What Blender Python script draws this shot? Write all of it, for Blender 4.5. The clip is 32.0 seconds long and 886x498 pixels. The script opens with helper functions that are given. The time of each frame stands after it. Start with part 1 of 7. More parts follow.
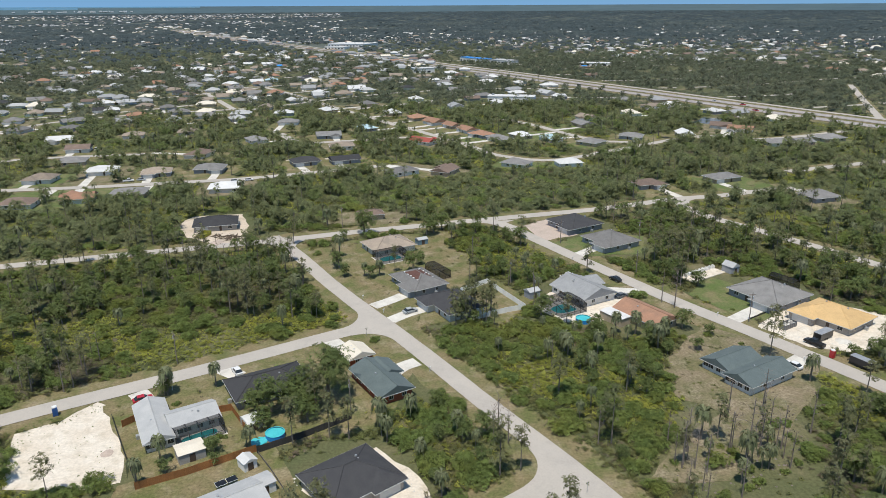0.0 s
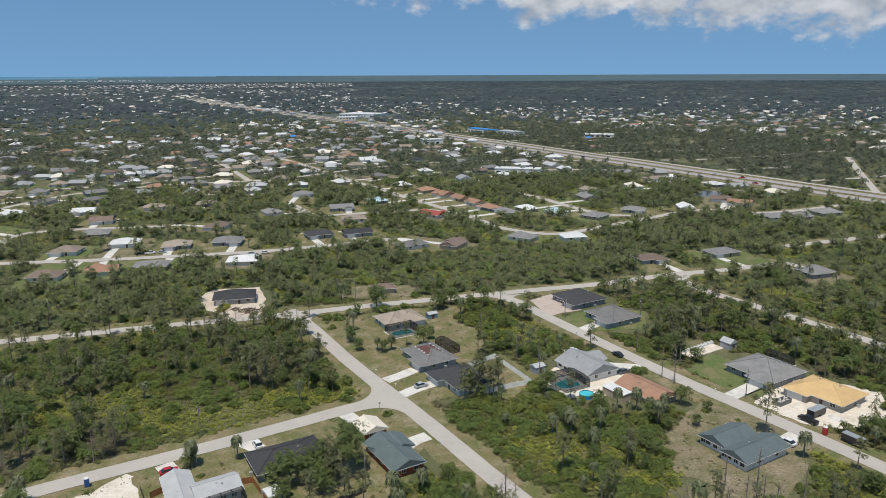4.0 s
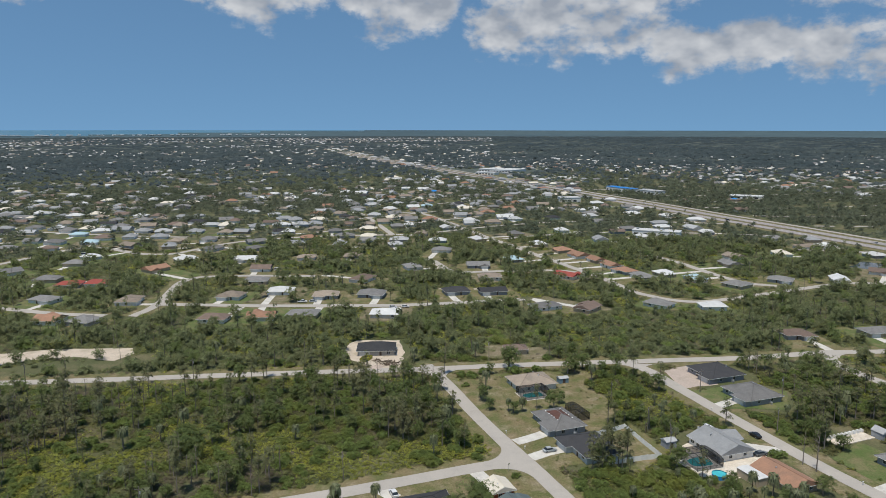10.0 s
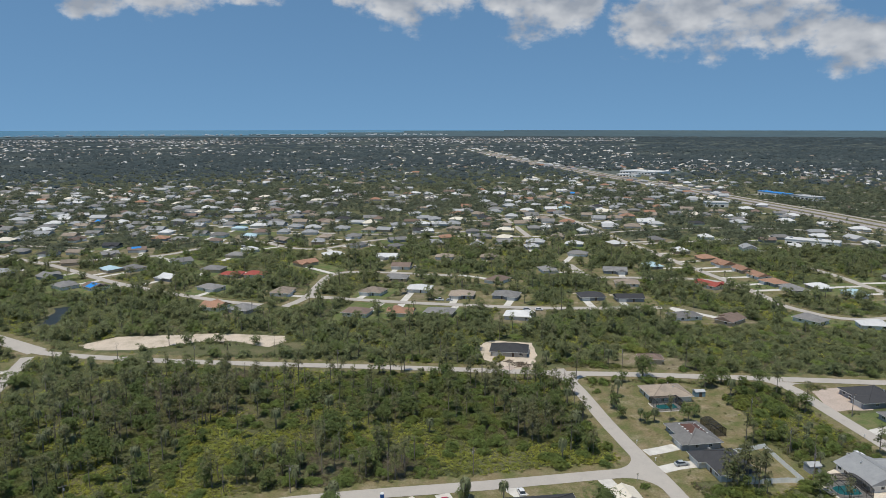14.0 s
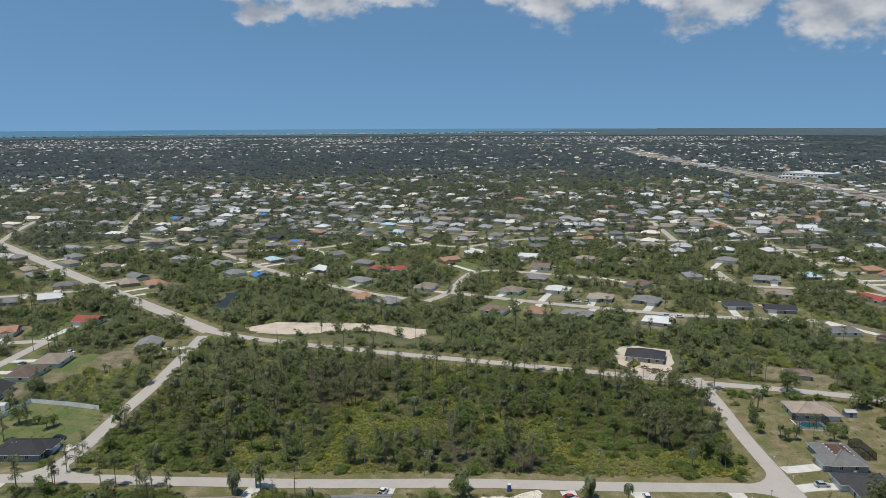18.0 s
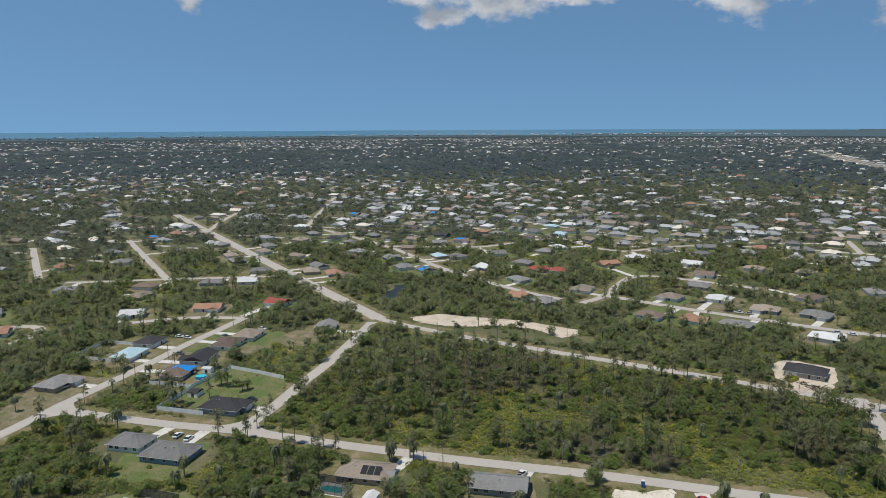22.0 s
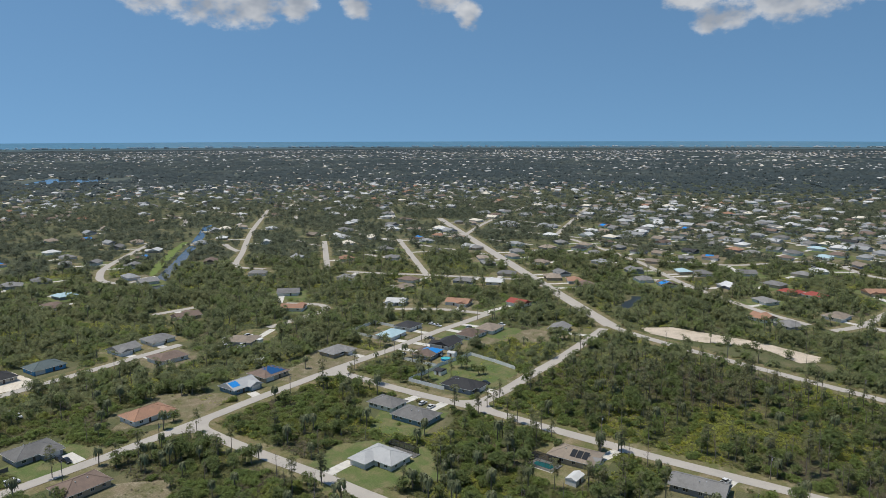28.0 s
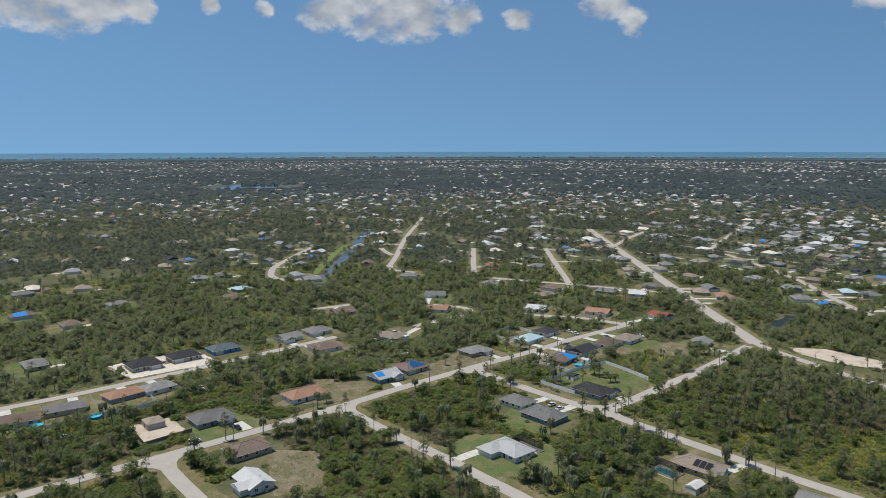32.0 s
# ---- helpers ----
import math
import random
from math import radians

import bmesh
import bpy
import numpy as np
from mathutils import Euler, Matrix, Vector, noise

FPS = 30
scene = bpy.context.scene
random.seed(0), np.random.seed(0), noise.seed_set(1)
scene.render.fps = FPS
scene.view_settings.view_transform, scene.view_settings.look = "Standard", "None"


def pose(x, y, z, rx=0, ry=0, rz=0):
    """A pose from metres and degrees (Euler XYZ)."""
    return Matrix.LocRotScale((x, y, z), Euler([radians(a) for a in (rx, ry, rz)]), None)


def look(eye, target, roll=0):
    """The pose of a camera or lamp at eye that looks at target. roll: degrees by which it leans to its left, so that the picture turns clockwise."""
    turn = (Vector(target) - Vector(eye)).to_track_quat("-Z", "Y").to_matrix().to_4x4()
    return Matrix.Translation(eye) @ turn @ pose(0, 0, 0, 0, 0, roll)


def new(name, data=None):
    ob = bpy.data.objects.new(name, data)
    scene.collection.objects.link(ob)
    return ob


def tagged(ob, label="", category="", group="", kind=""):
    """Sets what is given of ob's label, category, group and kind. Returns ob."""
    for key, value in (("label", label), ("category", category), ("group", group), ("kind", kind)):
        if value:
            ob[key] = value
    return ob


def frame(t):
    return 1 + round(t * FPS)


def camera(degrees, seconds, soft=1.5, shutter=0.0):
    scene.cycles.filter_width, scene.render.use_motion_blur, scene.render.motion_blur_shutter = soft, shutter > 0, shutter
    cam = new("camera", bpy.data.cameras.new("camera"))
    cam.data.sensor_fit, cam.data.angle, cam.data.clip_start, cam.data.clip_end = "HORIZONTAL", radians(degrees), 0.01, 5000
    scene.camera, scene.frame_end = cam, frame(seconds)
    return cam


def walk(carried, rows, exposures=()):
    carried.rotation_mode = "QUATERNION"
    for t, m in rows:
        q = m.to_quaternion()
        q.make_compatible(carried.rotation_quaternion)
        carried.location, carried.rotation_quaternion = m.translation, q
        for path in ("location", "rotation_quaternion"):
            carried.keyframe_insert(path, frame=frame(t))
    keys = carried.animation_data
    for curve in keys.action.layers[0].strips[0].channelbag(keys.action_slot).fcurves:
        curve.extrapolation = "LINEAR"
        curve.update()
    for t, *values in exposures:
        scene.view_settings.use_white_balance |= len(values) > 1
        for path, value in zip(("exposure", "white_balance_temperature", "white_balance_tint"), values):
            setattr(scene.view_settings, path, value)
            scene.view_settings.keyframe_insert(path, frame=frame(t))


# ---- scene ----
cam = camera(63.95, 32.0, soft=0.65)
PATH = [
    (0, pose(1.72, 20.57, 88.94, 70.880, 0.403, -2.218)),
    (0.5, pose(1.61, 18.93, 90.24, 71.435, 0.373, -2.215)),
    (1, pose(1.43, 17.38, 91.42, 72.035, 0.344, -2.214)),
    (1.5, pose(1.21, 15.87, 92.58, 72.656, 0.350, -2.240)),
    (2, pose(1.04, 14.41, 93.72, 73.304, 0.311, -2.204)),
    (2.5, pose(0.89, 13.06, 94.75, 73.971, 0.307, -2.124)),
    (3, pose(0.74, 11.83, 95.67, 74.618, 0.288, -1.986)),
    (3.5, pose(0.65, 10.67, 96.58, 75.315, 0.312, -1.815)),
    (5.5, pose(0.20, 6.47, 99.93, 77.571, 0.293, -0.525)),
    (6, pose(0.17, 5.51, 100.68, 78.036, 0.246, 0.001)),
    (6.5, pose(0.19, 4.64, 101.46, 78.569, 0.268, 0.757)),
    (7, pose(0.19, 3.73, 102.16, 79.119, 0.236, 1.682)),
    (7.5, pose(0.13, 2.75, 102.65, 79.710, 0.243, 2.765)),
    (8, pose(0.09, 1.75, 103.04, 80.089, 0.139, 4.146)),
    (8.5, pose(0.05, 0.84, 103.47, 80.133, 0.109, 5.326)),
    (9, pose(0.00, 0.05, 103.95, 80.142, 0.102, 6.710)),
    (9.5, pose(0.00, -0.67, 104.43, 80.153, 0.130, 8.054)),
    (10, pose(0.09, -1.45, 104.91, 80.173, 0.115, 9.408)),
    (10.5, pose(0.19, -2.32, 105.41, 80.187, 0.144, 10.769)),
    (11, pose(0.26, -3.15, 105.87, 80.218, 0.120, 12.342)),
    (11.5, pose(0.38, -3.91, 106.23, 80.241, 0.127, 13.931)),
    (12, pose(0.60, -4.68, 106.60, 80.251, 0.149, 14.879)),
    (12.5, pose(0.86, -5.48, 106.99, 80.242, 0.151, 16.038)),
    (13, pose(1.15, -6.27, 107.31, 80.218, 0.197, 17.430)),
    (13.5, pose(1.49, -7.03, 107.60, 80.199, 0.196, 18.985)),
    (14, pose(1.89, -7.87, 107.92, 80.159, 0.194, 20.509)),
    (14.5, pose(2.37, -8.83, 108.32, 80.138, 0.219, 21.875)),
    (16.5, pose(5.45, -12.04, 109.43, 80.153, 0.296, 28.017)),
    (17, pose(6.40, -13.36, 110.05, 80.118, 0.351, 29.287)),
    (17.5, pose(7.52, -14.53, 110.59, 80.084, 0.374, 30.695)),
    (18, pose(8.82, -15.71, 111.03, 80.057, 0.385, 32.239)),
    (18.5, pose(10.34, -17.12, 111.44, 80.035, 0.417, 33.871)),
    (19, pose(12.09, -18.65, 111.87, 80.002, 0.458, 35.647)),
    (19.5, pose(14.02, -20.04, 112.34, 80.010, 0.485, 37.475)),
    (20, pose(16.04, -21.26, 112.75, 80.026, 0.527, 39.125)),
    (20.5, pose(18.17, -22.52, 113.11, 80.068, 0.504, 40.723)),
    (21, pose(20.44, -23.90, 113.52, 80.099, 0.488, 42.350)),
    (21.5, pose(22.81, -25.32, 114.01, 80.128, 0.468, 44.069)),
    (22, pose(25.18, -26.69, 114.49, 80.154, 0.421, 45.897)),
    (22.5, pose(27.52, -28.04, 114.85, 80.229, 0.390, 47.761)),
    (23, pose(29.95, -29.38, 115.08, 80.310, 0.350, 49.588)),
    (23.5, pose(32.58, -30.63, 115.27, 80.389, 0.302, 51.372)),
    (24, pose(35.36, -31.69, 115.52, 80.466, 0.314, 53.228)),
    (24.5, pose(38.25, -32.59, 115.85, 80.530, 0.312, 55.079)),
    (25, pose(41.27, -33.48, 116.30, 80.600, 0.305, 56.933)),
    (25.5, pose(44.30, -34.40, 116.86, 80.646, 0.305, 58.791)),
    (27.5, pose(54.59, -35.77, 118.05, 80.940, 0.201, 65.043)),
    (28, pose(57.48, -35.96, 118.31, 81.050, 0.208, 66.628)),
    (28.5, pose(60.34, -36.04, 118.52, 81.170, 0.163, 68.253)),
    (29, pose(63.20, -36.00, 118.76, 81.283, 0.161, 69.858)),
    (29.5, pose(66.05, -35.86, 119.06, 81.379, 0.104, 71.417)),
    (30, pose(68.78, -35.59, 119.35, 81.460, 0.135, 72.866)),
    (30.5, pose(71.34, -35.19, 119.51, 81.568, 0.122, 74.491)),
    (31, pose(73.71, -34.74, 119.54, 81.663, 0.078, 76.113)),
    (31.5, pose(75.88, -34.34, 119.51, 81.784, 0.103, 77.648)),
    (32, pose(77.87, -33.94, 119.46, 81.878, 0.150, 79.143)),
]
EXPOSURES = [(0, 0.24), (2, 0.2), (4, 0.1), (6, 0.02), (8, -0.03), (32, -0.03)]
walk(cam, PATH, EXPOSURES)

# ---- sky, sun ----
SUN_ELEVATION, SUN_TURN = 72.0, 200.0  # degrees; the turn runs clockwise from +y
world = bpy.data.worlds.new("sky")
scene.world = world
world.use_nodes = True


def wire(tree, a, b):
    tree.links.new(a, b)


def build_sky():
    tree = world.node_tree
    tree.nodes.clear()
    N = tree.nodes.new
    out, back = N("ShaderNodeOutputWorld"), N("ShaderNodeBackground")
    sky = N("ShaderNodeTexSky")
    sky.sky_type, sky.sun_disc = "NISHITA", False
    sky.sun_elevation, sky.sun_rotation = radians(SUN_ELEVATION), radians(SUN_TURN)
    sky.altitude, sky.air_density, sky.dust_density, sky.ozone_density = 1200, 1.0, 0.1, 4.0
    tint = N("ShaderNodeMix")
    tint.data_type, tint.blend_type = "RGBA", "MULTIPLY"
    tint.inputs["Factor"].default_value = 1.0
    tint.inputs["B"].default_value = (0.79, 0.93, 0.875, 1)
    wire(tree, sky.outputs[0], tint.inputs["A"])
    way, lift = N("ShaderNodeTexCoord"), N("ShaderNodeVectorMath")
    lift.operation = "MULTIPLY_ADD"
    lift.inputs[1].default_value, lift.inputs[2].default_value = (1, 1, 0.78), (0, 0, 0.25)
    unit = N("ShaderNodeVectorMath")
    unit.operation = "NORMALIZE"
    wire(tree, way.outputs["Generated"], lift.inputs[0])
    wire(tree, lift.outputs[0], unit.inputs[0])
    wire(tree, unit.outputs[0], sky.inputs[0])

    # cumulus field: soft mounds along the sky above the far land, broken up by noise
    geo = N("ShaderNodeTexCoord")
    sep = N("ShaderNodeSeparateXYZ")
    wire(tree, geo.outputs["Generated"], sep.inputs[0])

    def m(op, a, b=None, clamp=False):
        n = N("ShaderNodeMath")
        n.operation, n.use_clamp = op, clamp
        for i, v in enumerate((a, b)):
            if v is None:
                continue
            if isinstance(v, (int, float)):
                n.inputs[i].default_value = v
            else:
                wire(tree, v, n.inputs[i])
        return n.outputs[0]

    az = m("ARCTAN2", m("MULTIPLY", sep.outputs[0], -1.0), sep.outputs[1])
    el = m("ARCSINE", sep.outputs[2])
    polar = N("ShaderNodeCombineXYZ")
    wire(tree, az, polar.inputs[0])
    wire(tree, m("MULTIPLY", el, 1.5), polar.inputs[1])

    def cloud_noise(scale, detail, rough, shift):
        n = N("ShaderNodeTexNoise")
        n.inputs["Scale"].default_value, n.inputs["Detail"].default_value, n.inputs["Roughness"].default_value = scale, detail, rough
        mp = N("ShaderNodeMapping")
        mp.inputs["Location"].default_value = shift
        wire(tree, polar.outputs[0], mp.inputs[0])
        wire(tree, mp.outputs[0], n.inputs[0])
        return n.outputs[0]

    def join(a, b):
        n = N("ShaderNodeMath")
        n.operation = "SMOOTH_MAX"
        n.inputs[2].default_value = 0.55
        wire(tree, a, n.inputs[0])
        wire(tree, b, n.inputs[1])
        return n.outputs[0]

    total = None
    for a0, e0, wa, we in CLOUDS:  # azimuth (left of +y), elevation, half sizes; degrees
        da = m("DIVIDE", m("SUBTRACT", az, radians(a0)), radians(wa))
        de = m("DIVIDE", m("SUBTRACT", el, radians(e0)), radians(we))
        blob = m("SUBTRACT", 1.0, m("ADD", m("POWER", m("ABSOLUTE", da), 2.6), m("MULTIPLY", de, de)))
        blob = m("MAXIMUM", blob, -1.9)
        total = blob if total is None else join(total, blob)
    big = cloud_noise(17.0, 8.0, 0.62, (3.1, 0.4, 0.0))
    form = cloud_noise(17.0, 3.2, 0.52, (3.1, 0.4, 0.0))
    lit = cloud_noise(17.0, 3.2, 0.52, (3.1 + 0.008, 0.4 - 0.020, 0.0))
    fine = cloud_noise(60.0, 4.0, 0.6, (0, 0, 0))
    body = m("ADD", m("MULTIPLY", total, 1.0), m("MULTIPLY", m("SUBTRACT", big, 0.51), 3.6))
    body = m("ADD", body, m("MULTIPLY", m("SUBTRACT", fine, 0.5), 0.9))
    mask = N("ShaderNodeMapRange")
    mask.interpolation_type = "SMOOTHSTEP"
    for i, v in ((1, -0.12), (2, 0.85)):
        mask.inputs[i].default_value = v
    wire(tree, body, mask.inputs[0])
    shade = N("ShaderNodeMapRange")
    for i, v in ((1, -0.14), (2, 0.16), (3, 0.0), (4, 1.0)):
        shade.inputs[i].default_value = v
    thick = m("MULTIPLY", m("SUBTRACT", 0.45, m("MAXIMUM", body, 0.0)), 0.11)  # the deep middle of a cloud is greyer than its rim
    wire(tree, m("ADD", m("ADD", m("SUBTRACT", form, lit), thick), m("MULTIPLY", m("SUBTRACT", fine, 0.5), 0.10)), shade.inputs[0])
    white = N("ShaderNodeMix")
    white.data_type = "RGBA"
    white.inputs["A"].default_value = CLOUD_SHADE
    white.inputs["B"].default_value = CLOUD_LIGHT
    wire(tree, shade.outputs[0], white.inputs["Factor"])
    mix = N("ShaderNodeMix")
    mix.data_type = "RGBA"
    wire(tree, m("MULTIPLY", mask.outputs[0], 0.93), mix.inputs["Factor"])
    wire(tree, tint.outputs["Result"], mix.inputs["A"])
    wire(tree, white.outputs["Result"], mix.inputs["B"])
    back.inputs["Strength"].default_value = SKY_STRENGTH
    wire(tree, mix.outputs["Result"], back.inputs["Color"])
    wire(tree, back.outputs[0], out.inputs[0])


SKY_STRENGTH = 0.135
CLOUD_LIGHT, CLOUD_SHADE = (4.7, 4.8, 4.95, 1), (2.45, 2.7, 3.1, 1)
CLOUDS = [(5.0, 7.6, 3.0, 2.8), (0.8, 8.0, 5.0, 3.4), (-3.5, 9.0, 4.2, 3.8), (2, 12.5, 7.5, 4.2), (-6, 12.5, 7, 4.2),
          (-8.9, 5.4, 3.2, 2.1), (-13.4, 5.7, 3.0, 2.4), (-17.6, 5.2, 3.4, 2.1), (-23, 5.2, 5.0, 2.6), (-29.5, 5.4, 5.0, 3.4), (-18, 10.2, 6.0, 2.4), (-26, 10.0, 7.5, 3.6), (-37, 7.5, 6, 5.0),
          (12.8, 9.4, 3.8, 3.1), (15.6, 10.2, 2.4, 1.9), (9.8, 9.9, 1.8, 2.4), (24.4, 10.0, 4.2, 2.7), (20.4, 10.2, 2.6, 2.4), (27.4, 10.2, 1.8, 1.8),
          (46.0, 8.7, 2.3, 1.3), (40.4, 9.8, 3.8, 2.2), (34.8, 10.2, 3.2, 1.5), (48.2, 10.0, 2.0, 1.2), (64.6, 9.2, 1.2, 1.3), (67.0, 10.8, 2.2, 1.4), (44, 12.5, 8, 2.2),
          (73.2, 9.9, 1.3, 1.1), (78.0, 10.0, 2.0, 1.4), (82.4, 10.6, 4.4, 2.5), (87.6, 10.4, 2.6, 2.0), (84, 12.8, 7.5, 2.4), (96.6, 10.4, 0.8, 0.8), (92.8, 10.3, 0.8, 0.7),
          (105.4, 10.2, 4.2, 2.6), (101.6, 9.9, 1.2, 1.3), (110, 11, 4.5, 3.0)]
build_sky()

sun = new("sun", bpy.data.lights.new("sun", "SUN"))
sun.data.energy, sun.data.angle, sun.data.color = 3.55, radians(0.53), (1.0, 0.94, 0.83)
_a, _e = radians(SUN_TURN), radians(SUN_ELEVATION)
sun.matrix_world = look((0, 0, 0), (-math.sin(_a) * math.cos(_e), -math.cos(_a) * math.cos(_e), -math.sin(_e)))

# ---- materials ----


def surface(name, colour, other=None, scale=0.3, rough=0.8, metal=0.0, grain=8.0, grain_depth=0.18, bump=0.0, spread=0.5,
            stain=None, stain_scale=0.05, stain_amount=0.5, island=0.0, each=0.0, through_light=0.0, alpha=1.0, spec=0.3, holes=0.0):
    """colour and other mix by a broad noise, grain darkens and lightens finely, stains lie over both."""
    mat = bpy.data.materials.new(name)
    mat.use_nodes = True
    tree = mat.node_tree
    N = tree.nodes.new
    bsdf = tree.nodes["Principled BSDF"]
    bsdf.inputs["Roughness"].default_value, bsdf.inputs["Metallic"].default_value = rough, metal
    bsdf.inputs["Specular IOR Level"].default_value = spec
    pos = N("ShaderNodeNewGeometry")

    def noise(scale_, detail=4.0, w=0.6):
        n = N("ShaderNodeTexNoise")
        n.inputs["Scale"].default_value, n.inputs["Detail"].default_value, n.inputs["Roughness"].default_value = scale_, detail, w
        wire(tree, pos.outputs["Position"], n.inputs["Vector"])
        return n.outputs[0]

    def mix(a, b, f, kind="MIX"):
        n = N("ShaderNodeMix")
        n.data_type, n.blend_type = "RGBA", kind
        for key, v in (("A", a), ("B", b), ("Factor", f)):
            if isinstance(v, tuple):
                n.inputs[key].default_value = (*v, 1)
            elif isinstance(v, float):
                n.inputs[key].default_value = v
            else:
                wire(tree, v, n.inputs[key])
        return n.outputs["Result"]

    def ramp(v, lo, hi, a=0.0, b=1.0):
        n = N("ShaderNodeMapRange")
        for i, x in ((1, lo), (2, hi), (3, a), (4, b)):
            n.inputs[i].default_value = x
        wire(tree, v, n.inputs[0])
        return n.outputs[0]

    col = mix(tuple(colour), tuple(other or colour), ramp(noise(scale), 0.5 - spread * 0.4, 0.5 + spread * 0.4))
    if stain:
        col = mix(col, tuple(stain), ramp(noise(stain_scale, 5.0, 0.65), 0.5, 0.68, 0.0, stain_amount))
    g = ramp(noise(grain, 3.0, 0.7), 0.25, 0.75, 1 - grain_depth, 1 + grain_depth)
    col = mix(col, g, 1.0, "MULTIPLY")
    if island:
        col = mix(col, ramp(pos.outputs["Random Per Island"], 0, 1, 1 - island, 1 + island), 1.0, "MULTIPLY")
    if each:
        info = N("ShaderNodeObjectInfo")
        col = mix(col, ramp(info.outputs["Random"], 0, 1, 1 - each, 1 + each), 1.0, "MULTIPLY")
    wire(tree, col, bsdf.inputs["Base Color"])
    if bump:
        b = N("ShaderNodeBump")
        b.inputs["Strength"].default_value, b.inputs["Distance"].default_value = bump, 0.05
        wire(tree, noise(grain * 1.7, 4.0), b.inputs["Height"])
        wire(tree, b.outputs[0], bsdf.inputs["Normal"])
    if through_light:
        tr, add = N("ShaderNodeBsdfTranslucent"), N("ShaderNodeMixShader")
        wire(tree, col, tr.inputs[0])
        add.inputs[0].default_value = through_light
        wire(tree, bsdf.outputs[0], add.inputs[1])
        wire(tree, tr.outputs[0], add.inputs[2])
        last = add.outputs[0]
        if holes:  # a spray of small leaves, with gaps between them
            gap, cut, gate = N("ShaderNodeBsdfTransparent"), N("ShaderNodeMath"), N("ShaderNodeMixShader")
            cut.operation = "GREATER_THAN"
            cut.inputs[1].default_value = 0.49
            wire(tree, noise(holes, 2.0, 0.7), cut.inputs[0])
            wire(tree, cut.outputs[0], gate.inputs[0])
            wire(tree, gap.outputs[0], gate.inputs[1])
            wire(tree, last, gate.inputs[2])
            last = gate.outputs[0]
        wire(tree, last, tree.nodes["Material Output"].inputs[0])
    if alpha < 1:
        tr, add = N("ShaderNodeBsdfTransparent"), N("ShaderNodeMixShader")
        add.inputs[0].default_value = alpha
        wire(tree, tr.outputs[0], add.inputs[1])
        wire(tree, bsdf.outputs[0], add.inputs[2])
        wire(tree, add.outputs[0], tree.nodes["Material Output"].inputs[0])
    return mat


M = {}
M["ground"] = surface("ground", (0.085, 0.100, 0.042), (0.135, 0.125, 0.062), 0.05, 0.95, grain=1.4, grain_depth=0.35, bump=0.6,
                      stain=(0.24, 0.20, 0.125), stain_scale=0.05, stain_amount=0.4)
# Far haze put into the ground colour, bluer than the near ground.
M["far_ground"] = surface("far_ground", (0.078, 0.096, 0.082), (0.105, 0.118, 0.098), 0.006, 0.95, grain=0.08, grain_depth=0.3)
# Sea colour is paled towards the sky to paint in the haze.
M["sea"] = surface("sea", (0.075, 0.19, 0.27), (0.09, 0.21, 0.29), 0.002, 0.35, grain=0.01, grain_depth=0.1)
M["bank_grass"] = surface("bank_grass", (0.13, 0.19, 0.045), (0.17, 0.20, 0.06), 0.08, 0.95, grain=2.0, grain_depth=0.25)
# Farthest land: dark blue-green, the haze mixed into its colour.
M["hazed_land"] = surface("hazed_far_land", (0.058, 0.096, 0.112), (0.075, 0.112, 0.118), 0.001, 0.9, grain=0.01, grain_depth=0.15)
M["dry_grass"] = surface("dry_grass", (0.205, 0.165, 0.088), (0.120, 0.130, 0.046), 0.13, 0.95, grain=1.6, grain_depth=0.38, bump=0.5, spread=0.32,
                         stain=(0.33, 0.27, 0.185), stain_scale=0.16, stain_amount=0.6)
M["green_grass"] = surface("green_grass", (0.098, 0.138, 0.040), (0.155, 0.158, 0.068), 0.13, 0.95, grain=1.8, grain_depth=0.34, bump=0.4, spread=0.35,
                           stain=(0.22, 0.18, 0.095), stain_scale=0.13, stain_amount=0.55)
M["field"] = surface("field", (0.22, 0.178, 0.115), (0.135, 0.130, 0.06), 0.14, 0.95, grain=1.6, grain_depth=0.38, bump=0.5, spread=0.32, stain=(0.33, 0.28, 0.20), stain_scale=0.2, stain_amount=0.5)
M["sand"] = surface("sand", (0.72, 0.66, 0.57), (0.60, 0.52, 0.42), 0.16, 0.95, grain=1.6, grain_depth=0.15, bump=0.7,
                    stain=(0.42, 0.36, 0.26), stain_scale=0.33, stain_amount=0.5)
M["tan_sand"] = surface("tan_sand", (0.60, 0.51, 0.41), (0.50, 0.42, 0.33), 0.12, 0.95, grain=1.4, grain_depth=0.18, bump=0.7, stain=(0.34, 0.29, 0.2), stain_scale=0.12, stain_amount=0.55)
M["pink_sand"] = surface("pink_sand", (0.52, 0.42, 0.36), (0.42, 0.35, 0.29), 0.2, 0.95, grain=1.6, grain_depth=0.2, bump=0.7)
M["road"] = surface("road", (0.46, 0.42, 0.37), (0.41, 0.375, 0.335), 0.07, 0.9, grain=3.0, grain_depth=0.08, bump=0.2,
                    stain=(0.33, 0.305, 0.275), stain_scale=0.22, stain_amount=0.35)
M["highway"] = surface("highway", (0.36, 0.32, 0.30), (0.30, 0.275, 0.26), 0.03, 0.9, grain=1.0, grain_depth=0.1)
M["paint"] = surface("paint", (0.75, 0.74, 0.70), (0.6, 0.59, 0.56), 0.4, 0.8)
M["concrete"] = surface("concrete", (0.66, 0.63, 0.57), (0.56, 0.53, 0.48), 0.3, 0.85, grain=4.0, grain_depth=0.1, bump=0.2,
                        stain=(0.40, 0.37, 0.32), stain_scale=0.3, stain_amount=0.4)
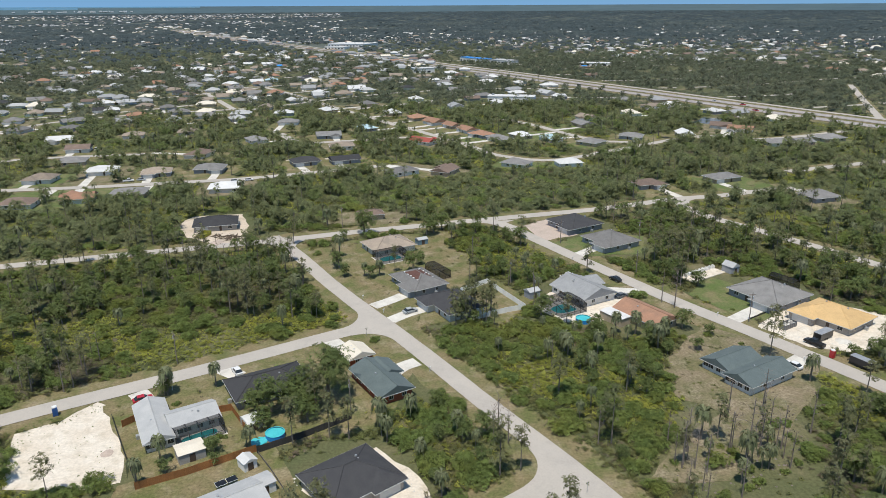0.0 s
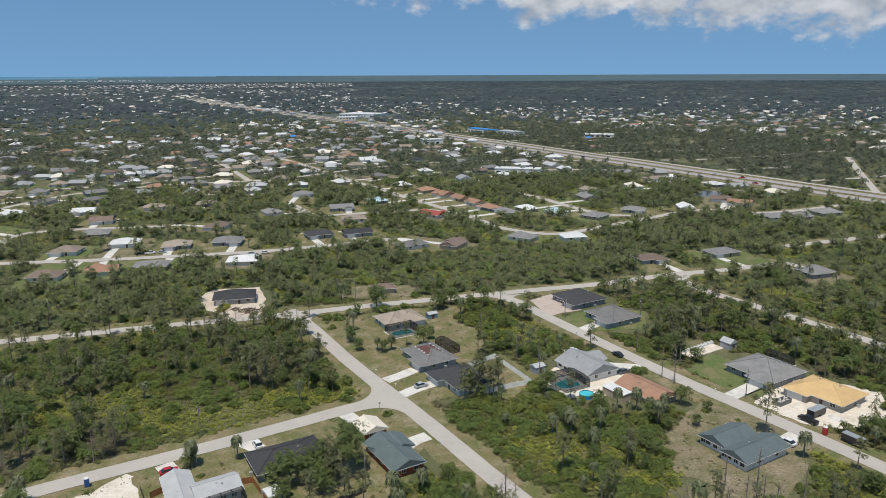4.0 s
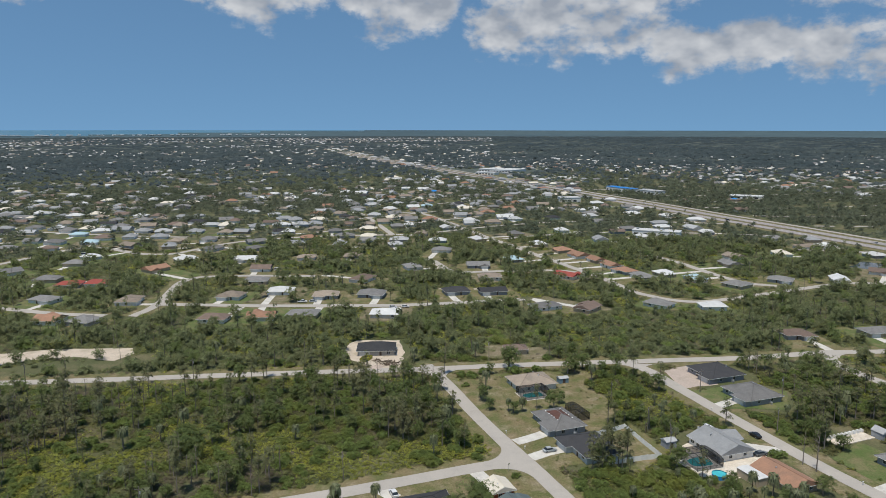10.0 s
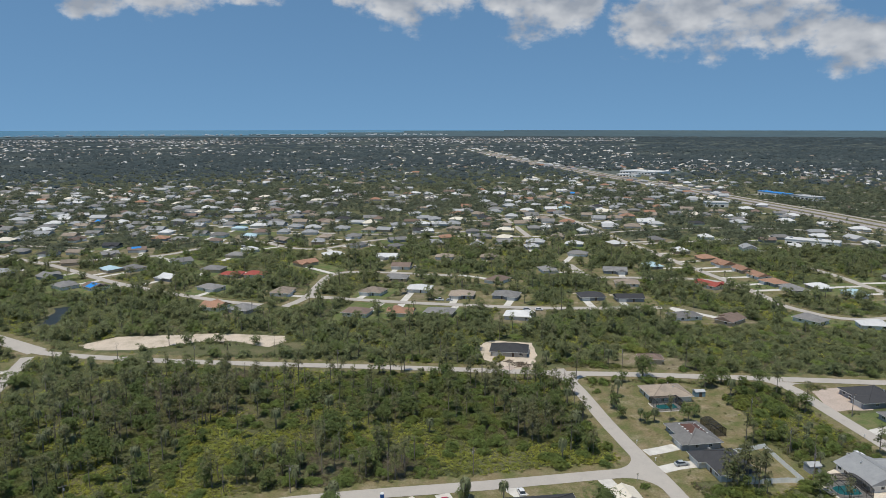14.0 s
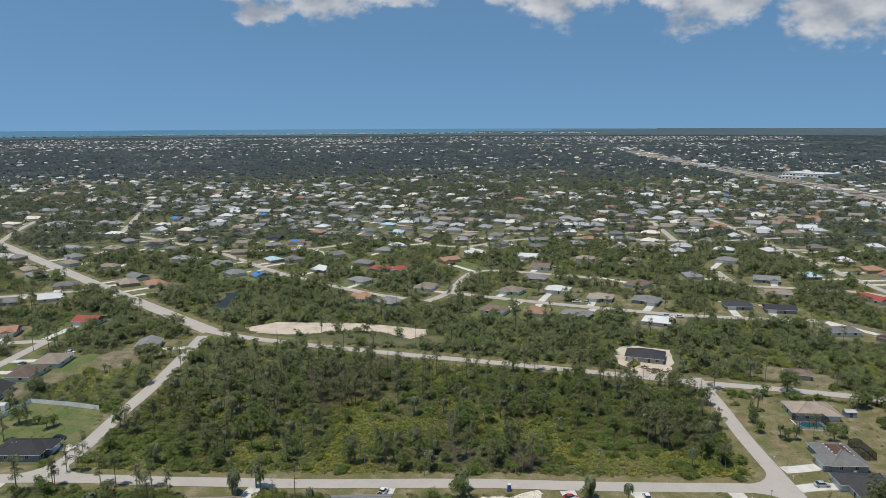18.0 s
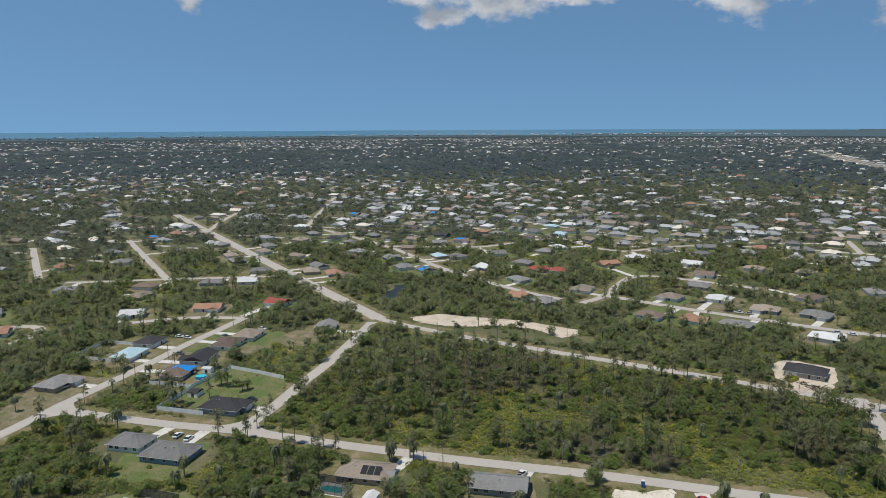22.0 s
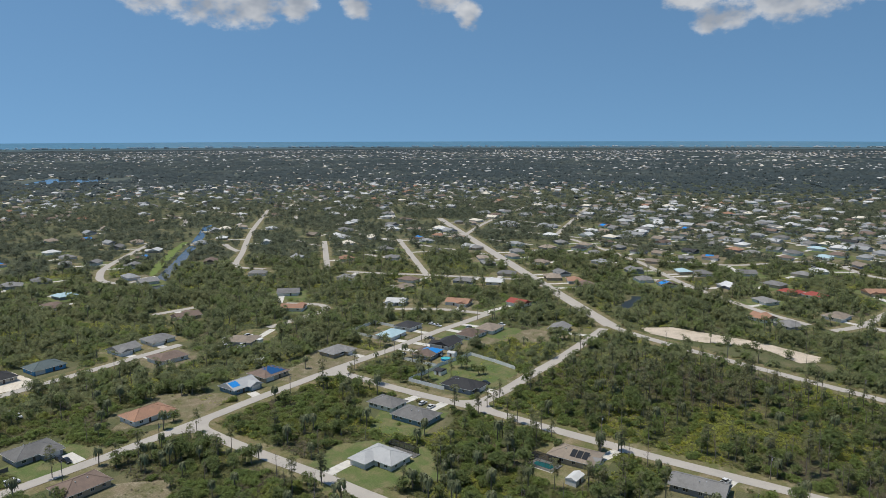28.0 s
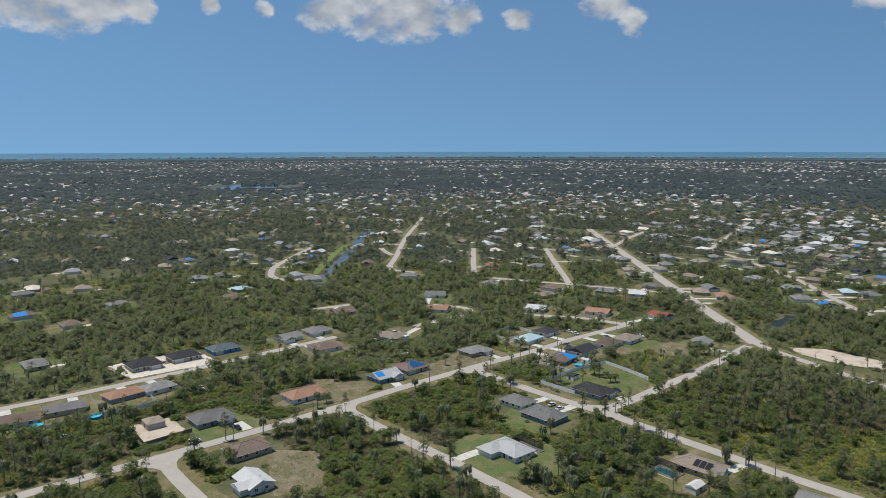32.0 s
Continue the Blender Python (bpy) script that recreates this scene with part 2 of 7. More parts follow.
ROOFS = {
    "g": surface("grey_shingle", (0.235, 0.228, 0.220), (0.185, 0.180, 0.175), 0.35, 0.9, grain=7.0, grain_depth=0.2, bump=0.3, each=0.22, stain=(0.11, 0.11, 0.10), stain_scale=0.25, stain_amount=0.4),
    "d": surface("charcoal_shingle", (0.046, 0.046, 0.05), (0.058, 0.058, 0.06), 0.4, 0.88, grain=7.0, grain_depth=0.25, bump=0.3, each=0.2),
    "w": surface("white_metal_roof", (0.64, 0.635, 0.62), (0.54, 0.54, 0.53), 0.3, 0.75, grain=5.0, grain_depth=0.06, each=0.12),
    "t": surface("tan_shingle", (0.33, 0.27, 0.21), (0.26, 0.215, 0.175), 0.4, 0.9, grain=7.0, grain_depth=0.2, bump=0.3, each=0.2, stain=(0.15, 0.13, 0.11), stain_scale=0.25, stain_amount=0.4),
    "b": surface("brown_shingle", (0.20, 0.145, 0.115), (0.155, 0.115, 0.095), 0.4, 0.9, grain=7.0, grain_depth=0.22, bump=0.3, each=0.2, stain=(0.10, 0.085, 0.075), stain_scale=0.25, stain_amount=0.4),
    "o": surface("terracotta_shingle", (0.36, 0.20, 0.13), (0.29, 0.17, 0.115), 0.4, 0.88, grain=7.0, grain_depth=0.22, bump=0.3, each=0.15, stain=(0.18, 0.13, 0.10), stain_scale=0.25, stain_amount=0.4),
    "r": surface("red_tile_roof", (0.36, 0.085, 0.065), (0.28, 0.07, 0.055), 0.4, 0.8, grain=7.0, grain_depth=0.2, bump=0.3),
    "k": surface("pale_blue_roof", (0.44, 0.58, 0.62), (0.38, 0.52, 0.57), 0.4, 0.6, grain=5.0, grain_depth=0.08),
    "s": surface("silver_roof", (0.46, 0.46, 0.455), (0.39, 0.395, 0.395), 0.4, 0.8, grain=5.0, grain_depth=0.08, stain=(0.3, 0.31, 0.32), stain_scale=0.3, stain_amount=0.3),
    "e": surface("slate_green_shingle", (0.125, 0.155, 0.155), (0.10, 0.128, 0.13), 0.4, 0.88, grain=7.0, grain_depth=0.2, bump=0.3),
    "c": surface("cream_roof", (0.72, 0.66, 0.55), (0.64, 0.58, 0.48), 0.4, 0.8, grain=5.0, grain_depth=0.08),
    "p": surface("plywood_roof", (0.62, 0.42, 0.20), (0.54, 0.36, 0.17), 0.5, 0.8, grain=3.0, grain_depth=0.12, island=0.12),
}
ROOFS["m"] = surface("mid_grey_shingle", (0.33, 0.335, 0.335), (0.27, 0.275, 0.28), 0.35, 0.9, grain=7.0, grain_depth=0.15, bump=0.3, stain=(0.19, 0.19, 0.19), stain_scale=0.25, stain_amount=0.35)
ROOFS["u"] = ROOFS["b"]
ROOF_WORDS = {"g": "grey shingle", "d": "charcoal shingle", "w": "white metal", "t": "tan shingle", "b": "brown shingle", "o": "terracotta shingle",
              "r": "red tile", "k": "pale blue metal", "s": "silver metal", "e": "slate green shingle", "c": "cream", "p": "bare plywood", "u": "tarp-covered brown shingle", "m": "pale grey shingle"}
M["dark_tarp"] = surface("deep_blue_tarp", (0.012, 0.075, 0.21), (0.02, 0.10, 0.26), 0.8, 0.5, grain=3.0, grain_depth=0.15, bump=0.5)
M["tarp"] = surface("blue_tarp", (0.020, 0.22, 0.62), (0.03, 0.27, 0.68), 0.8, 0.45, grain=3.0, grain_depth=0.12, bump=0.5)
WALLS = {
    "white": surface("white_stucco", (0.76, 0.75, 0.72), (0.68, 0.67, 0.64), 0.5, 0.9, grain=6.0, grain_depth=0.06, each=0.1),
    "grey": surface("grey_stucco", (0.33, 0.34, 0.36), (0.29, 0.30, 0.32), 0.5, 0.9, grain=6.0, grain_depth=0.08, each=0.1),
    "tan": surface("tan_stucco", (0.47, 0.39, 0.29), (0.42, 0.35, 0.26), 0.5, 0.9, grain=6.0, grain_depth=0.08, each=0.15),
    "brick": surface("brick_wall", (0.33, 0.10, 0.055), (0.27, 0.085, 0.05), 0.9, 0.9, grain=9.0, grain_depth=0.25),
    "blue": surface("blue_stucco", (0.19, 0.29, 0.35), (0.17, 0.26, 0.31), 0.5, 0.9, grain=6.0, grain_depth=0.08),
    "bright_blue": surface("bright_blue_stucco", (0.12, 0.33, 0.55), (0.10, 0.29, 0.50), 0.5, 0.9, grain=6.0, grain_depth=0.08),
    "block": surface("bare_block", (0.40, 0.38, 0.35), (0.34, 0.33, 0.31), 0.5, 0.95, grain=5.0, grain_depth=0.15, bump=0.3),
}
M["trim"] = surface("white_trim", (0.74, 0.74, 0.72), (0.66, 0.66, 0.64), 0.5, 0.6)
M["garage_door"] = surface("garage_door_paint", (0.70, 0.70, 0.68), (0.62, 0.62, 0.60), 0.6, 0.5, grain=4.0, grain_depth=0.04)
# Near-black that paints the shade inside a hollow.
M["shade_black"] = surface("painted_shade", (0.012, 0.012, 0.013), (0.02, 0.02, 0.02), 0.5, 0.9)
M["underlay"] = surface("roof_underlay", (0.13, 0.065, 0.052), (0.10, 0.055, 0.046), 0.6, 0.9, grain=4.0, grain_depth=0.25)
M["glass"] = surface("window_glass", (0.025, 0.032, 0.038), (0.035, 0.042, 0.05), 0.6, 0.08, spec=0.6)
M["door"] = surface("door_paint", (0.10, 0.07, 0.055), (0.08, 0.06, 0.05), 0.6, 0.5)
M["screen"] = surface("insect_screen", (0.012, 0.013, 0.014), (0.016, 0.017, 0.018), 0.6, 0.8, alpha=0.50)
M["dumpster"] = surface("dumpster_paint", (0.34, 0.34, 0.05), (0.28, 0.27, 0.045), 0.8, 0.6, grain=5.0, grain_depth=0.2, each=0.1, stain=(0.16, 0.10, 0.05), stain_scale=0.7, stain_amount=0.35)
M["cage_frame"] = surface("bronze_frame", (0.030, 0.028, 0.026), (0.04, 0.037, 0.034), 0.8, 0.45, metal=0.3)
M["pool_water"] = surface("pool_water", (0.05, 0.36, 0.37), (0.07, 0.44, 0.45), 0.25, 0.06, grain=1.2, grain_depth=0.15, bump=0.05, spec=0.5)
M["bright_water"] = surface("bright_pool_water", (0.06, 0.46, 0.52), (0.09, 0.53, 0.58), 0.5, 0.08, spec=0.5)
M["murky_water"] = surface("murky_pond_water", (0.022, 0.028, 0.026), (0.032, 0.038, 0.034), 0.05, 0.35, spec=0.12)
M["dark_water"] = surface("canal_water", (0.022, 0.035, 0.048), (0.035, 0.052, 0.066), 0.05, 0.08, spec=0.5)
M["wood_fence"] = surface("cedar_fence", (0.36, 0.165, 0.06), (0.28, 0.13, 0.055), 0.6, 0.85, grain=6.0, grain_depth=0.25, each=0.12)
M["white_fence"] = surface("white_vinyl", (0.84, 0.84, 0.82), (0.78, 0.78, 0.76), 0.6, 0.5, each=0.05)
M["grey_fence"] = surface("weathered_fence", (0.20, 0.185, 0.17), (0.15, 0.14, 0.13), 0.6, 0.9, grain=6.0, grain_depth=0.25, each=0.12)
M["black_fence"] = surface("dark_fence", (0.055, 0.055, 0.05), (0.075, 0.07, 0.065), 0.6, 0.9, grain=6.0, grain_depth=0.25, each=0.12)
M["bark"] = surface("bark", (0.25, 0.215, 0.175), (0.18, 0.155, 0.13), 1.2, 0.95, grain=9.0, grain_depth=0.3)
M["dead_wood"] = surface("dead_wood", (0.25, 0.215, 0.185), (0.18, 0.15, 0.13), 0.9, 0.95, grain=7.0, grain_depth=0.3)
M["leaf"] = surface("broad_leaf", (0.125, 0.168, 0.055), (0.168, 0.205, 0.075), 0.07, 0.62, grain=0.6, grain_depth=0.25, island=0.32, through_light=0.5, holes=4.2)
M["scrub"] = surface("scrub_leaf", (0.195, 0.245, 0.068), (0.155, 0.210, 0.064), 0.05, 0.65, grain=0.5, grain_depth=0.25, island=0.32, through_light=0.5, holes=4.2,
                     stain=(0.235, 0.24, 0.055), stain_scale=0.028, stain_amount=0.8)
M["pine"] = surface("pine_needles", (0.165, 0.186, 0.085), (0.198, 0.196, 0.108), 0.06, 0.7, grain=0.7, grain_depth=0.25, island=0.32, through_light=0.5, holes=4.2)
M["palm"] = surface("palm_frond", (0.135, 0.158, 0.075), (0.185, 0.195, 0.105), 0.3, 0.5, grain=1.5, grain_depth=0.2, island=0.4, through_light=0.25)
M["twig"] = surface("bare_twigs", (0.135, 0.10, 0.072), (0.105, 0.085, 0.062), 0.1, 0.9, grain=0.8, grain_depth=0.25, island=0.4)
# Haze put into the colour; its broad patches stand in for cloud shadow.
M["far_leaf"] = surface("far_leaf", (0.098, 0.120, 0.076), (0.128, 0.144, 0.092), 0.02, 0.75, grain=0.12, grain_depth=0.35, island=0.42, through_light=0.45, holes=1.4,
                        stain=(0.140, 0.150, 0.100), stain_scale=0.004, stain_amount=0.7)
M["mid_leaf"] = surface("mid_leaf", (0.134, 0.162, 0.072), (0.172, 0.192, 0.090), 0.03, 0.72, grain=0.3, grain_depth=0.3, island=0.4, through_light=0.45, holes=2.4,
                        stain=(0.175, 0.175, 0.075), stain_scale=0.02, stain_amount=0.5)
# Blue haze put into the colour, with broad patches for cloud shadow.
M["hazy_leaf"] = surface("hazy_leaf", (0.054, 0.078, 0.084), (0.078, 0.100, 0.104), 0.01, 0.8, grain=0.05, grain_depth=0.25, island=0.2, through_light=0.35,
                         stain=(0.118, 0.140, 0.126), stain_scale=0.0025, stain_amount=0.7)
M["vine"] = surface("vine_leaf", (0.33, 0.33, 0.06), (0.24, 0.27, 0.06), 0.12, 0.6, grain=0.5, grain_depth=0.25, island=0.32, through_light=0.5, holes=4.2)
M["brush"] = surface("dry_brush", (0.150, 0.118, 0.080), (0.125, 0.110, 0.075), 0.1, 0.85, grain=0.7, grain_depth=0.3, island=0.32, through_light=0.3, holes=4.2)
M["under"] = surface("undergrowth_leaf", (0.145, 0.172, 0.056), (0.185, 0.192, 0.072), 0.04, 0.7, grain=0.4, grain_depth=0.25, island=0.32, through_light=0.5, holes=4.2,
                     stain=(0.21, 0.175, 0.085), stain_scale=0.055, stain_amount=0.7)
M["tyre"] = surface("tyre_rubber", (0.02, 0.02, 0.021), (0.03, 0.03, 0.03), 2.0, 0.9)
M["metal"] = surface("galvanised_metal", (0.50, 0.51, 0.52), (0.42, 0.43, 0.44), 0.8, 0.45, metal=0.5)
M["solar"] = surface("solar_collector", (0.012, 0.013, 0.016), (0.018, 0.02, 0.024), 0.8, 0.35)
CAR_PAINT = {k: surface(k + "_car_paint", c, tuple(v * 0.92 for v in c), 0.8, 0.3, grain=3.0, grain_depth=0.04, spec=0.6) for k, c in
             {"white": (0.75, 0.75, 0.75), "silver": (0.42, 0.44, 0.45), "black": (0.018, 0.018, 0.02), "red": (0.42, 0.02, 0.03), "blue": (0.03, 0.10, 0.30), "grey": (0.13, 0.135, 0.14), "yellow": (0.62, 0.42, 0.03)}.items()}

# ---- geometry helpers ----


class Shape:
    """Vertices and faces gathered piece by piece, then linked as one mesh."""

    def __init__(self):
        self.v, self.f = [], []

    def face(self, *pts):
        n = len(self.v)
        self.v += [tuple(p) for p in pts]
        self.f.append(tuple(range(n, n + len(pts))))
        return self

    def box(self, x0, x1, y0, y1, z0, z1):
        n = len(self.v)
        self.v += [(x, y, z) for z in (z0, z1) for x, y in ((x0, y0), (x1, y0), (x1, y1), (x0, y1))]
        self.f += [tuple(n + i for i in q) for q in ((3, 2, 1, 0), (4, 5, 6, 7), (0, 1, 5, 4), (1, 2, 6, 5), (2, 3, 7, 6), (3, 0, 4, 7))]
        return self

    def beam(self, a, b, r, sides=4):
        a, b = Vector(a), Vector(b)
        u = (b - a).normalized()
        side = u.orthogonal().normalized()
        up = u.cross(side)
        n = len(self.v)
        for p, rad in ((a, r), (b, r)):
            for i in range(sides):
                t = 2 * math.pi * (i + 0.5) / sides
                self.v.append(tuple(p + (side * math.cos(t) + up * math.sin(t)) * rad))
        for i in range(sides):
            j = (i + 1) % sides
            self.f.append((n + i, n + j, n + sides + j, n + sides + i))
        self.f += [tuple(n + i for i in reversed(range(sides))), tuple(n + sides + i for i in range(sides))]
        return self

    def cone(self, a, b, r0, r1, sides=6):
        n = len(self.v)
        a, b = Vector(a), Vector(b)
        u = (b - a).normalized()
        side = u.orthogonal().normalized()
        up = u.cross(side)
        for p, rad in ((a, r0), (b, r1)):
            for i in range(sides):
                t = 2 * math.pi * i / sides
                self.v.append(tuple(p + (side * math.cos(t) + up * math.sin(t)) * rad))
        for i in range(sides):
            j = (i + 1) % sides
            self.f.append((n + i, n + j, n + sides + j, n + sides + i))
        self.f.append(tuple(n + sides + i for i in range(sides)))
        return self

    def prism(self, outline, z0, z1):
        n, k = len(self.v), len(outline)
        self.v += [(x, y, z) for z in (z0, z1) for x, y in outline]
        self.f += [tuple(n + k + i for i in range(k)), tuple(n + i for i in reversed(range(k)))]
        self.f += [(n + i, n + (i + 1) % k, n + k + (i + 1) % k, n + k + i) for i in range(k)]
        return self

    def mesh(self, name, material):
        me = bpy.data.meshes.new(name)
        me.from_pydata(self.v, [], self.f)
        me.materials.append(material)
        return me


def part(name, shape, material, parent, label=""):
    ob = new(name, shape.mesh(name, material) if isinstance(shape, Shape) else shape)
    ob.parent = parent
    return tagged(ob, label)


def thing(name, m, label, category, group="", kind=""):
    ob = new(name)
    ob.empty_display_size = 0.5
    ob.matrix_basis = m
    return tagged(ob, label, category, group, kind)


def solid(name, shape, material, m, label, category, group="", kind=""):
    ob = new(name, shape.mesh(name, material))
    ob.matrix_basis = m
    return tagged(ob, label, category, group, kind)


def at(x, y, rot=0, z=0):
    return pose(x, y, z, 0, 0, rot)


# ---- ground ----
FLAT, EDGE = 3000.0, 4880.0
HUB = (30.0, 0.0)


def rim_height(azimuth):
    """Height at which the far land meets the sky; it swells gently towards the west."""
    return float(np.interp(azimuth, (-30, 0, 15, 42, 76, 110), (77, 81, 86, 93.5, 99.5, 100)))


def far_place(azimuth, distance):
    """Where a spot of the far country stands: past FLAT the land is folded closer and rises, which keeps its place in the view."""
    if distance <= FLAT:
        return distance, 0.0, 1.0
    near = FLAT + (EDGE - FLAT) * (1 - FLAT / distance)
    rim = rim_height(azimuth) * 1.0
    return near, rim * (1 - near / distance) * 1.0, near / distance


def spot(azimuth, distance):
    a = radians(azimuth)
    r, z, k = far_place(azimuth, distance)
    return HUB[0] - math.sin(a) * r, HUB[1] + math.cos(a) * r, z, k


def build_ground():
    rings = [0, 60, 150, 300, 600, 1000, 1600, 2300, 3000, 3300, 3700, 4300, 5200, 6500, 8500, 11500, 14000, 20000, 32000, 60000]
    steps = 180
    sheet, kinds = Shape(), []
    for a, b in zip(rings, rings[1:]):
        for j in range(steps):
            a0, a1 = j * 360 / steps - 180, (j + 1) * 360 / steps - 180
            q = [spot(a0, b)[:3], spot(a1, b)[:3], spot(a1, a)[:3], spot(a0, a)[:3]]
            sheet.face(*(q if a else q[:3]))
            middle = (a0 + a1) / 2
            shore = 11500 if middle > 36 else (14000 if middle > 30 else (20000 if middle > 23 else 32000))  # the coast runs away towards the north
            # Outer rings take the ground colours that carry the haze.
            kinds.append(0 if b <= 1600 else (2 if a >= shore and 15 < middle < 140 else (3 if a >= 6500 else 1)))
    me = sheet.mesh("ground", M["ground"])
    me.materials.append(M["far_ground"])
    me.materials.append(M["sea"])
    me.materials.append(M["hazed_land"])
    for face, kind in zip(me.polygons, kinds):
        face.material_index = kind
    bm = bmesh.new()
    bm.from_mesh(me)
    bmesh.ops.remove_doubles(bm, verts=bm.verts, dist=0.001)
    bmesh.ops.recalc_face_normals(bm, faces=bm.faces)
    bm.to_mesh(me)
    bm.free()
    ob = new("ground", me)
    tagged(ob, "flat scrubby ground of dry grass and sand", "ground", kind="structure")


build_ground()

# ---- roads ----
CELL, X0, Y0, NX, NY = 2.0, -1000.0, -420.0, 800, 1200
blocked = np.zeros((NX, NY), dtype=np.uint8)  # 1: no plant may stand here, 2: a few may


def mark_disc(x, y, r, value=1):
    i0, i1 = int((x - r - X0) / CELL), int((x + r - X0) / CELL) + 1
    j0, j1 = int((y - r - Y0) / CELL), int((y + r - Y0) / CELL) + 1
    i0, j0, i1, j1 = max(i0, 0), max(j0, 0), min(i1, NX), min(j1, NY)
    if i0 >= i1 or j0 >= j1:
        return
    gx, gy = np.meshgrid(X0 + (np.arange(i0, i1) + 0.5) * CELL, Y0 + (np.arange(j0, j1) + 0.5) * CELL, indexing="ij")
    hit = (gx - x) ** 2 + (gy - y) ** 2 < r * r
    view = blocked[i0:i1, j0:j1]
    view[hit & (view != 1)] = value


def mark_poly(pts, value=1):
    xs, ys = [p[0] for p in pts], [p[1] for p in pts]
    i0, i1 = max(int((min(xs) - X0) / CELL), 0), min(int((max(xs) - X0) / CELL) + 2, NX)
    j0, j1 = max(int((min(ys) - Y0) / CELL), 0), min(int((max(ys) - Y0) / CELL) + 2, NY)
    gx, gy = np.meshgrid(X0 + (np.arange(i0, i1) + 0.5) * CELL, Y0 + (np.arange(j0, j1) + 0.5) * CELL, indexing="ij")
    inside = np.zeros(gx.shape, dtype=bool)
    for (ax, ay), (bx, by) in zip(pts, pts[1:] + pts[:1]):
        cross = (ay > gy) != (by > gy)
        with np.errstate(divide="ignore", invalid="ignore"):
            inside ^= cross & (gx < (bx - ax) * (gy - ay) / (by - ay + 1e-12) + ax)
    view = blocked[i0:i1, j0:j1]
    view[inside & (view != 1)] = value


def smooth_line(pts, step=5.0):
    """A Catmull-Rom line through the points."""
    p = [Vector(q).to_2d() for q in pts]
    p = [p[0] * 2 - p[1], *p, p[-1] * 2 - p[-2]]
    out = []
    for a, b, c, d in zip(p, p[1:], p[2:], p[3:]):
        n = max(2, int((c - b).length / step))
        for i in range(n):
            t = i / n
            out.append(0.5 * ((2 * b) + (c - a) * t + (2 * a - 5 * b + 4 * c - d) * t * t + (3 * b - a - 3 * c + d) * t ** 3))
    out.append(p[-2])
    return out


def strip(line, width, z, shift=0.0, wobble=0.0):
    s = Shape()
    rows = []
    for i, q in enumerate(line):
        u = (line[min(i + 1, len(line) - 1)] - line[max(i - 1, 0)]).normalized()
        n = Vector((-u.y, u.x))
        w0 = width / 2 + wobble * (random.random() - 0.5)
        w1 = width / 2 + wobble * (random.random() - 0.5)
        rows.append((q + n * (shift + w0), q + n * (shift - w1)))
    for (a, b), (c, d) in zip(rows, rows[1:]):
        s.face((b.x, b.y, z), (d.x, d.y, z), (c.x, c.y, z), (a.x, a.y, z))
    return s


road_count = 0
ROAD_POINTS = []
LEVELS = {}


def level(kind, pts):
    """The lowest layer on which a flat patch touches no other of its kind, so that no two lie in one plane."""
    x, y = sum(p[0] for p in pts) / len(pts), sum(p[1] for p in pts) / len(pts)
    r = max(math.hypot(p[0] - x, p[1] - y) for p in pts) + 1.5
    rows = LEVELS.setdefault(kind, [])
    used = {q[3] for q in rows if math.hypot(q[0] - x, q[1] - y) < q[2] + r}
    k = min(i for i in range(len(used) + 1) if i not in used)
    rows.append((x, y, r, k))
    return k



def road(pts, width=5.8, verge=5.4, name="road", material=None, label="pale sun-bleached chip-seal residential street"):
    global road_count
    line = smooth_line(pts)
    z = 0.14 + 0.004 * road_count
    solid(name, strip(line, width, z, wobble=0.12), material or M["road"], Matrix(), label, "road", kind="structure")
    if verge:
        solid("verge", strip(line, width + 2 * verge, 0.02 + 0.002 * road_count, wobble=2.2), M["dry_grass"], Matrix(), "dry mown grass verge along the street", "grass verge", kind="structure")
    for q in line:
        mark_disc(q.x, q.y, width / 2 + verge * 0.8)
    ROAD_POINTS.extend((q.x, q.y, width) for q in line)
    road_count += 1
    return line


road([(-57, 296), (-43, 272), (-29.2, 245.5), (-17, 224.2), (-6.2, 206.3), (6.5, 184.2), (14.4, 169.8), (24.2, 152.8), (31, 141), (36.8, 130), (48.6, 107.3), (60, 84)], 5.5)
road([(31.5, 139.2), (18.7, 129.6), (2, 120), (-30, 101)])
road([(-7.5, 212), (-22, 204.4), (-57, 184), (-92, 164.8), (-119, 148.2), (-138, 136.4), (-158.5, 124.8), (-178, 113.8), (-197, 103.8), (-214, 94), (-237.7, 78.4), (-257, 67.2), (-276, 56.6), (-287.5, 50.5)])
road([(-622, 307), (-458, 269), (-346, 244), (-300, 234), (-252, 240), (-194, 254), (-140, 269), (-90, 282), (-54, 291), (-21, 301), (11, 309), (27, 313), (38, 306), (50, 283), (68, 248), (82, 222), (93, 204), (102, 189), (115, 167), (135, 130)])
road([(-900, 372), (-760, 339), (-622, 307), (-458, 269), (-346, 244), (-300, 234)], 9.6)
road([(27, 313), (49, 319), (81, 327), (104, 335), (125, 343), (150, 348), (190, 362)])
road([(128, 344), (123, 331), (129, 312), (142, 290), (154, 269), (170, 240)])
road([(-213.5, 95), (-225, 117), (-241, 142), (-254, 164), (-275, 195), (-297, 226)], 6.0, 3.5)
road([(-360, 177), (-345, 150), (-332, 126), (-313, 96), (-301, 74.5), (-290.5, 55.5), (-277, 33), (-259, 3.5), (-249, -11.5), (-236, -33), (-223.5, -53), (-209, -79), (-200.5, -94), (-192, -110), (-180, -131), (-154, -175)])
road([(-243, -21.5), (-221, -10), (-207, -2), (-187, 10.3), (-174, 18.3), (-160, 26), (-146, 34), (-110, 53)])
road([(-200, -93), (-180, -83), (-164, -74), (-140, -62)])
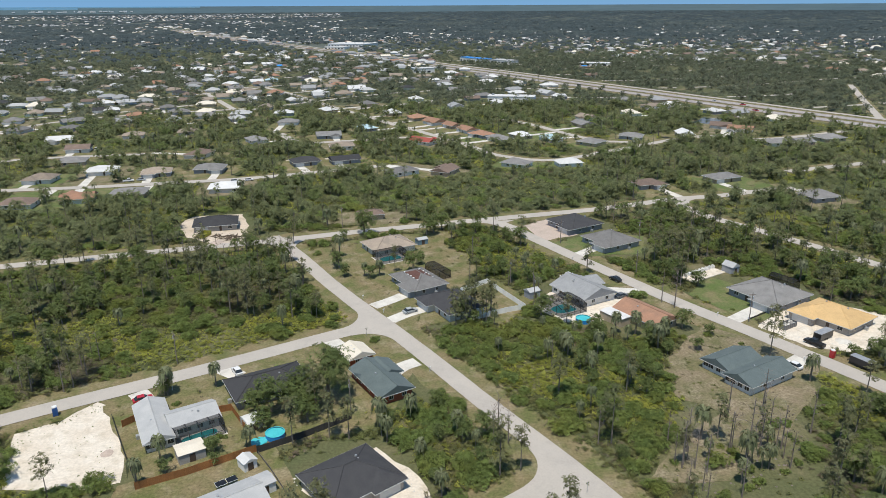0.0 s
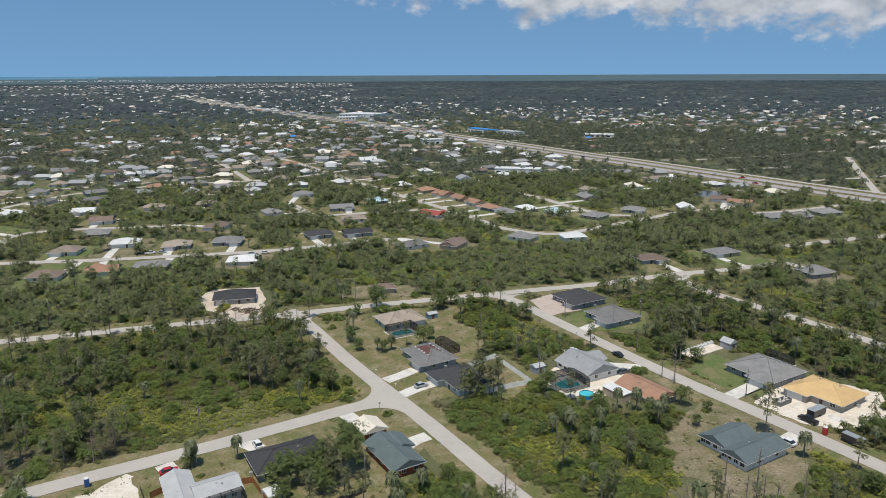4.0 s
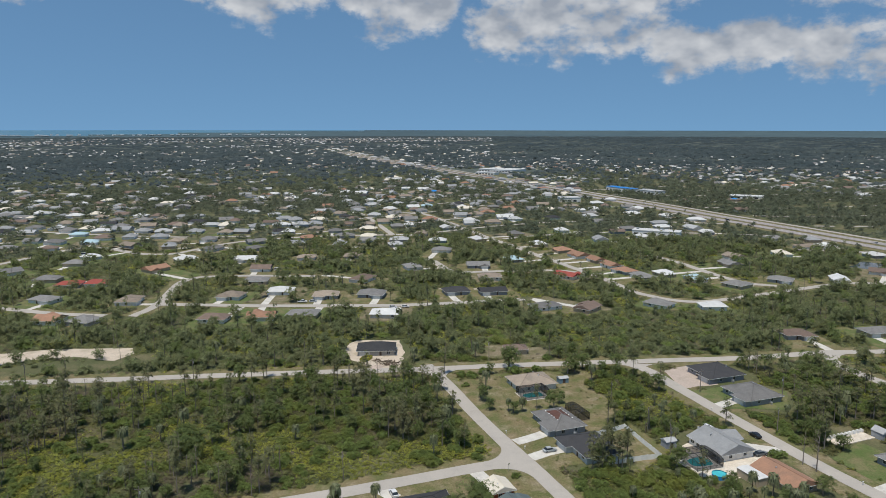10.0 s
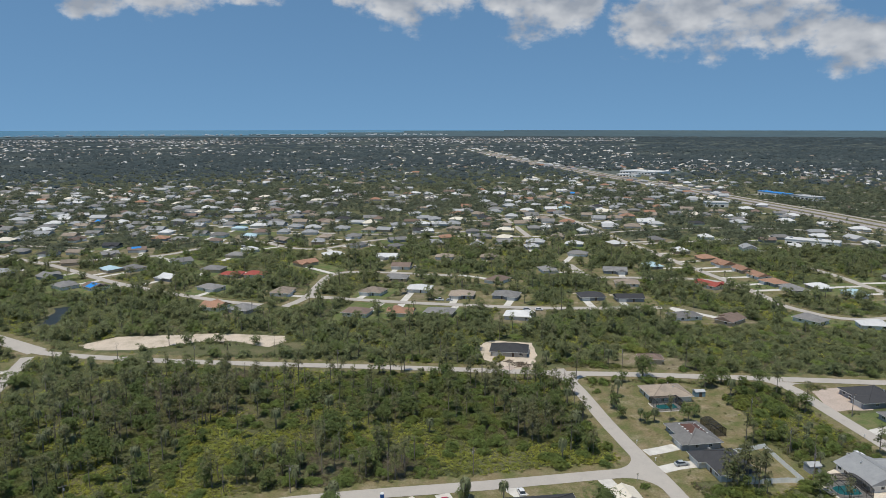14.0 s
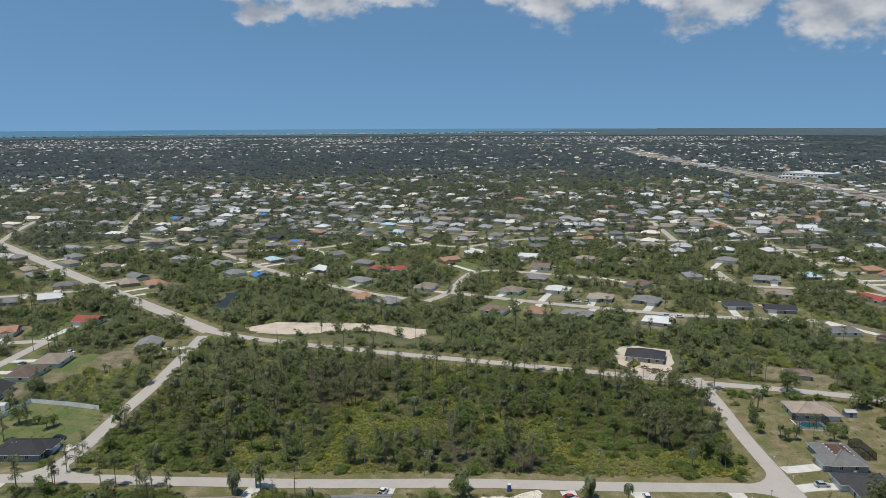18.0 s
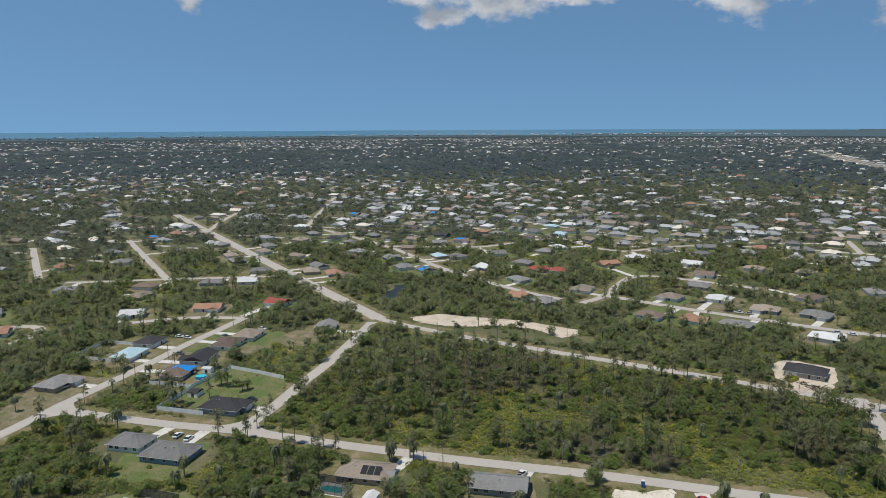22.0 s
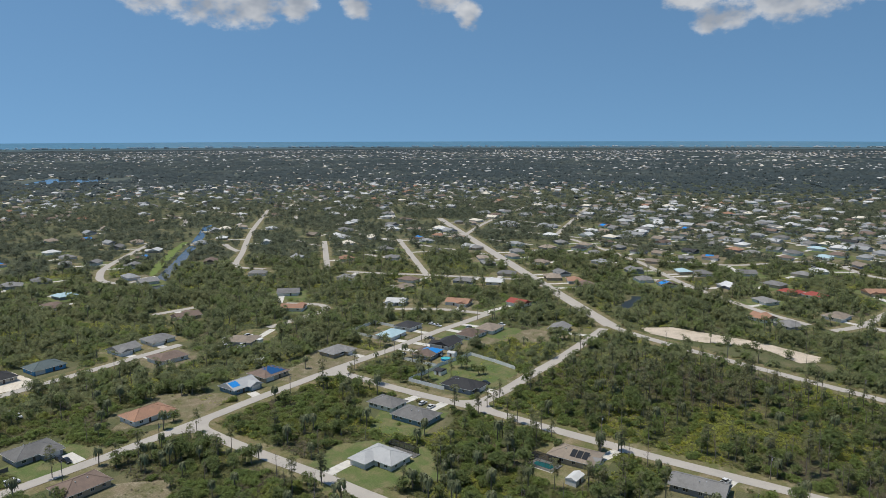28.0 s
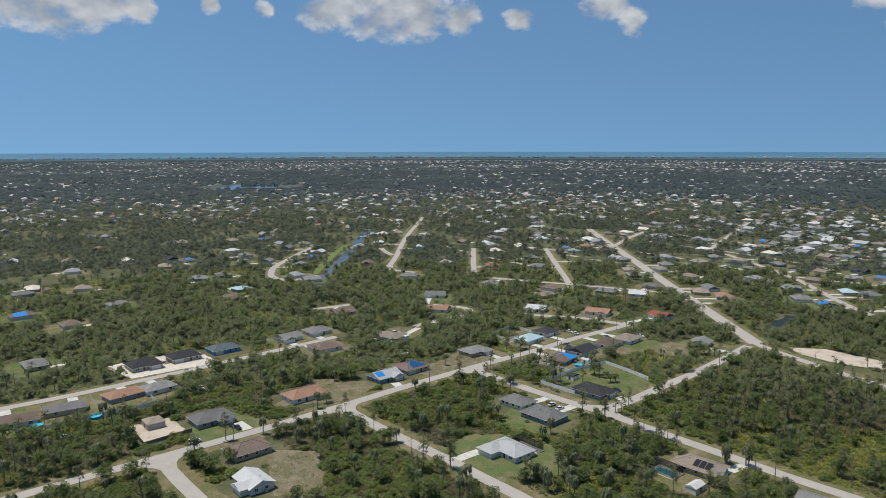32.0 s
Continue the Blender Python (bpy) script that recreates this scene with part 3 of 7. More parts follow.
road([(-250, -210), (-270, -176), (-287, -144), (-317, -95), (-345, -52), (-368, -18)])
road([(-360, 177), (-384, 154), (-400, 122)])
road([(-385, 35), (-405, 66), (-418, 80), (-433, 79), (-447, 58)], 6.0, 3.0)
road([(-589, -27), (-574, -50), (-590, -66), (-620, -70), (-671, -64), (-809, -24)], 6.4)
road([(-591, 67), (-619, 46), (-700, 62), (-869, 97), (-1139, 164)])
road([(-743, 160), (-567, 119)])
road([(-724, 244), (-500, 190)])
road([(-682, 436), (-800, 538), (-953, 671)])
road([(-721, 329), (-830, 415), (-1011, 585)])
road([(-638, 427), (-497, 404), (-383, 367), (-292, 350), (-251, 349)])
road([(-450, -31), (-462, 0)], 6.0, 3.0)
road([(-235, 350), (-236, 378), (-254, 444), (-225, 462), (-170, 470)])
road([(-236, 378), (-174, 384), (-132, 391), (-86, 400), (-20, 425)], 6.4)
road([(40, 473), (52, 450), (82, 434), (129, 462), (198, 505), (241, 492), (309, 517)])
road([(-30, 600), (-7, 559), (26, 502), (40, 473)])
road([(-317, 537), (-290, 605), (-230, 647), (-161, 668)])
road([(-240, 830), (-216, 785), (-161, 668)])
road([(366, 566), (395, 626), (440, 718), (484, 806)], 6.0, 3.0)
road([(205, 395), (261, 413), (330, 430)], 6.4)
road([(-497, 407), (-467, 431), (-438, 456), (-427, 475), (-422, 510), (-408, 556), (-343, 533), (-317, 537)], 6.2)
road([(71, 595), (91, 563), (104, 533), (116, 507), (127, 492), (143, 487)], 6.0)
road([(-195, 845), (-169, 845), (-115, 755), (-66, 662), (-39, 618), (-19, 579), (-7, 559)], 6.2)
road([(-98, 540), (-75, 498), (-60, 502), (-4, 516), (22, 506)], 6.0)
road([(-548, 132), (-528, 157), (-503, 192), (-460, 247), (-452, 268)], 6.0)


def fillet(x, y, a, b, radius=9.5, width=5.8):
    """Rounds the corner of two streets that leave (x, y) at the angles a and b."""
    u, v = Vector((math.cos(radians(a)), math.sin(radians(a)))), Vector((math.cos(radians(b)), math.sin(radians(b))))
    turn = u.angle(v)
    c = Vector((x, y)) + (u + v) * (width / 2 / math.sin(turn))
    t = radius / math.tan(turn / 2)
    p, q = c + u * t, c + v * t
    mid = c + (u + v).normalized() * (radius / math.sin(turn / 2))
    pts = [c - (u + v).normalized() * 3.0]
    steps = 9
    for i in range(steps + 1):
        e = (p - mid).slerp(q - mid, i / steps)
        pts.append(mid + e.normalized() * radius)
    s = Shape()
    for w0, w1 in zip(pts[1:], pts[2:]):
        s.face(*[(w.x, w.y, 0.135) for w in (pts[0], w1, w0)])
    solid("road_corner", s, M["road"], Matrix(), "rounded corner of pale street paving", "road", kind="structure")


for corner in ((-9, 211.2, 121, 208), (-9, 211.2, 208, 301), (-55, 292, 14, 298), (-55, 292, 196, 298), (31.8, 139.3, 216.5, 298.5), (31.8, 139.3, 216.5, 119.5), (-214, 94, 118, 32), (-214, 94, 118, 212),
               (-243, -21.5, 123, 28), (-243, -21.5, 303, 28), (-200, -93, 28, 121), (-200, -93, 28, 301), (-287.5, 50.5, 122, 29), (-287.5, 50.5, 302, 29), (29, 312, 16, 300), (126, 342, 20, 262)):
    fillet(*corner)

HIGHWAY = [(-1090, 3290), (-963, 2986), (-738, 2517), (-526, 2112), (-305, 1728), (-200, 1539), (-95, 1365), (-31, 1240), (43, 1102), (123, 962), (176, 859), (220, 781), (258, 709), (289, 652), (316, 601), (342, 556), (400, 450)]


def build_highway():
    line = smooth_line(HIGHWAY, 25)
    for q in line:
        mark_disc(q.x, q.y, 36)
    solid("median", strip(line, 52, 0.05), M["dry_grass"], Matrix(), "dry grass median and shoulders of the highway", "grass verge", kind="structure")
    for shift in (-10.5, 10.5):
        solid("highway", strip(line, 13.0, 0.35, shift), M["highway"], Matrix(), "wide pinkish-grey highway carriageway", "road", kind="structure")
        solid("lane_line", strip(line, 0.35, 0.362, shift), M["paint"], Matrix(), "worn white lane line", "road marking", kind="structure")
    solid("frontage_road", strip(line, 6.5, 0.3, 29), M["road"], Matrix(), "pale frontage road beside the highway", "road", kind="structure")


build_highway()
HIGHWAY_LINE = [tuple(q) for q in smooth_line(HIGHWAY, 60)]

# ---- cleared lots and lawns ----


def patch(name, material, pts, label, value=1, category="lawn"):
    rough_edge = []
    for (ax, ay), (bx, by) in zip(pts, pts[1:] + pts[:1]):
        n = max(1, int(math.hypot(bx - ax, by - ay) / 3))
        for i in range(n):
            t = i / n
            k = 0.55 if i else 0.2
            rough_edge.append((ax + (bx - ax) * t + random.uniform(-k, k), ay + (by - ay) * t + random.uniform(-k, k)))
    s = Shape()
    z = 0.080 + 0.0025 * level("lawn", pts)
    s.face(*[(x, y, z) for x, y in rough_edge])
    solid(name, s, M[material], Matrix(), label, category, kind="structure")
    mark_poly(pts, value)


patch("sand_lot", "tan_sand", [(-78, 424), (-30, 427), (-28, 448), (-50, 450), (-77, 446)], "bare pale sand round two new houses", category="sand")
patch("sand_lot", "sand", [(-80, 139), (-88, 158), (-80, 163), (-75, 171), (-68, 166), (-59, 145), (-58, 140), (-70, 137)], "cleared building lot of bare white sand", category="sand")
patch("lawn", "dry_grass", [(-39, 284), (-21, 291), (16, 301), (24, 258), (16, 239), (9, 211), (-5, 204), (-16, 223), (-32, 256)], "patchy dry lawn round three houses", 2)
patch("field", "field", [(66, 184), (83, 204), (106, 182), (94, 164), (71, 158), (62, 167)], "dry brown grass round a grey house", 2)
patch("lawn", "green_grass", [(88, 228), (101, 242), (118, 222), (110, 204), (97, 209)], "mown green front lawn")
patch("sand_lot", "sand", [(99, 203), (119, 222), (142, 210), (135, 192), (117, 186), (107, 190)], "white sand building site", category="sand")
patch("sand_lot", "pink_sand", [(46, 305), (62, 316), (66, 291), (51, 284)], "pinkish graded sand lot", category="sand")
patch("lawn", "green_grass", [(53, 281), (72, 292), (92, 288), (86, 268), (62, 265)], "mown lawn of a grey house")
patch("sand_lot", "tan_sand", [(-101, 315), (-98, 327), (-77, 330), (-70, 312), (-68, 291), (-77, 287), (-92, 297)], "pale sand lot of a new house", category="sand")
patch("lawn", "dry_grass", [(13, 231), (27, 245), (38, 225), (26, 208), (14, 215)], "fenced back lawn")
patch("lawn", "dry_grass", [(-73, 169), (-48, 187), (-27, 200), (-12, 207), (0, 187), (-5, 158), (-28, 151), (-52, 139), (-60, 148)], "patchy grass yards of a row of houses", 2)
patch("lawn", "dry_grass", [(-58, 139), (-30, 151), (-22, 136), (-20, 120), (-55, 118)], "grass back yard")
patch("sand_lot", "sand", [(-22, 136), (-8, 149.5), (1, 139), (4, 128), (-10, 124)], "bare sand round a new house", category="sand")
patch("sand_lot", "sand", [(37, 220), (44, 232), (60, 236), (68, 226), (54, 208), (44, 209)], "sandy yard with a screened pool", category="sand")
patch("lawn", "green_grass", [(-276, 93), (-285, 130), (-249, 140), (-229, 116), (-236, 92)], "green yards behind a white fence", 2)
patch("lawn", "green_grass", [(-206, 44), (-232, 60), (-211, 83), (-192, 62)], "mown green lawn behind two houses", 2)
patch("lawn", "green_grass", [(-186, 15), (-200, 30), (-197, 44), (-181, 62), (-156, 55), (-160, 28)], "mown lawn round a silver-roofed house")
patch("lawn", "dry_grass", [(-162, 94), (-170, 110), (-149, 124), (-134, 106), (-135, 90), (-147, 85)], "dry grass yard with a pool", 2)
patch("lawn", "dry_grass", [(-126, 120), (-129, 132), (-111, 146), (-102, 136)], "dry grass round a grey house", 2)
patch("sand_lot", "tan_sand", [(-290, 248), (-282, 267), (-254, 281), (-237, 290), (-201, 298), (-195, 290), (-198, 279), (-219, 281), (-237, 274), (-249, 260), (-260, 251), (-276, 245)], "long strip of bare pale sand", category="sand")
patch("yard", "tan_sand", [(-237, -113), (-215, -101.5), (-226, -86.5), (-244, -97.5)], "bare sandy yard round an unfinished house", category="yard")
patch("lawn", "green_grass", [(-228, -89), (-246, -70), (-232, -53), (-209, -76)], "mown green lawn of a grey house")
patch("field", "field", [(-289, 19), (-317, 52), (-299, 66), (-272, 31)], "dry cleared lot", 2)
patch("field", "field", [(-249, -53), (-287, -32), (-272, 5), (-249, -22)], "dry yard of a terracotta-roofed house", 2)
patch("field", "field", [(-200, -53), (-195, -32), (-162, -30), (-160, -48)], "dry grass yard", 2)
patch("field", "field", [(-307, 134), (-315, 186), (-289, 198), (-278, 144)], "dry open lot", 2)
patch("sand_lot", "sand", [(-305, -127), (-330, -147), (-356, -104), (-327, -84)], "white sand building lot of two new houses", category="sand")

patch("sand_lot", "pink_sand", [(-347, 0), (-358, 3), (-377, 12), (-374, 27), (-346, 24)], "pale gravel yard crowded with parked vans", category="sand")
patch("bare_yard", "field", [(64, 182), (78, 199), (86, 203), (97, 194), (100, 185), (97, 176), (86, 171), (70, 161), (64, 166)], "bare grey-brown yard round a white house", 2, "yard")
patch("clearing", "field", [(45, 135), (52, 143), (65, 156), (80, 165), (88, 170), (97, 167), (72, 142), (62, 135)], "brown storm-cleared ground among dead trunks", 2, "yard")

for q in smooth_line([(-268, 247), (-245, 252), (-224, 264), (-198, 274), (-186, 284)], 4):
    mark_disc(q.x, q.y, 8, 2)

patch("clearing", "field", [(-38, 312), (-22, 309), (-6, 313), (-3, 328), (-20, 334), (-36, 331)], "dry sandy clearing round a small house", 2, "yard")

# ---- houses ----
houses_built = []
LOTS = []


def roof_shape(w, d, eave, pitch, kind, over=0.7, thick=0.2, cx=0.0, cy=0.0, s=None):
    s = s or Shape()
    hw, hd = w / 2 + over, d / 2 + over
    along = hw >= hd
    rise = min(hw, hd) * pitch
    inset = 0.0 if kind == "gable" else min(hw, hd)
    z0, z1 = eave, eave + rise
    c = [(-hw, -hd), (hw, -hd), (hw, hd), (-hw, hd)]
    if along:
        r0, r1 = (-hw + inset, 0), (hw - inset, 0)
    else:
        r0, r1 = (0, -hd + inset), (0, hd - inset)

    def P(q, z):
        return (q[0] + cx, q[1] + cy, z)

    if along:
        faces = [[(c[0], z0), (c[1], z0), (r1, z1), (r0, z1)], [(c[1], z0), (c[2], z0), (r1, z1)], [(c[2], z0), (c[3], z0), (r0, z1), (r1, z1)], [(c[3], z0), (c[0], z0), (r0, z1)]]
    else:
        faces = [[(c[0], z0), (c[1], z0), (r0, z1)], [(c[1], z0), (c[2], z0), (r1, z1), (r0, z1)], [(c[2], z0), (c[3], z0), (r1, z1)], [(c[3], z0), (c[0], z0), (r0, z1), (r1, z1)]]
    for f in faces:
        s.face(*[P(*q) for q in f])
    for a, b in zip(c, c[1:] + c[:1]):
        s.face(P(a, z0 - thick), P(b, z0 - thick), P(b, z0), P(a, z0))
    s.face(*[P(q, z0 - thick) for q in reversed(c)])
    return s


def fascia_ring(w, d, eave, over=0.7, thick=0.2, cx=0.0, cy=0.0):
    """The painted board that runs round the eaves."""
    s = Shape()
    for grow, z in ((0.035, eave - thick), (0.035, eave - 0.02), (0.003, eave - 0.02), (0.003, eave - thick)):
        hw, hd = w / 2 + over + grow, d / 2 + over + grow
        s.v += [(cx + a * hw, cy + b * hd, z) for a, b in ((-1, -1), (1, -1), (1, 1), (-1, 1))]
    for r in range(4):
        for k in range(4):
            a, b = 4 * r, 4 * ((r + 1) % 4)
            s.f.append((a + k, a + (k + 1) % 4, b + (k + 1) % 4, b + k))
    return s


def ridge_caps(s, w, d, eave, pitch, kind, over=0.7, cx=0.0, cy=0.0):
    """Rounded cap shingles along the ridge and the hips."""
    hw, hd = w / 2 + over, d / 2 + over
    low = min(hw, hd)
    top = eave + low * pitch + 0.02
    inset = 0.0 if kind == "gable" else low
    r0, r1 = ((-hw + inset, 0), (hw - inset, 0)) if hw >= hd else ((0, -hd + inset), (0, hd - inset))
    a, b = Vector((cx + r0[0], cy + r0[1], top)), Vector((cx + r1[0], cy + r1[1], top))
    if (b - a).length > 0.3:
        s.beam(a, b, 0.13)
    if kind == "hip":
        for px, py in ((-hw, -hd), (hw, -hd), (hw, hd), (-hw, hd)):
            c = Vector((cx + px, cy + py, eave + 0.02))
            s.beam(c, min((a, b), key=lambda q: (q - c).length), 0.11)
    return s


def window_mesh(w, h):
    key = "window_%.1f_%.1f" % (w, h)
    if key not in SHARED:
        fr = Shape()
        t = 0.07
        fr.box(-w / 2 - t, w / 2 + t, -0.07, 0, -t, 0).box(-w / 2 - t, w / 2 + t, -0.07, 0, h, h + t)
        fr.box(-w / 2 - t, -w / 2, -0.07, 0, 0, h).box(w / 2, w / 2 + t, -0.07, 0, 0, h).box(-0.025, 0.025, -0.06, 0, 0, h)
        SHARED[key] = (fr.mesh("window", M["trim"]), Shape().box(-w / 2, w / 2, -0.03, 0, 0, h).mesh("pane", M["glass"]))
    return SHARED[key]


SHARED = {}


def small_window():
    if "small_window" not in SHARED:
        me = Shape().box(-0.85, 0.85, -0.05, 0, -0.06, 1.16).box(-0.76, 0.76, -0.07, -0.04, 0.03, 0.5).box(-0.76, 0.76, -0.07, -0.04, 0.58, 1.08).mesh("window", M["trim"])
        me.materials.append(M["glass"])
        for i, face in enumerate(me.polygons):
            face.material_index = 1 if i >= 6 else 0
        SHARED["small_window"] = me
    return SHARED["small_window"]


def set_on(ob, x, y, z, turn):
    ob.matrix_basis = pose(x, y, z, 0, 0, turn)
    return ob


def house(x, y, rot, w, d, roof="g", wall="white", kind="hip", wing=None, pitch=0.40, eave=2.55, label="", detail=2, garage="left", group="", tarp=None, clear=None, lawn=False, reach=None):
    """A one-storey house; its front is the local -y side. wing: (x, width, depth) of a part that stands out in front."""
    top = thing("house", at(x, y, rot), label or "one-storey house with a %s roof" % ROOF_WORDS[roof], "house", group)
    walls = Shape().box(-w / 2, w / 2, -d / 2, d / 2, 0, eave)
    s = roof_shape(w, d, eave, pitch, kind)
    front = -d / 2
    wx = ww = 0
    if wing:
        wx, ww, wd = wing
        deep = wd + d / 2
        walls.box(wx - ww / 2, wx + ww / 2, front - wd, 0, 0, eave - 0.01)
        roof_shape(ww, deep, eave + 0.015, pitch, kind, cx=wx, cy=front - wd + deep / 2, s=s)
    if kind == "gable":
        hw, hd = w / 2, d / 2
        if w >= d:
            for sx in (-1, 1):
                walls.face((sx * hw, -hd, eave), (sx * hw, hd, eave), (sx * hw, 0, eave + hd * pitch))
        else:
            for sy in (-1, 1):
                walls.face((-hw, sy * hd, eave), (hw, sy * hd, eave), (0, sy * hd, eave + hw * pitch))
    part("wall", walls, WALLS[wall], top)
    part("roof", s, ROOFS[roof], top)
    if detail >= 1:
        part("fascia", fascia_ring(w, d, eave), M["trim"], top, "white board along the eaves")
        if wing:
            part("fascia", fascia_ring(ww, deep, eave + 0.015, cx=wx, cy=front - wd + deep / 2), M["trim"], top, "white board along the eaves")
    if detail >= 2:
        part("ridge_cap", ridge_caps(Shape(), w, d, eave, pitch, kind), ROOFS[roof], top)
    gx = (wx if wing else (-w / 2 + 3.2 if garage == "left" else w / 2 - 3.2))
    gy = front - (wing[2] if wing else 0)
    if detail >= 1:
        gd = Shape().box(-2.4, 2.4, -0.05, 0, 0, 2.15)
        for k in range(4):
            gd.box(-2.36, 2.36, -0.075, -0.05, 0.05 + k * 0.53, 0.50 + k * 0.53)
        if garage != "none":
            set_on(part("garage_door", gd, M["garage_door"], top, "white panelled garage door"), gx, gy - 0.003, 0.02, 0)
        dx = w * 0.12 if (gx < 0) else -w * 0.12
        if wing and abs(dx - wx) < ww / 2 + 0.6:
            dx = wx + (ww / 2 + 1.0) * (1 if wx < 0 else -1)
        set_on(part("front_door", Shape().box(-0.48, 0.48, -0.05, 0, 0, 2.08), M["door"], top), dx, front - 0.003, 0.05, 0)
    if detail == 1:
        for sx, sy, turn in ((-w * 0.3, d / 2, 180), (w * 0.22, d / 2, 180), (w / 2, d * 0.15, 90), (-w / 2, -d * 0.1, -90)):
            set_on(part("window", small_window(), None, top), sx, sy, 0.9, turn)
    if detail >= 2:
        spots = []
        for k in (-0.34, -0.08, 0.2, 0.38):
            spots.append((w * k, d / 2, 180, 1.5 if k > 0 else 1.2))
        for sx, turn in ((-1, -90), (1, 90)):
            spots += [(sx * w / 2, d * k, turn, 1.1) for k in (-0.25, 0.18)]
        fx = w * 0.34 if gx < 0 else -w * 0.34
        spots.append((fx, front, 0, 1.5))
        for sx, sy, turn, ww_ in spots:
            if wing and turn == 0 and abs(sx - wx) < ww / 2 + 1:
                continue
            fm, pm = window_mesh(ww_, 1.15)
            wi = part("window", fm, None, top)
            set_on(wi, sx, sy, 0.95, turn)
            part("pane", pm, None, wi)
        for k in range(2):
            px, py = random.uniform(-w * 0.2, w * 0.2), random.uniform(0.05, 0.2) * d
            vent = Shape().box(px - 0.2, px + 0.2, py - 0.2, py + 0.2, eave + 0.5, eave + min(w, d) * 0.5 * pitch * 0.85 + 0.25)
            part("roof_vent", vent, M["metal"], top)
        ac = Shape().box(-0.45, 0.45, -0.45, 0.45, 0, 0.9).box(-0.38, 0.38, -0.38, 0.38, 0.9, 0.95)
        solid("air_conditioner", ac, M["metal"], at(x, y, rot) @ at(w / 2 + 0.9, d * 0.1, 0, 0.06), "grey outdoor air conditioning unit beside a wall", "air conditioner", "air conditioners")
    if tarp:
        tx, ty, tw, td, cloth = tarp
        rise = min(w, d) / 2 + 0.7
        t = Shape()
        n = 5

        def hgt(px, py):
            e = min(w / 2 + 0.7 - abs(px), d / 2 + 0.7 - abs(py)) if kind == "hip" else (d / 2 + 0.7 - abs(py) if w >= d else w / 2 + 0.7 - abs(px))
            return eave + min(max(e, 0), rise) * pitch + 0.06

        n = 8
        pts = [[(tx + (i / n - 0.5) * tw, ty + (j / n - 0.5) * td) for j in range(n + 1)] for i in range(n + 1)]
        for i in range(n):
            for j in range(n):
                t.face(*[(px, py, hgt(px, py)) for px, py in (pts[i][j], pts[i + 1][j], pts[i + 1][j + 1], pts[i][j + 1])])
        solid("tarp", t, M[cloth], at(x, y, rot), "bright blue tarp stretched over a storm-damaged roof", "tarp", "roof tarps")
    r = math.hypot(w, d) / 2 + 2.5
    mark_disc(x, y, clear or r)
    mark_disc(x, y, (clear or r) + 3.5, 2)
    houses_built.append((x, y, r))
    if lawn:
        LOTS.append((x, y, rot, w, d, reach, gx))
    return top


def driveway(pts, width=5.2, material="concrete", label="pale concrete driveway"):
    line = smooth_line(pts, 3)
    solid("driveway", strip(line, width, 0.110 + 0.0025 * level("drive", [tuple(q) for q in line])), M[material], Matrix(), label, "driveway", "driveways", kind="structure")
    for q in line:
        mark_disc(q.x, q.y, width / 2 + 1.5)


# houses along the nearer streets
house(-57.2, 158.3, 207, 5.8, 16.6, "s", "white", "gable", label="low house with a silvery metal roof and a screened pool")
house(-49.6, 160.3, 210, 9.6, 7.4, "s", "white", "gable", garage="none", label="low house wing with a silvery metal roof beside a screened pool")
house(-35.5, 174.5, 208, 17.5, 11, "d", "grey", "hip", label="dark-roofed grey house shaded by a large tree")
house(-15.3, 189, 120, 6.6, 6.3, "c", "brick", "gable", label="small brick garage with a cream roof")
house(-8.1, 174.7, 120, 15.8, 8.2, "e", "brick", "gable", wing=(4, 7, 1.6), label="brick house with a slate green hip roof")
house(-12.4, 137.0, 37, 15.0, 12.4, "d", "block", "hip", wing=(4.2, 6.4, 1.2), garage="right", label="new grey block house with a black shingle roof")
house(-34.5, 128, 34, 14, 11, "s", "white", "gable", garage="none", label="house with a silvery metal roof and roof panels")
house(-9.8, 278, -62, 13, 16, "t", "white", "hip", label="white house with a faded tan-brown hip roof and a pool cage", garage="right")
house(1.5, 240.2, -60, 16.5, 11.5, "g", "grey", "hip", wing=(4.4, 7, 2.2), label="grey hip-roofed house with a bare brown patch on its roof")
house(12.0, 221.0, -62, 16, 12, "d", "white", "hip", wing=(-4.5, 6.8, 2.4), label="white house with a charcoal hip roof beside a fence")
house(54, 228.8, 118, 15, 13, "m", "white", "gable", wing=(4, 7, 2), label="white house with a grey gable roof and a pool cage")
house(68.0, 209.3, 121, 15.0, 9.5, "o", "tan", "gable", label="tan house with a faded orange-brown roof", garage="none")
house(81.2, 179.6, 119, 8.2, 12.0, "e", "white", "gable", garage="none", label="white house with a slate green gable roof")
house(85.2, 173, 119, 7.4, 16.0, "e", "white", "gable", label="long white gabled wing with a slate green roof")
house(112, 223.5, -61, 17, 16.5, "g", "grey", "hip", wing=(4.5, 7, 2.4), label="grey stucco house with a dark grey hip roof")
house(122.8, 206, -58, 16, 13.5, "p", "block", "hip", wing=(-5, 7, 2.2), label="house under construction with a bare plywood roof")
house(67, 302, -61, 16, 15.5, "d", "grey", "hip", wing=(4.5, 7, 2.0), label="new grey house with a charcoal hip roof", garage="right")
house(76, 279, -61, 15.5, 14.5, "g", "grey", "hip", wing=(4, 7, 2.6), label="grey house with a grey hip roof and a bright driveway")
house(-83.5, 310.5, 12, 17, 11.5, "d", "block", "hip", label="new block house with a black roof on white sand", clear=15)
house(-19, 320, 14, 10, 6.5, "b", "tan", "hip", label="small brown-roofed house in a dry clearing", garage="none")
house(-178.6, 42.0, 29, 16, 10.5, "s", "white", "hip", wing=(-4.2, 7.4, 4.6), label="white house with a pale silver hip roof and a screened porch")
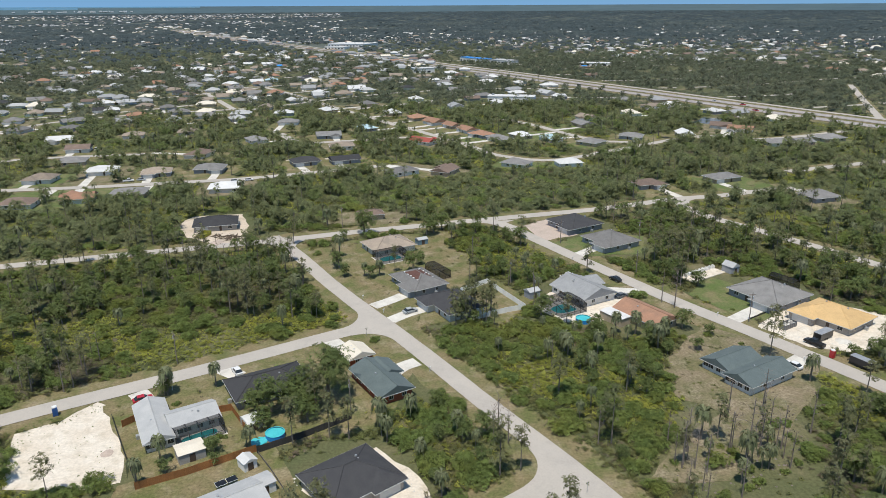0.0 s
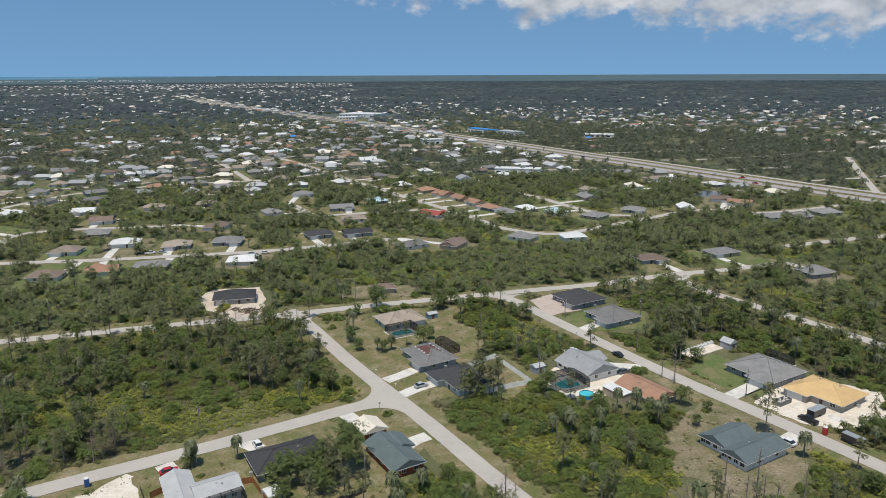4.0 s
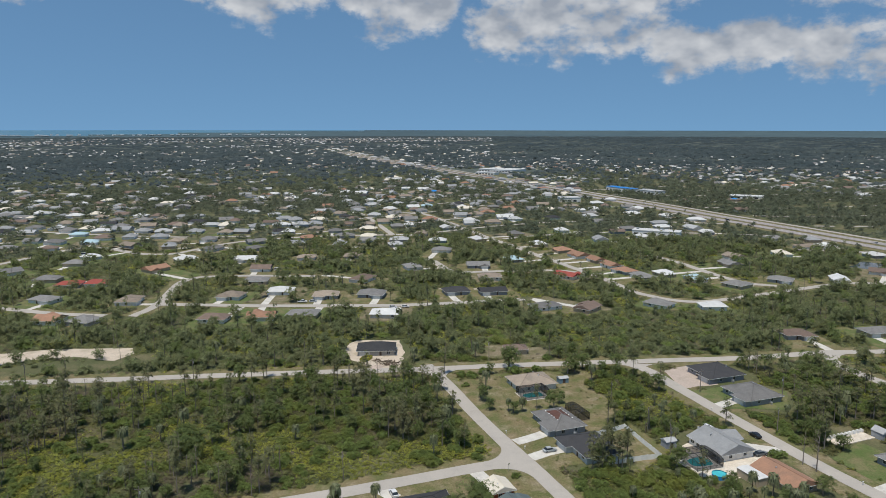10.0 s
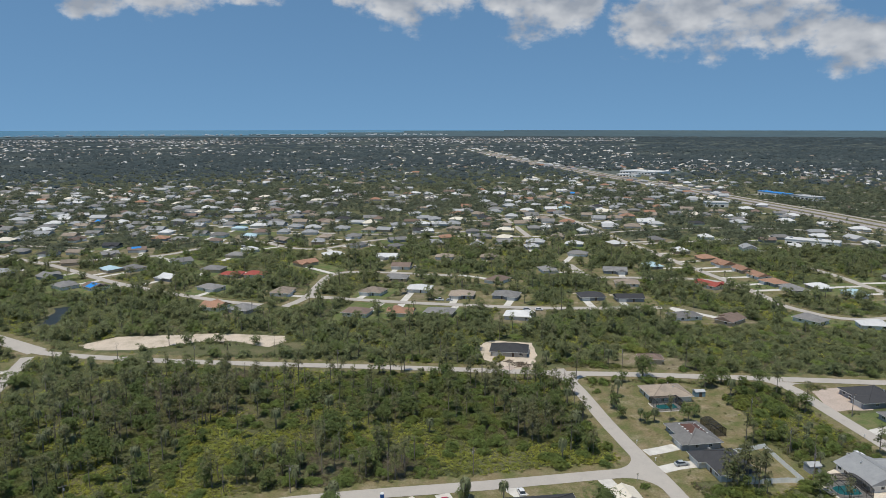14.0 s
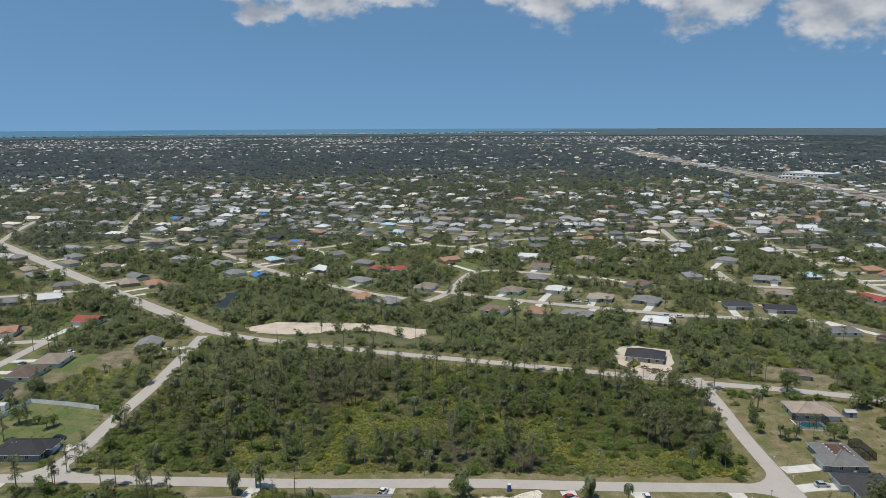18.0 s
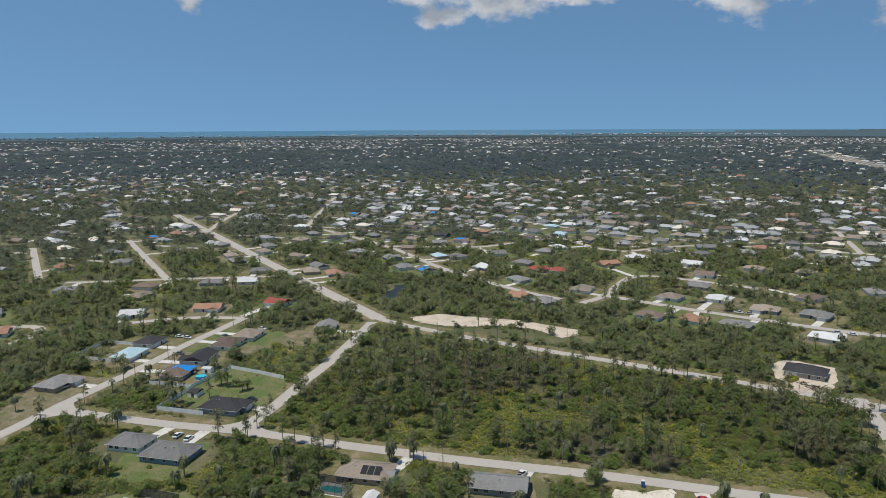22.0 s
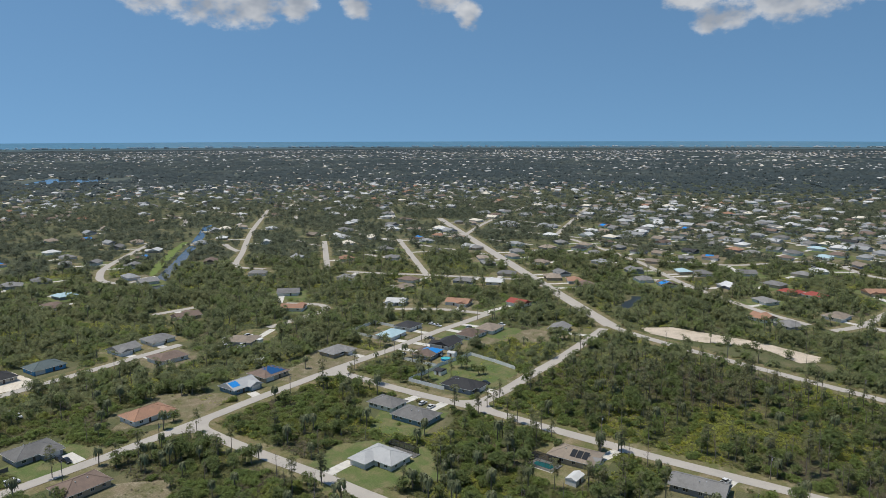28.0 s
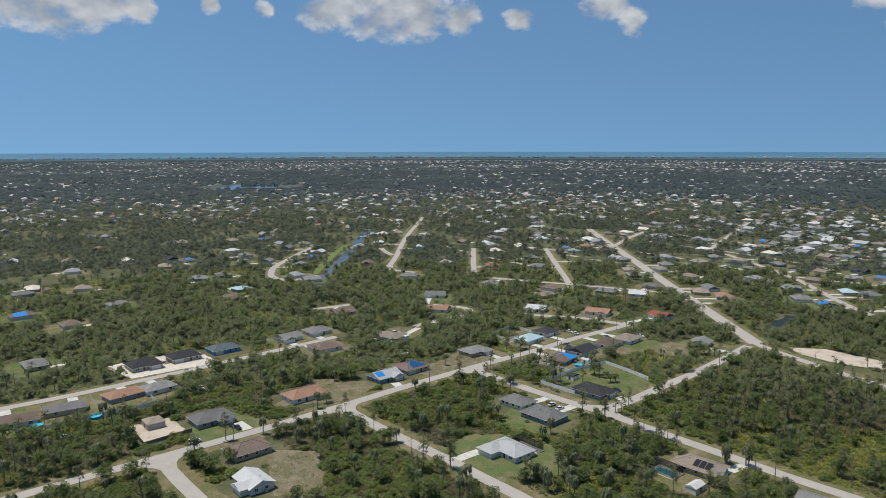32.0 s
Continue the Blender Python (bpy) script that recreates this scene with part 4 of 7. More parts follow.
house(-210.6, 67, 212, 17, 11.8, "g", "blue", "hip", label="blue-walled house with a grey hip roof")
house(-229, 60.5, 212, 13.5, 9.8, "g", "white", "hip", label="white house with a grey hip roof among palms")
house(-236.5, 101, 122, 12, 16.5, "d", "grey", "hip", wing=(2, 6.8, 1.5), label="dark grey house with a black roof inside a white fence")
house(-114, 132, 214, 17.5, 9.5, "g", "grey", "gable", label="long grey gabled house by the street")
SOLAR_HOUSE = house(-150.5, 107, 214, 17, 11, "t", "tan", "hip", label="tan-roofed house with black solar collectors and a pool cage")
house(-279.0, 3.0, 121, 14, 11, "s", "blue", "gable", wing=(4, 6.5, 2.0), tarp=(-4.6, 0.5, 4.5, 9.5, "tarp"), label="pale blue house with blue tarps on its silver roof")
house(-291.5, 19.0, 121, 15, 12.5, "b", "tan", "hip", tarp=(2.0, 0, 10.5, 11.5, "dark_tarp"), label="tan house with a deep blue tarp over its roof")
house(-259, -38, 121, 18, 11.5, "o", "white", "hip", wing=(5.5, 6.5, 2.2), label="white house with a terracotta hip roof")
house(-236, -78.5, 121, 16, 11.5, "g", "grey", "hip", wing=(4, 7, 2.4), label="grey house with a grey hip roof beside green lawn")
house(-199, -60, -59, 15.5, 11, "b", "tan", "hip", label="tan house with a brown hip roof")
house(-170, -55.5, 30, 13, 9, "w", "white", "gable", wing=(2, 6, 3), label="small house with a brilliant white metal roof", garage="none")
house(-349, -85.5, 121, 16, 11.5, "e", "bright_blue", "hip", label="bright blue house with a slate blue-green roof")
house(-324.5, -125, 121, 16, 13, "d", "block", "hip", label="new block house with a black roof", wing=(4, 7, 1.5))
house(-336.5, -106, 121, 16, 12, "d", "block", "hip", label="unfinished block house with a black roof")

LISTED = {
    "b": [(-646, 25), (-499, -95), (-430, -194), (-409, 289), (-340, -26), (-315, 143), (-310, 724), (-249, -161), (-216, 483), (-185, 349), (17, 404), (118, 367), (227, 539)],
    "g": [(-716, 567), (-594, 190), (-577, 322), (-576, -35), (-545, -264), (-535, 389), (-529, 263), (-515, 123), (-490, -178), (-477, 66), (-440, 362), (-380, -30), (-367, -48), (-346, 425), (-336, -184), (-315, 60), (-304, 198), (-283, -110), (-261, -146), (-258, 565), (-252, 337), (-221, 675), (-202, 443), (-140, 365), (-115, 419), (-108, 507), (-98, 582), (-85, 913), (-7, 404), (58, 499), (59, 420), (116, 481), (149, 501), (161, 378), (252, 471), (278, 484)],
    "o": [(-445, 1027), (-426, 59), (-426, 291), (-394, 171), (-293, 470), (-276, -124), (-272, 332), (-161, 357), (3, 598), (16, 575), (29, 556), (39, 536), (48, 516)],
    "w": [(-883, 228), (-738, -22), (-412, 130), (-355, 389), (-174, 417), (-95, 374), (-18, 627), (25, 890), (203, 506)],
    "d": [(-348, 115), (-303, 122), (-64, 434), (-41, 437)],
    "k": [(-420, 399), (-420, 573), (-334, 99), (-173, 911), (-35, 549)],
    "u": [(-713, 529), (-711, 264), (-704, -161), (-644, 604), (-464, -236), (-383, 348), (-290, 105), (-197, 1113), (240, 1046)],
    "t": [(-357, 15), (-814, 391), (-702, 310), (-636, 574), (-477, 417), (-459, 153), (-445, 282), (-322, 159), (-255, 379), (-214, 851), (-199, 400), (-199, 531), (-142, 411), (-47, 480), (138, 586)],
    "r": [(-374, 209), (-304, 419), (6, 493)],
}
MORE = {
    "g": [(-846, 279), (-836, 370), (-781, -59), (-731, -103), (-683, -76), (-651, -43), (-617, 248), (-612, 397), (-587, 607), (-580, 536), (-566, 57), (-537, 650), (-475, 254), (-475, 570), (-467, 445), (-462, 207), (-457, 298), (-406, 408), (-405, 344), (-390, 442), (-366, 480), (-307, 373), (-293, 560), (-272, 599), (-174, 621), (-60, 521), (-42, 684), (70, 735), (128, 555), (191, 338), (237, 471)],
    "b": [(-593, 445), (-563, 497), (-485, 167), (-431, -11), (-133, 461), (56, 712)],
    "d": [(-503, 483)],
    "u": [(-864, -92), (-697, -33), (-465, 473)],
    "w": [(-807, 53), (-770, -121), (-751, 95), (-669, 418), (-515, 566), (-512, 648), (-447, 228), (-371, 506), (-291, 510), (-243, 516), (-115, 714), (-75, 646), (74, 510), (78, 684), (88, 423), (142, 719)],
    "k": [(-533, -90), (-461, 614), (93, 497)],
    "t": [(-907, 89), (-792, 159), (-605, 570), (-555, 271), (-375, 559), (-164, 544), (-133, 669)],
    "r": [(-320, 412)],
    "o": [(-491, 531), (-232, 629), (235, 523)],
}


def street_turn(x, y):
    """The way the blocks lie: they turn slowly from the north-west to the highway."""
    if x < -230 and y < 240:
        return random.choice((120, -60, 30, 210))
    if x > 20 and y < 700:
        return random.choice((-61, 119))
    return random.choice((14, 194, 194, 14, 104))


def listed_houses():
    for code, places in [*LISTED.items(), *MORE.items()]:
        for x, y in places:
            w, d = random.uniform(13, 16.5), random.uniform(9.5, 12)
            turn, reach = street_turn(x, y), None
            gap, px, py, pw = min((math.hypot(x - q[0], y - q[1]), *q) for q in ROAD_POINTS)
            if gap < 48:  # the front looks to the street; a house never stands in it
                turn = math.degrees(math.atan2(py - y, px - x)) + 90
                if gap < 15:
                    x, y = px + (x - px) / gap * 16, py + (y - py) / gap * 16
                    gap = 16
                reach = gap - pw / 2
            far = math.hypot(x - 50, y) > 560
            house(x, y, turn, w, d, code, random.choice(("white", "white", "tan", "grey")), random.choice(("hip", "hip", "gable")),
                  wing=(random.choice((-1, 1)) * w * 0.27, 6.8, random.uniform(1.5, 2.6)) if random.random() < 0.6 else None,
                  detail=0 if far else 1, eave=2.5, pitch=0.36, clear=math.hypot(w, d) * (0.46 if math.hypot(x - 50, y) > 700 else 0.56) if math.hypot(x - 50, y) > 420 else None, group="suburban houses", lawn=True, reach=reach, tarp=(random.uniform(-3, 3), 1, w * 0.55, d * 0.9, "tarp") if code == "u" else None)


listed_houses()


def lot(x, y, rot, w, d, reach, garage_x):
    """The mown lot of a house, with its drive."""
    m = at(x, y, rot)
    half, front, back = w / 2 + random.uniform(4, 8), d / 2 + random.uniform(8, 12), d / 2 + random.uniform(5, 12)
    drive = front + 3.0
    if reach:
        front, drive = max(reach - 2.0, d / 2 + 3), reach + 0.2
    pts = [m @ Vector(q) for q in ((-half, -front, 0), (0, -front - 0.7, 0), (half, -front, 0), (half + 0.8, 0, 0), (half, back, 0), (0, back + 0.9, 0), (-half, back, 0), (-half - 0.6, 0, 0))]
    patch("lawn", random.choice(("dry_grass", "green_grass", "dry_grass", "field", "green_grass")), [(q.x, q.y) for q in pts], random.choice(("mown suburban lawn round a house", "patchy suburban lawn round a house")), 2)
    gx = garage_x
    a, b = m @ Vector((gx, -d / 2 - 0.5, 0)), m @ Vector((gx, -drive, 0))
    driveway([(a.x, a.y), (b.x, b.y)], 4.4)


for spec in LOTS:
    lot(*spec)


def thicket(pts):
    """Ground that is wholly overgrown."""
    blocked_before = blocked.copy()
    blocked[:] = 0
    mark_poly(pts, 3)
    inside = blocked == 3
    blocked[:] = blocked_before
    blocked[inside & (blocked_before != 1)] = 4


thicket([(-10.9, 164.5), (-4.5, 169), (5, 166), (16, 150), (18, 140.7), (12.7, 134.1), (4, 136.0), (0, 147.6)])
thicket([(10, 205.7), (16.4, 211), (43.2, 203.7), (54.4, 196), (74.8, 200.2), (66.4, 184), (58.9, 167.2), (49, 153.6), (41, 147), (25, 174)])
thicket([(14, 300), (25, 306), (36, 288), (46, 262), (50, 248), (38.5, 237.0), (27, 246), (20, 267)])
thicket([(-4, 386), (41, 408), (98, 414), (90, 352), (44, 330), (0, 323)])
thicket([(-56.8, 347.1), (-9.0, 354.3), (-3.2, 331), (-31.4, 330), (-46.8, 314.5)])
thicket([(-287, 129), (-296, 155), (-284, 178), (-268, 172), (-254, 142), (-272, 130)])
thicket([(-276, 66), (-290, 82), (-277, 88), (-262, 82), (-262, 72)])
thicket([(-136, 123), (-132, 132), (-122, 123), (-122, 109), (-130, 103), (-136, 113)])
mark_poly([(49, 139.7), (62.9, 164.0), (89.7, 164), (84, 139.6), (71.2, 120), (56, 122)], 2)

# ---- yards: pools, cages, drives, fences, sheds, vehicles ----
for line in ([(-12.8, 223.6), (-7.7, 227.8), (-3.3, 232.1)], [(-7.2, 212.9), (-2.2, 217.5), (3.0, 220.8)], [(0.8, 187), (-3.1, 184.4), (-5.5, 181.0)], [(-23.9, 201.4), (-21.0, 197.5), (-18.7, 193)],
             [(58.5, 264.8), (66.8, 272.3), (70.5, 275.5)], [(93.0, 207.1), (102.0, 213.5), (107, 217)], [(103.4, 184.6), (97.5, 180.6)], [(-67.2, 174.9), (-62.0, 168.5)], [(-50.0, 185.9), (-44.2, 181.6)],
             [(-174.5, 16.4), (-179.2, 24.2), (-182.5, 30.6)], [(-235.2, 78.4), (-231.5, 69.0)], [(-222.7, 86.2), (-216.5, 75.0)], [(-220.9, 115.1), (-230, 110)], [(-223.1, -61.6), (-232.3, -66.9)],
             [(-261.6, 10.4), (-271.5, 7.5)], [(-150.8, 127.6), (-147.8, 117.7), (-147.5, 113.5)], [(-115.5, 148.6), (-112.0, 139.5)], [(73.5, 231), (63, 233)]):
    driveway(line, 4.6)


def slab(x, y, rot, w, d, material="concrete", label="pale concrete pool deck", z=0.132):
    solid("patio", Shape().box(-w / 2, w / 2, -d / 2, d / 2, 0, z), M[material], at(x, y, rot), label, "patio", kind="structure")
    mark_disc(x, y, max(w, d) / 2 + 1)


def swimming_pool(x, y, rot, w, d, water="pool_water", label="in-ground swimming pool with teal water"):
    top = thing("swimming_pool", at(x, y, rot, 0.132), label, "swimming pool", "pools")
    k = 14
    ring = [(math.cos(2 * math.pi * i / k), math.sin(2 * math.pi * i / k)) for i in range(k)]
    shape = [(w / 2 * math.copysign(abs(c) ** 0.55, c), d / 2 * math.copysign(abs(s) ** 0.55, s) * (0.85 + 0.15 * c)) for c, s in ring]
    rim = Shape()
    for (a, b), (c, e) in zip(shape, shape[1:] + shape[:1]):
        rim.face((a * 1.07, b * 1.09, 0.03), (c * 1.07, e * 1.09, 0.03), (c, e, 0.03), (a, b, 0.03))
        rim.face((a * 1.07, b * 1.09, 0.0), (c * 1.07, e * 1.09, 0.0), (c * 1.07, e * 1.09, 0.03), (a * 1.07, b * 1.09, 0.03))
    part("coping", rim, M["trim"], top, "pale rounded coping")
    w_ = Shape()
    w_.face(*[(a, b, 0.012) for a, b in shape])
    part("water", w_, M[water], top)


def pool_cage(x, y, rot, w, d, h=2.7, label="dark-framed screened pool enclosure", pool=True, deck="concrete"):
    slab(x, y, rot, w + 0.8, d + 0.8, deck)
    top = thing("pool_cage", at(x, y, rot, 0.132), label, "pool enclosure", "pool cages")
    nx, ny = max(2, round(w / 2.4)), max(2, round(d / 2.4))
    r = 0.06
    high = h + 0.7

    def roof_z(v):
        return h + (high - h) * min(1.0, (1 - abs(2 * v - 1)) * 2.2)

    for i in range(nx + 1):
        px = -w / 2 + w * i / nx
        for py in (-d / 2, d / 2):
            part("post", Shape().beam((px, py, 0), (px, py, h), r), M["cage_frame"], top)
        line = Shape()
        for j in range(7):
            line.v += [(px + ox, -d / 2 + d * j / 6, roof_z(j / 6) + oz) for ox, oz in ((-r, -r), (r, -r), (r, r), (-r, r))]
        line.f += [(4 * j + i, 4 * j + (i + 1) % 4, 4 * j + 4 + (i + 1) % 4, 4 * j + 4 + i) for j in range(6) for i in range(4)]
        part("rafter", line, M["cage_frame"], top)
    for j in range(1, ny):
        py = -d / 2 + d * j / ny
        for px in (-w / 2, w / 2):
            part("post", Shape().beam((px, py, 0), (px, py, roof_z(j / ny)), r), M["cage_frame"], top)
        part("purlin", Shape().beam((-w / 2, py, roof_z(j / ny)), (w / 2, py, roof_z(j / ny)), r), M["cage_frame"], top)
    for py in (-d / 2, d / 2):
        for z in (1.0, h):
            part("rail", Shape().beam((-w / 2, py, z), (w / 2, py, z), r), M["cage_frame"], top)
    for py in (-d / 2, d / 2):
        s = Shape()
        s.face((-w / 2, py, 0), (w / 2, py, 0), (w / 2, py, h), (-w / 2, py, h))
        part("screen", s, M["screen"], top)
    for px in (-w / 2, w / 2):
        s = Shape()
        s.face(*[(px, -d / 2 + d * v, z) for v, z in [(0, 0), (1, 0), *((k / 6, roof_z(k / 6)) for k in range(6, -1, -1))]])
        part("screen", s, M["screen"], top)
    s = Shape()
    for j in range(6):
        v0, v1 = j / 6, (j + 1) / 6
        s.face((-w / 2, -d / 2 + d * v0, roof_z(v0)), (w / 2, -d / 2 + d * v0, roof_z(v0)), (w / 2, -d / 2 + d * v1, roof_z(v1)), (-w / 2, -d / 2 + d * v1, roof_z(v1)))
    part("screen", s, M["screen"], top, "dark mesh roof screen")
    if pool:
        swimming_pool(x, y, rot, w * 0.78, d * 0.62)
    mark_disc(x, y, max(w, d) / 2 + 1)


pool_cage(-46.8, 155.4, 32, 10.0, 4.6, label="screened lanai with a narrow teal pool", h=2.5)
pool_cage(-8.7, 267.2, 29, 10.4, 8.6)
pool_cage(45.6, 218.5, 27, 9.4, 10.6)
pool_cage(-151.5, 94.0, 28, 10.0, 7.0)
pool_cage(-182.5, 51.0, 29, 12.0, 3.6, pool=False, label="dark screened porch behind a silver-roofed house")
# The brown deck colour stands in for shade under the screen.
pool_cage(8.2, 249.6, -60, 9.5, 4.6, deck="field", pool=False, label="dark screened enclosure behind a grey house")
pool_cage(121.5, 233.0, -61, 9.0, 3.5, pool=False, label="dark screened porch behind a grey house")


def round_pool(x, y, r, h=1.25, label="round above-ground pool with bright blue water"):
    top = thing("above_ground_pool", at(x, y, 0), label, "swimming pool", "above-ground pools")
    k = 24
    ring = [(math.cos(2 * math.pi * i / k), math.sin(2 * math.pi * i / k)) for i in range(k)]
    wall, rim, water = Shape(), Shape(), Shape()
    for (a, b), (c, d) in zip(ring, ring[1:] + ring[:1]):
        wall.face((a * r, b * r, 0), (c * r, d * r, 0), (c * r, d * r, h), (a * r, b * r, h))
        q = r * 0.93
        rim.face((a * r * 1.03, b * r * 1.03, h), (c * r * 1.03, d * r * 1.03, h), (c * q, d * q, h + 0.02), (a * q, b * q, h + 0.02))
    water.face(*[(a * r * 0.93, b * r * 0.93, h - 0.16) for a, b in ring])
    part("wall", wall, M["tarp"], top)
    part("rim", rim, M["bright_water"], top, "turquoise rim")
    part("water", water, M["bright_water"], top)
    mark_disc(x, y, r + 1.5)


round_pool(-30.2, 154.4, 2.1)
round_pool(49.7, 209.4, 2.2)
round_pool(-279.3, 110.8, 2.6)
round_pool(-250, -130, 2.8)
round_pool(-243.4, -151.5, 2.4)
solid("water_slide_mat", Shape().prism([(2 * math.cos(t * 0.7), 1.6 * math.sin(t * 0.7)) for t in range(9)], 0.03, 0.3), M["bright_water"], at(-33.4, 152.6, 20), "crumpled teal pool cover on the grass", "pool cover")


def fence(pts, height=1.8, material="wood_fence", label="cedar board privacy fence", step=2.4):
    top = tagged(new("fence"), label, "fence", "fences")
    for (ax, ay), (bx, by) in zip(pts, pts[1:]):
        n = max(1, round(math.hypot(bx - ax, by - ay) / step))
        turn = math.degrees(math.atan2(by - ay, bx - ax))
        length = math.hypot(bx - ax, by - ay) / n
        key = "panel_%s_%.2f" % (material, length)
        if key not in SHARED:
            s = Shape()
            boards = 12
            edge = []
            for k in range(boards):
                x0, x1, y0 = length * k / boards, length * (k + 1) / boards, -0.02 if k % 2 else 0.02
                edge += [(x0 + 0.008, y0), (x1 - 0.008, y0)]
            edge += [(qx, qy + 0.03) for qx, qy in reversed(edge)]
            s.prism(edge, 0.05, height)
            SHARED[key] = (s.mesh("panel", M[material]), Shape().box(-0.06, 0.06, -0.06, 0.06, 0, height + 0.12).mesh("post", M[material]))
        for i in range(n):
            q = Vector((ax, ay)).lerp(Vector((bx, by)), i / n)
            set_on(part("panel", SHARED[key][0], None, top), q.x, q.y, 0, turn)
            set_on(part("post", SHARED[key][1], None, top), q.x, q.y, 0, turn)
            mark_disc(q.x, q.y, 1.6)


fence([(-65.0, 159.7), (-62.1, 163.0)])
fence([(-46.5, 164.3), (-42.3, 165.5), (-36.2, 155.4)])
fence([(-54.1, 137.6), (-45.6, 141.7), (-33.1, 149.1)])
fence([(-32.9, 148.5), (-23.7, 153.8), (-14.2, 160.6)], 1.7, "black_fence", "weathered dark board fence")
fence([(-32.5, 148.0), (-29.0, 142.6), (-24.1, 134.2), (-20, 127)], 0.7, "grey_fence", "low weathered grey boundary fence")
fence([(14.4, 232.6), (24.4, 240.8), (29.5, 229), (34.1, 218.9)], 1.8, "white_fence", "white vinyl privacy fence")
fence([(17, 212), (21.4, 213.8), (29.5, 217.5), (34.1, 218.9)], 1.8, "white_fence", "white vinyl privacy fence")
fence([(-281.4, 126.8), (-265.6, 132.5), (-250.2, 137.0)], 1.9, "white_fence", "long white vinyl fence across a lawn")
fence([(-237.4, 91.6), (-246.7, 86.2), (-256.1, 80.8), (-265.5, 96.9), (-269.7, 102.7)], 1.9, "white_fence", "white vinyl fence round a back yard")
fence([(-287.8, 90.4), (-279.0, 96.0), (-270.0, 101.7), (-281.4, 126.8)], 1.9, "white_fence", "white vinyl fence between two yards")
fence([(-332.8, 89.3), (-353.0, 78.2), (-368.3, 99.6), (-346.1, 111.2)], 1.8, "white_fence", "white vinyl fence round a pool yard")
fence([(-237.0, -113.6), (-213.6, -101.7), (-225.0, -84.8)], 1.7, "grey_fence", "weathered grey board fence")
fence([(-278.0, -139.7), (-252.9, -126.4)], 1.6, "white_fence", "pale fence between two yards")
fence([(-240.5, -147.5), (-252.9, -126.4), (-263.5, -105.8), (-284.0, -116.4)], 1.6, "white_fence", "pale back yard fence")
fence([(-55, 140), (-61, 150), (-69, 164)], 1.1, "black_fence", "low dark wire-and-post fence beside the sand lot")
fence([(99, 208), (107, 213), (117, 219)], 0.6, "black_fence", "low black silt fence beside a building site")


def shed(x, y, rot, w, d, h=2.2, roof="w", wall="white", kind="gable", label="small white garden shed", lift=0.4):
    top = thing("shed", at(x, y, rot), label, "shed", "garden sheds")
    walls = Shape().box(-w / 2, w / 2, -d / 2, d / 2, 0, h)
    if kind == "gable":
        for sx in (-1, 1):
            if w >= d:
                walls.face((sx * w / 2, -d / 2, h), (sx * w / 2, d / 2, h), (sx * w / 2, 0, h + d / 2 * lift))
            else:
                walls.face((-w / 2, sx * d / 2, h), (w / 2, sx * d / 2, h), (0, sx * d / 2, h + w / 2 * lift))
    part("wall", walls, WALLS[wall], top)
    if kind == "arch":
        s = Shape()
        k = 8
        for i in range(k):
            a, b = math.pi * i / k, math.pi * (i + 1) / k
            s.face((-w / 2 - 0.1, -d / 2 * 1.05 * math.cos(a), h + 0.8 * math.sin(a)), (-w / 2 - 0.1, -d / 2 * 1.05 * math.cos(b), h + 0.8 * math.sin(b)),
                   (w / 2 + 0.1, -d / 2 * 1.05 * math.cos(b), h + 0.8 * math.sin(b)), (w / 2 + 0.1, -d / 2 * 1.05 * math.cos(a), h + 0.8 * math.sin(a)))
        for sx in (-1, 1):
            s.face(*[(sx * w / 2, -d / 2 * math.cos(math.pi * i / k), h + 0.79 * math.sin(math.pi * i / k)) for i in range(k + 1)])
        part("roof", s, ROOFS[roof], top)
    else:
        part("roof", roof_shape(w, d, h + 0.05, lift, kind, over=0.18, thick=0.08), ROOFS[roof], top)
    part("door", Shape().box(-0.6, 0.6, -d / 2 - 0.04, -d / 2 - 0.003, 0.05, min(1.95, h - 0.1)), M["door"], top)
    mark_disc(x, y, max(w, d) / 2 + 1.5)


shed(-46.6, 148.2, 30, 5.4, 4.4, 2.3, "c", "block", label="grey block shed with a tan roof", lift=0.2)
shed(-33.9, 144.0, 40, 2.8, 3.0, 2.0)
shed(-36.3, 159.0, 36, 3.4, 4.2, 1.7, "w", "block", "arch", label="shed with a white arched roof")
shed(37.6, 228.6, 28, 4.0, 3.2, 2.4, "s", "grey", label="grey shed beside a white fence")
shed(2.9, 283.8, 27, 4.0, 3.0, 2.1, "s", "blue", label="pale grey shed with a metal roof")
shed(109.7, 247.0, 29, 3.6, 4.4, 2.4, "s", "grey", label="grey barn-roofed garden shed", lift=0.7)
shed(-260.1, 99.3, 34, 4.5, 5.2, 2.0, "d", "white", "arch", label="white shed with a dark barn roof")
shed(-284.3, 116.7, 34, 4.6, 3.2, 2.0, "w", "white", "arch", label="white shed with an arched roof")
shed(-136.1, 97.0, 120, 6.5, 4.0, 2.2, "w", "white", label="long white shed with a pale roof")
shed(-143.5, 110.2, 214, 5.5, 5.0, 2.4, "g", "white", label="open carport with a grey roof")
shed(-29.5, 136.5, 36, 4.2, 4.0, 2.3, "s", "white", label="small outbuilding with a silver roof", lift=0.2)
shed(59.2, 209.2, 121, 8.2, 4.4, 2.5, "w", "tan", label="white-roofed patio cover behind a tan house", lift=0.08)
shed(-314.6, 18.6, 121, 4.6, 3.4, 2.4, "w", "white", label="small white outbuilding in a bare yard", lift=0.2)
shed(-354.5, 23.5, 35, 6.0, 3.2, 2.4, "w", "white", label="long white storage container among parked vans", lift=0.05)
shed(-235.1, -102.3, 28, 8.5, 7.5, 2.7, "t", "block", "hip", label="unfinished house frame with a tan roof")


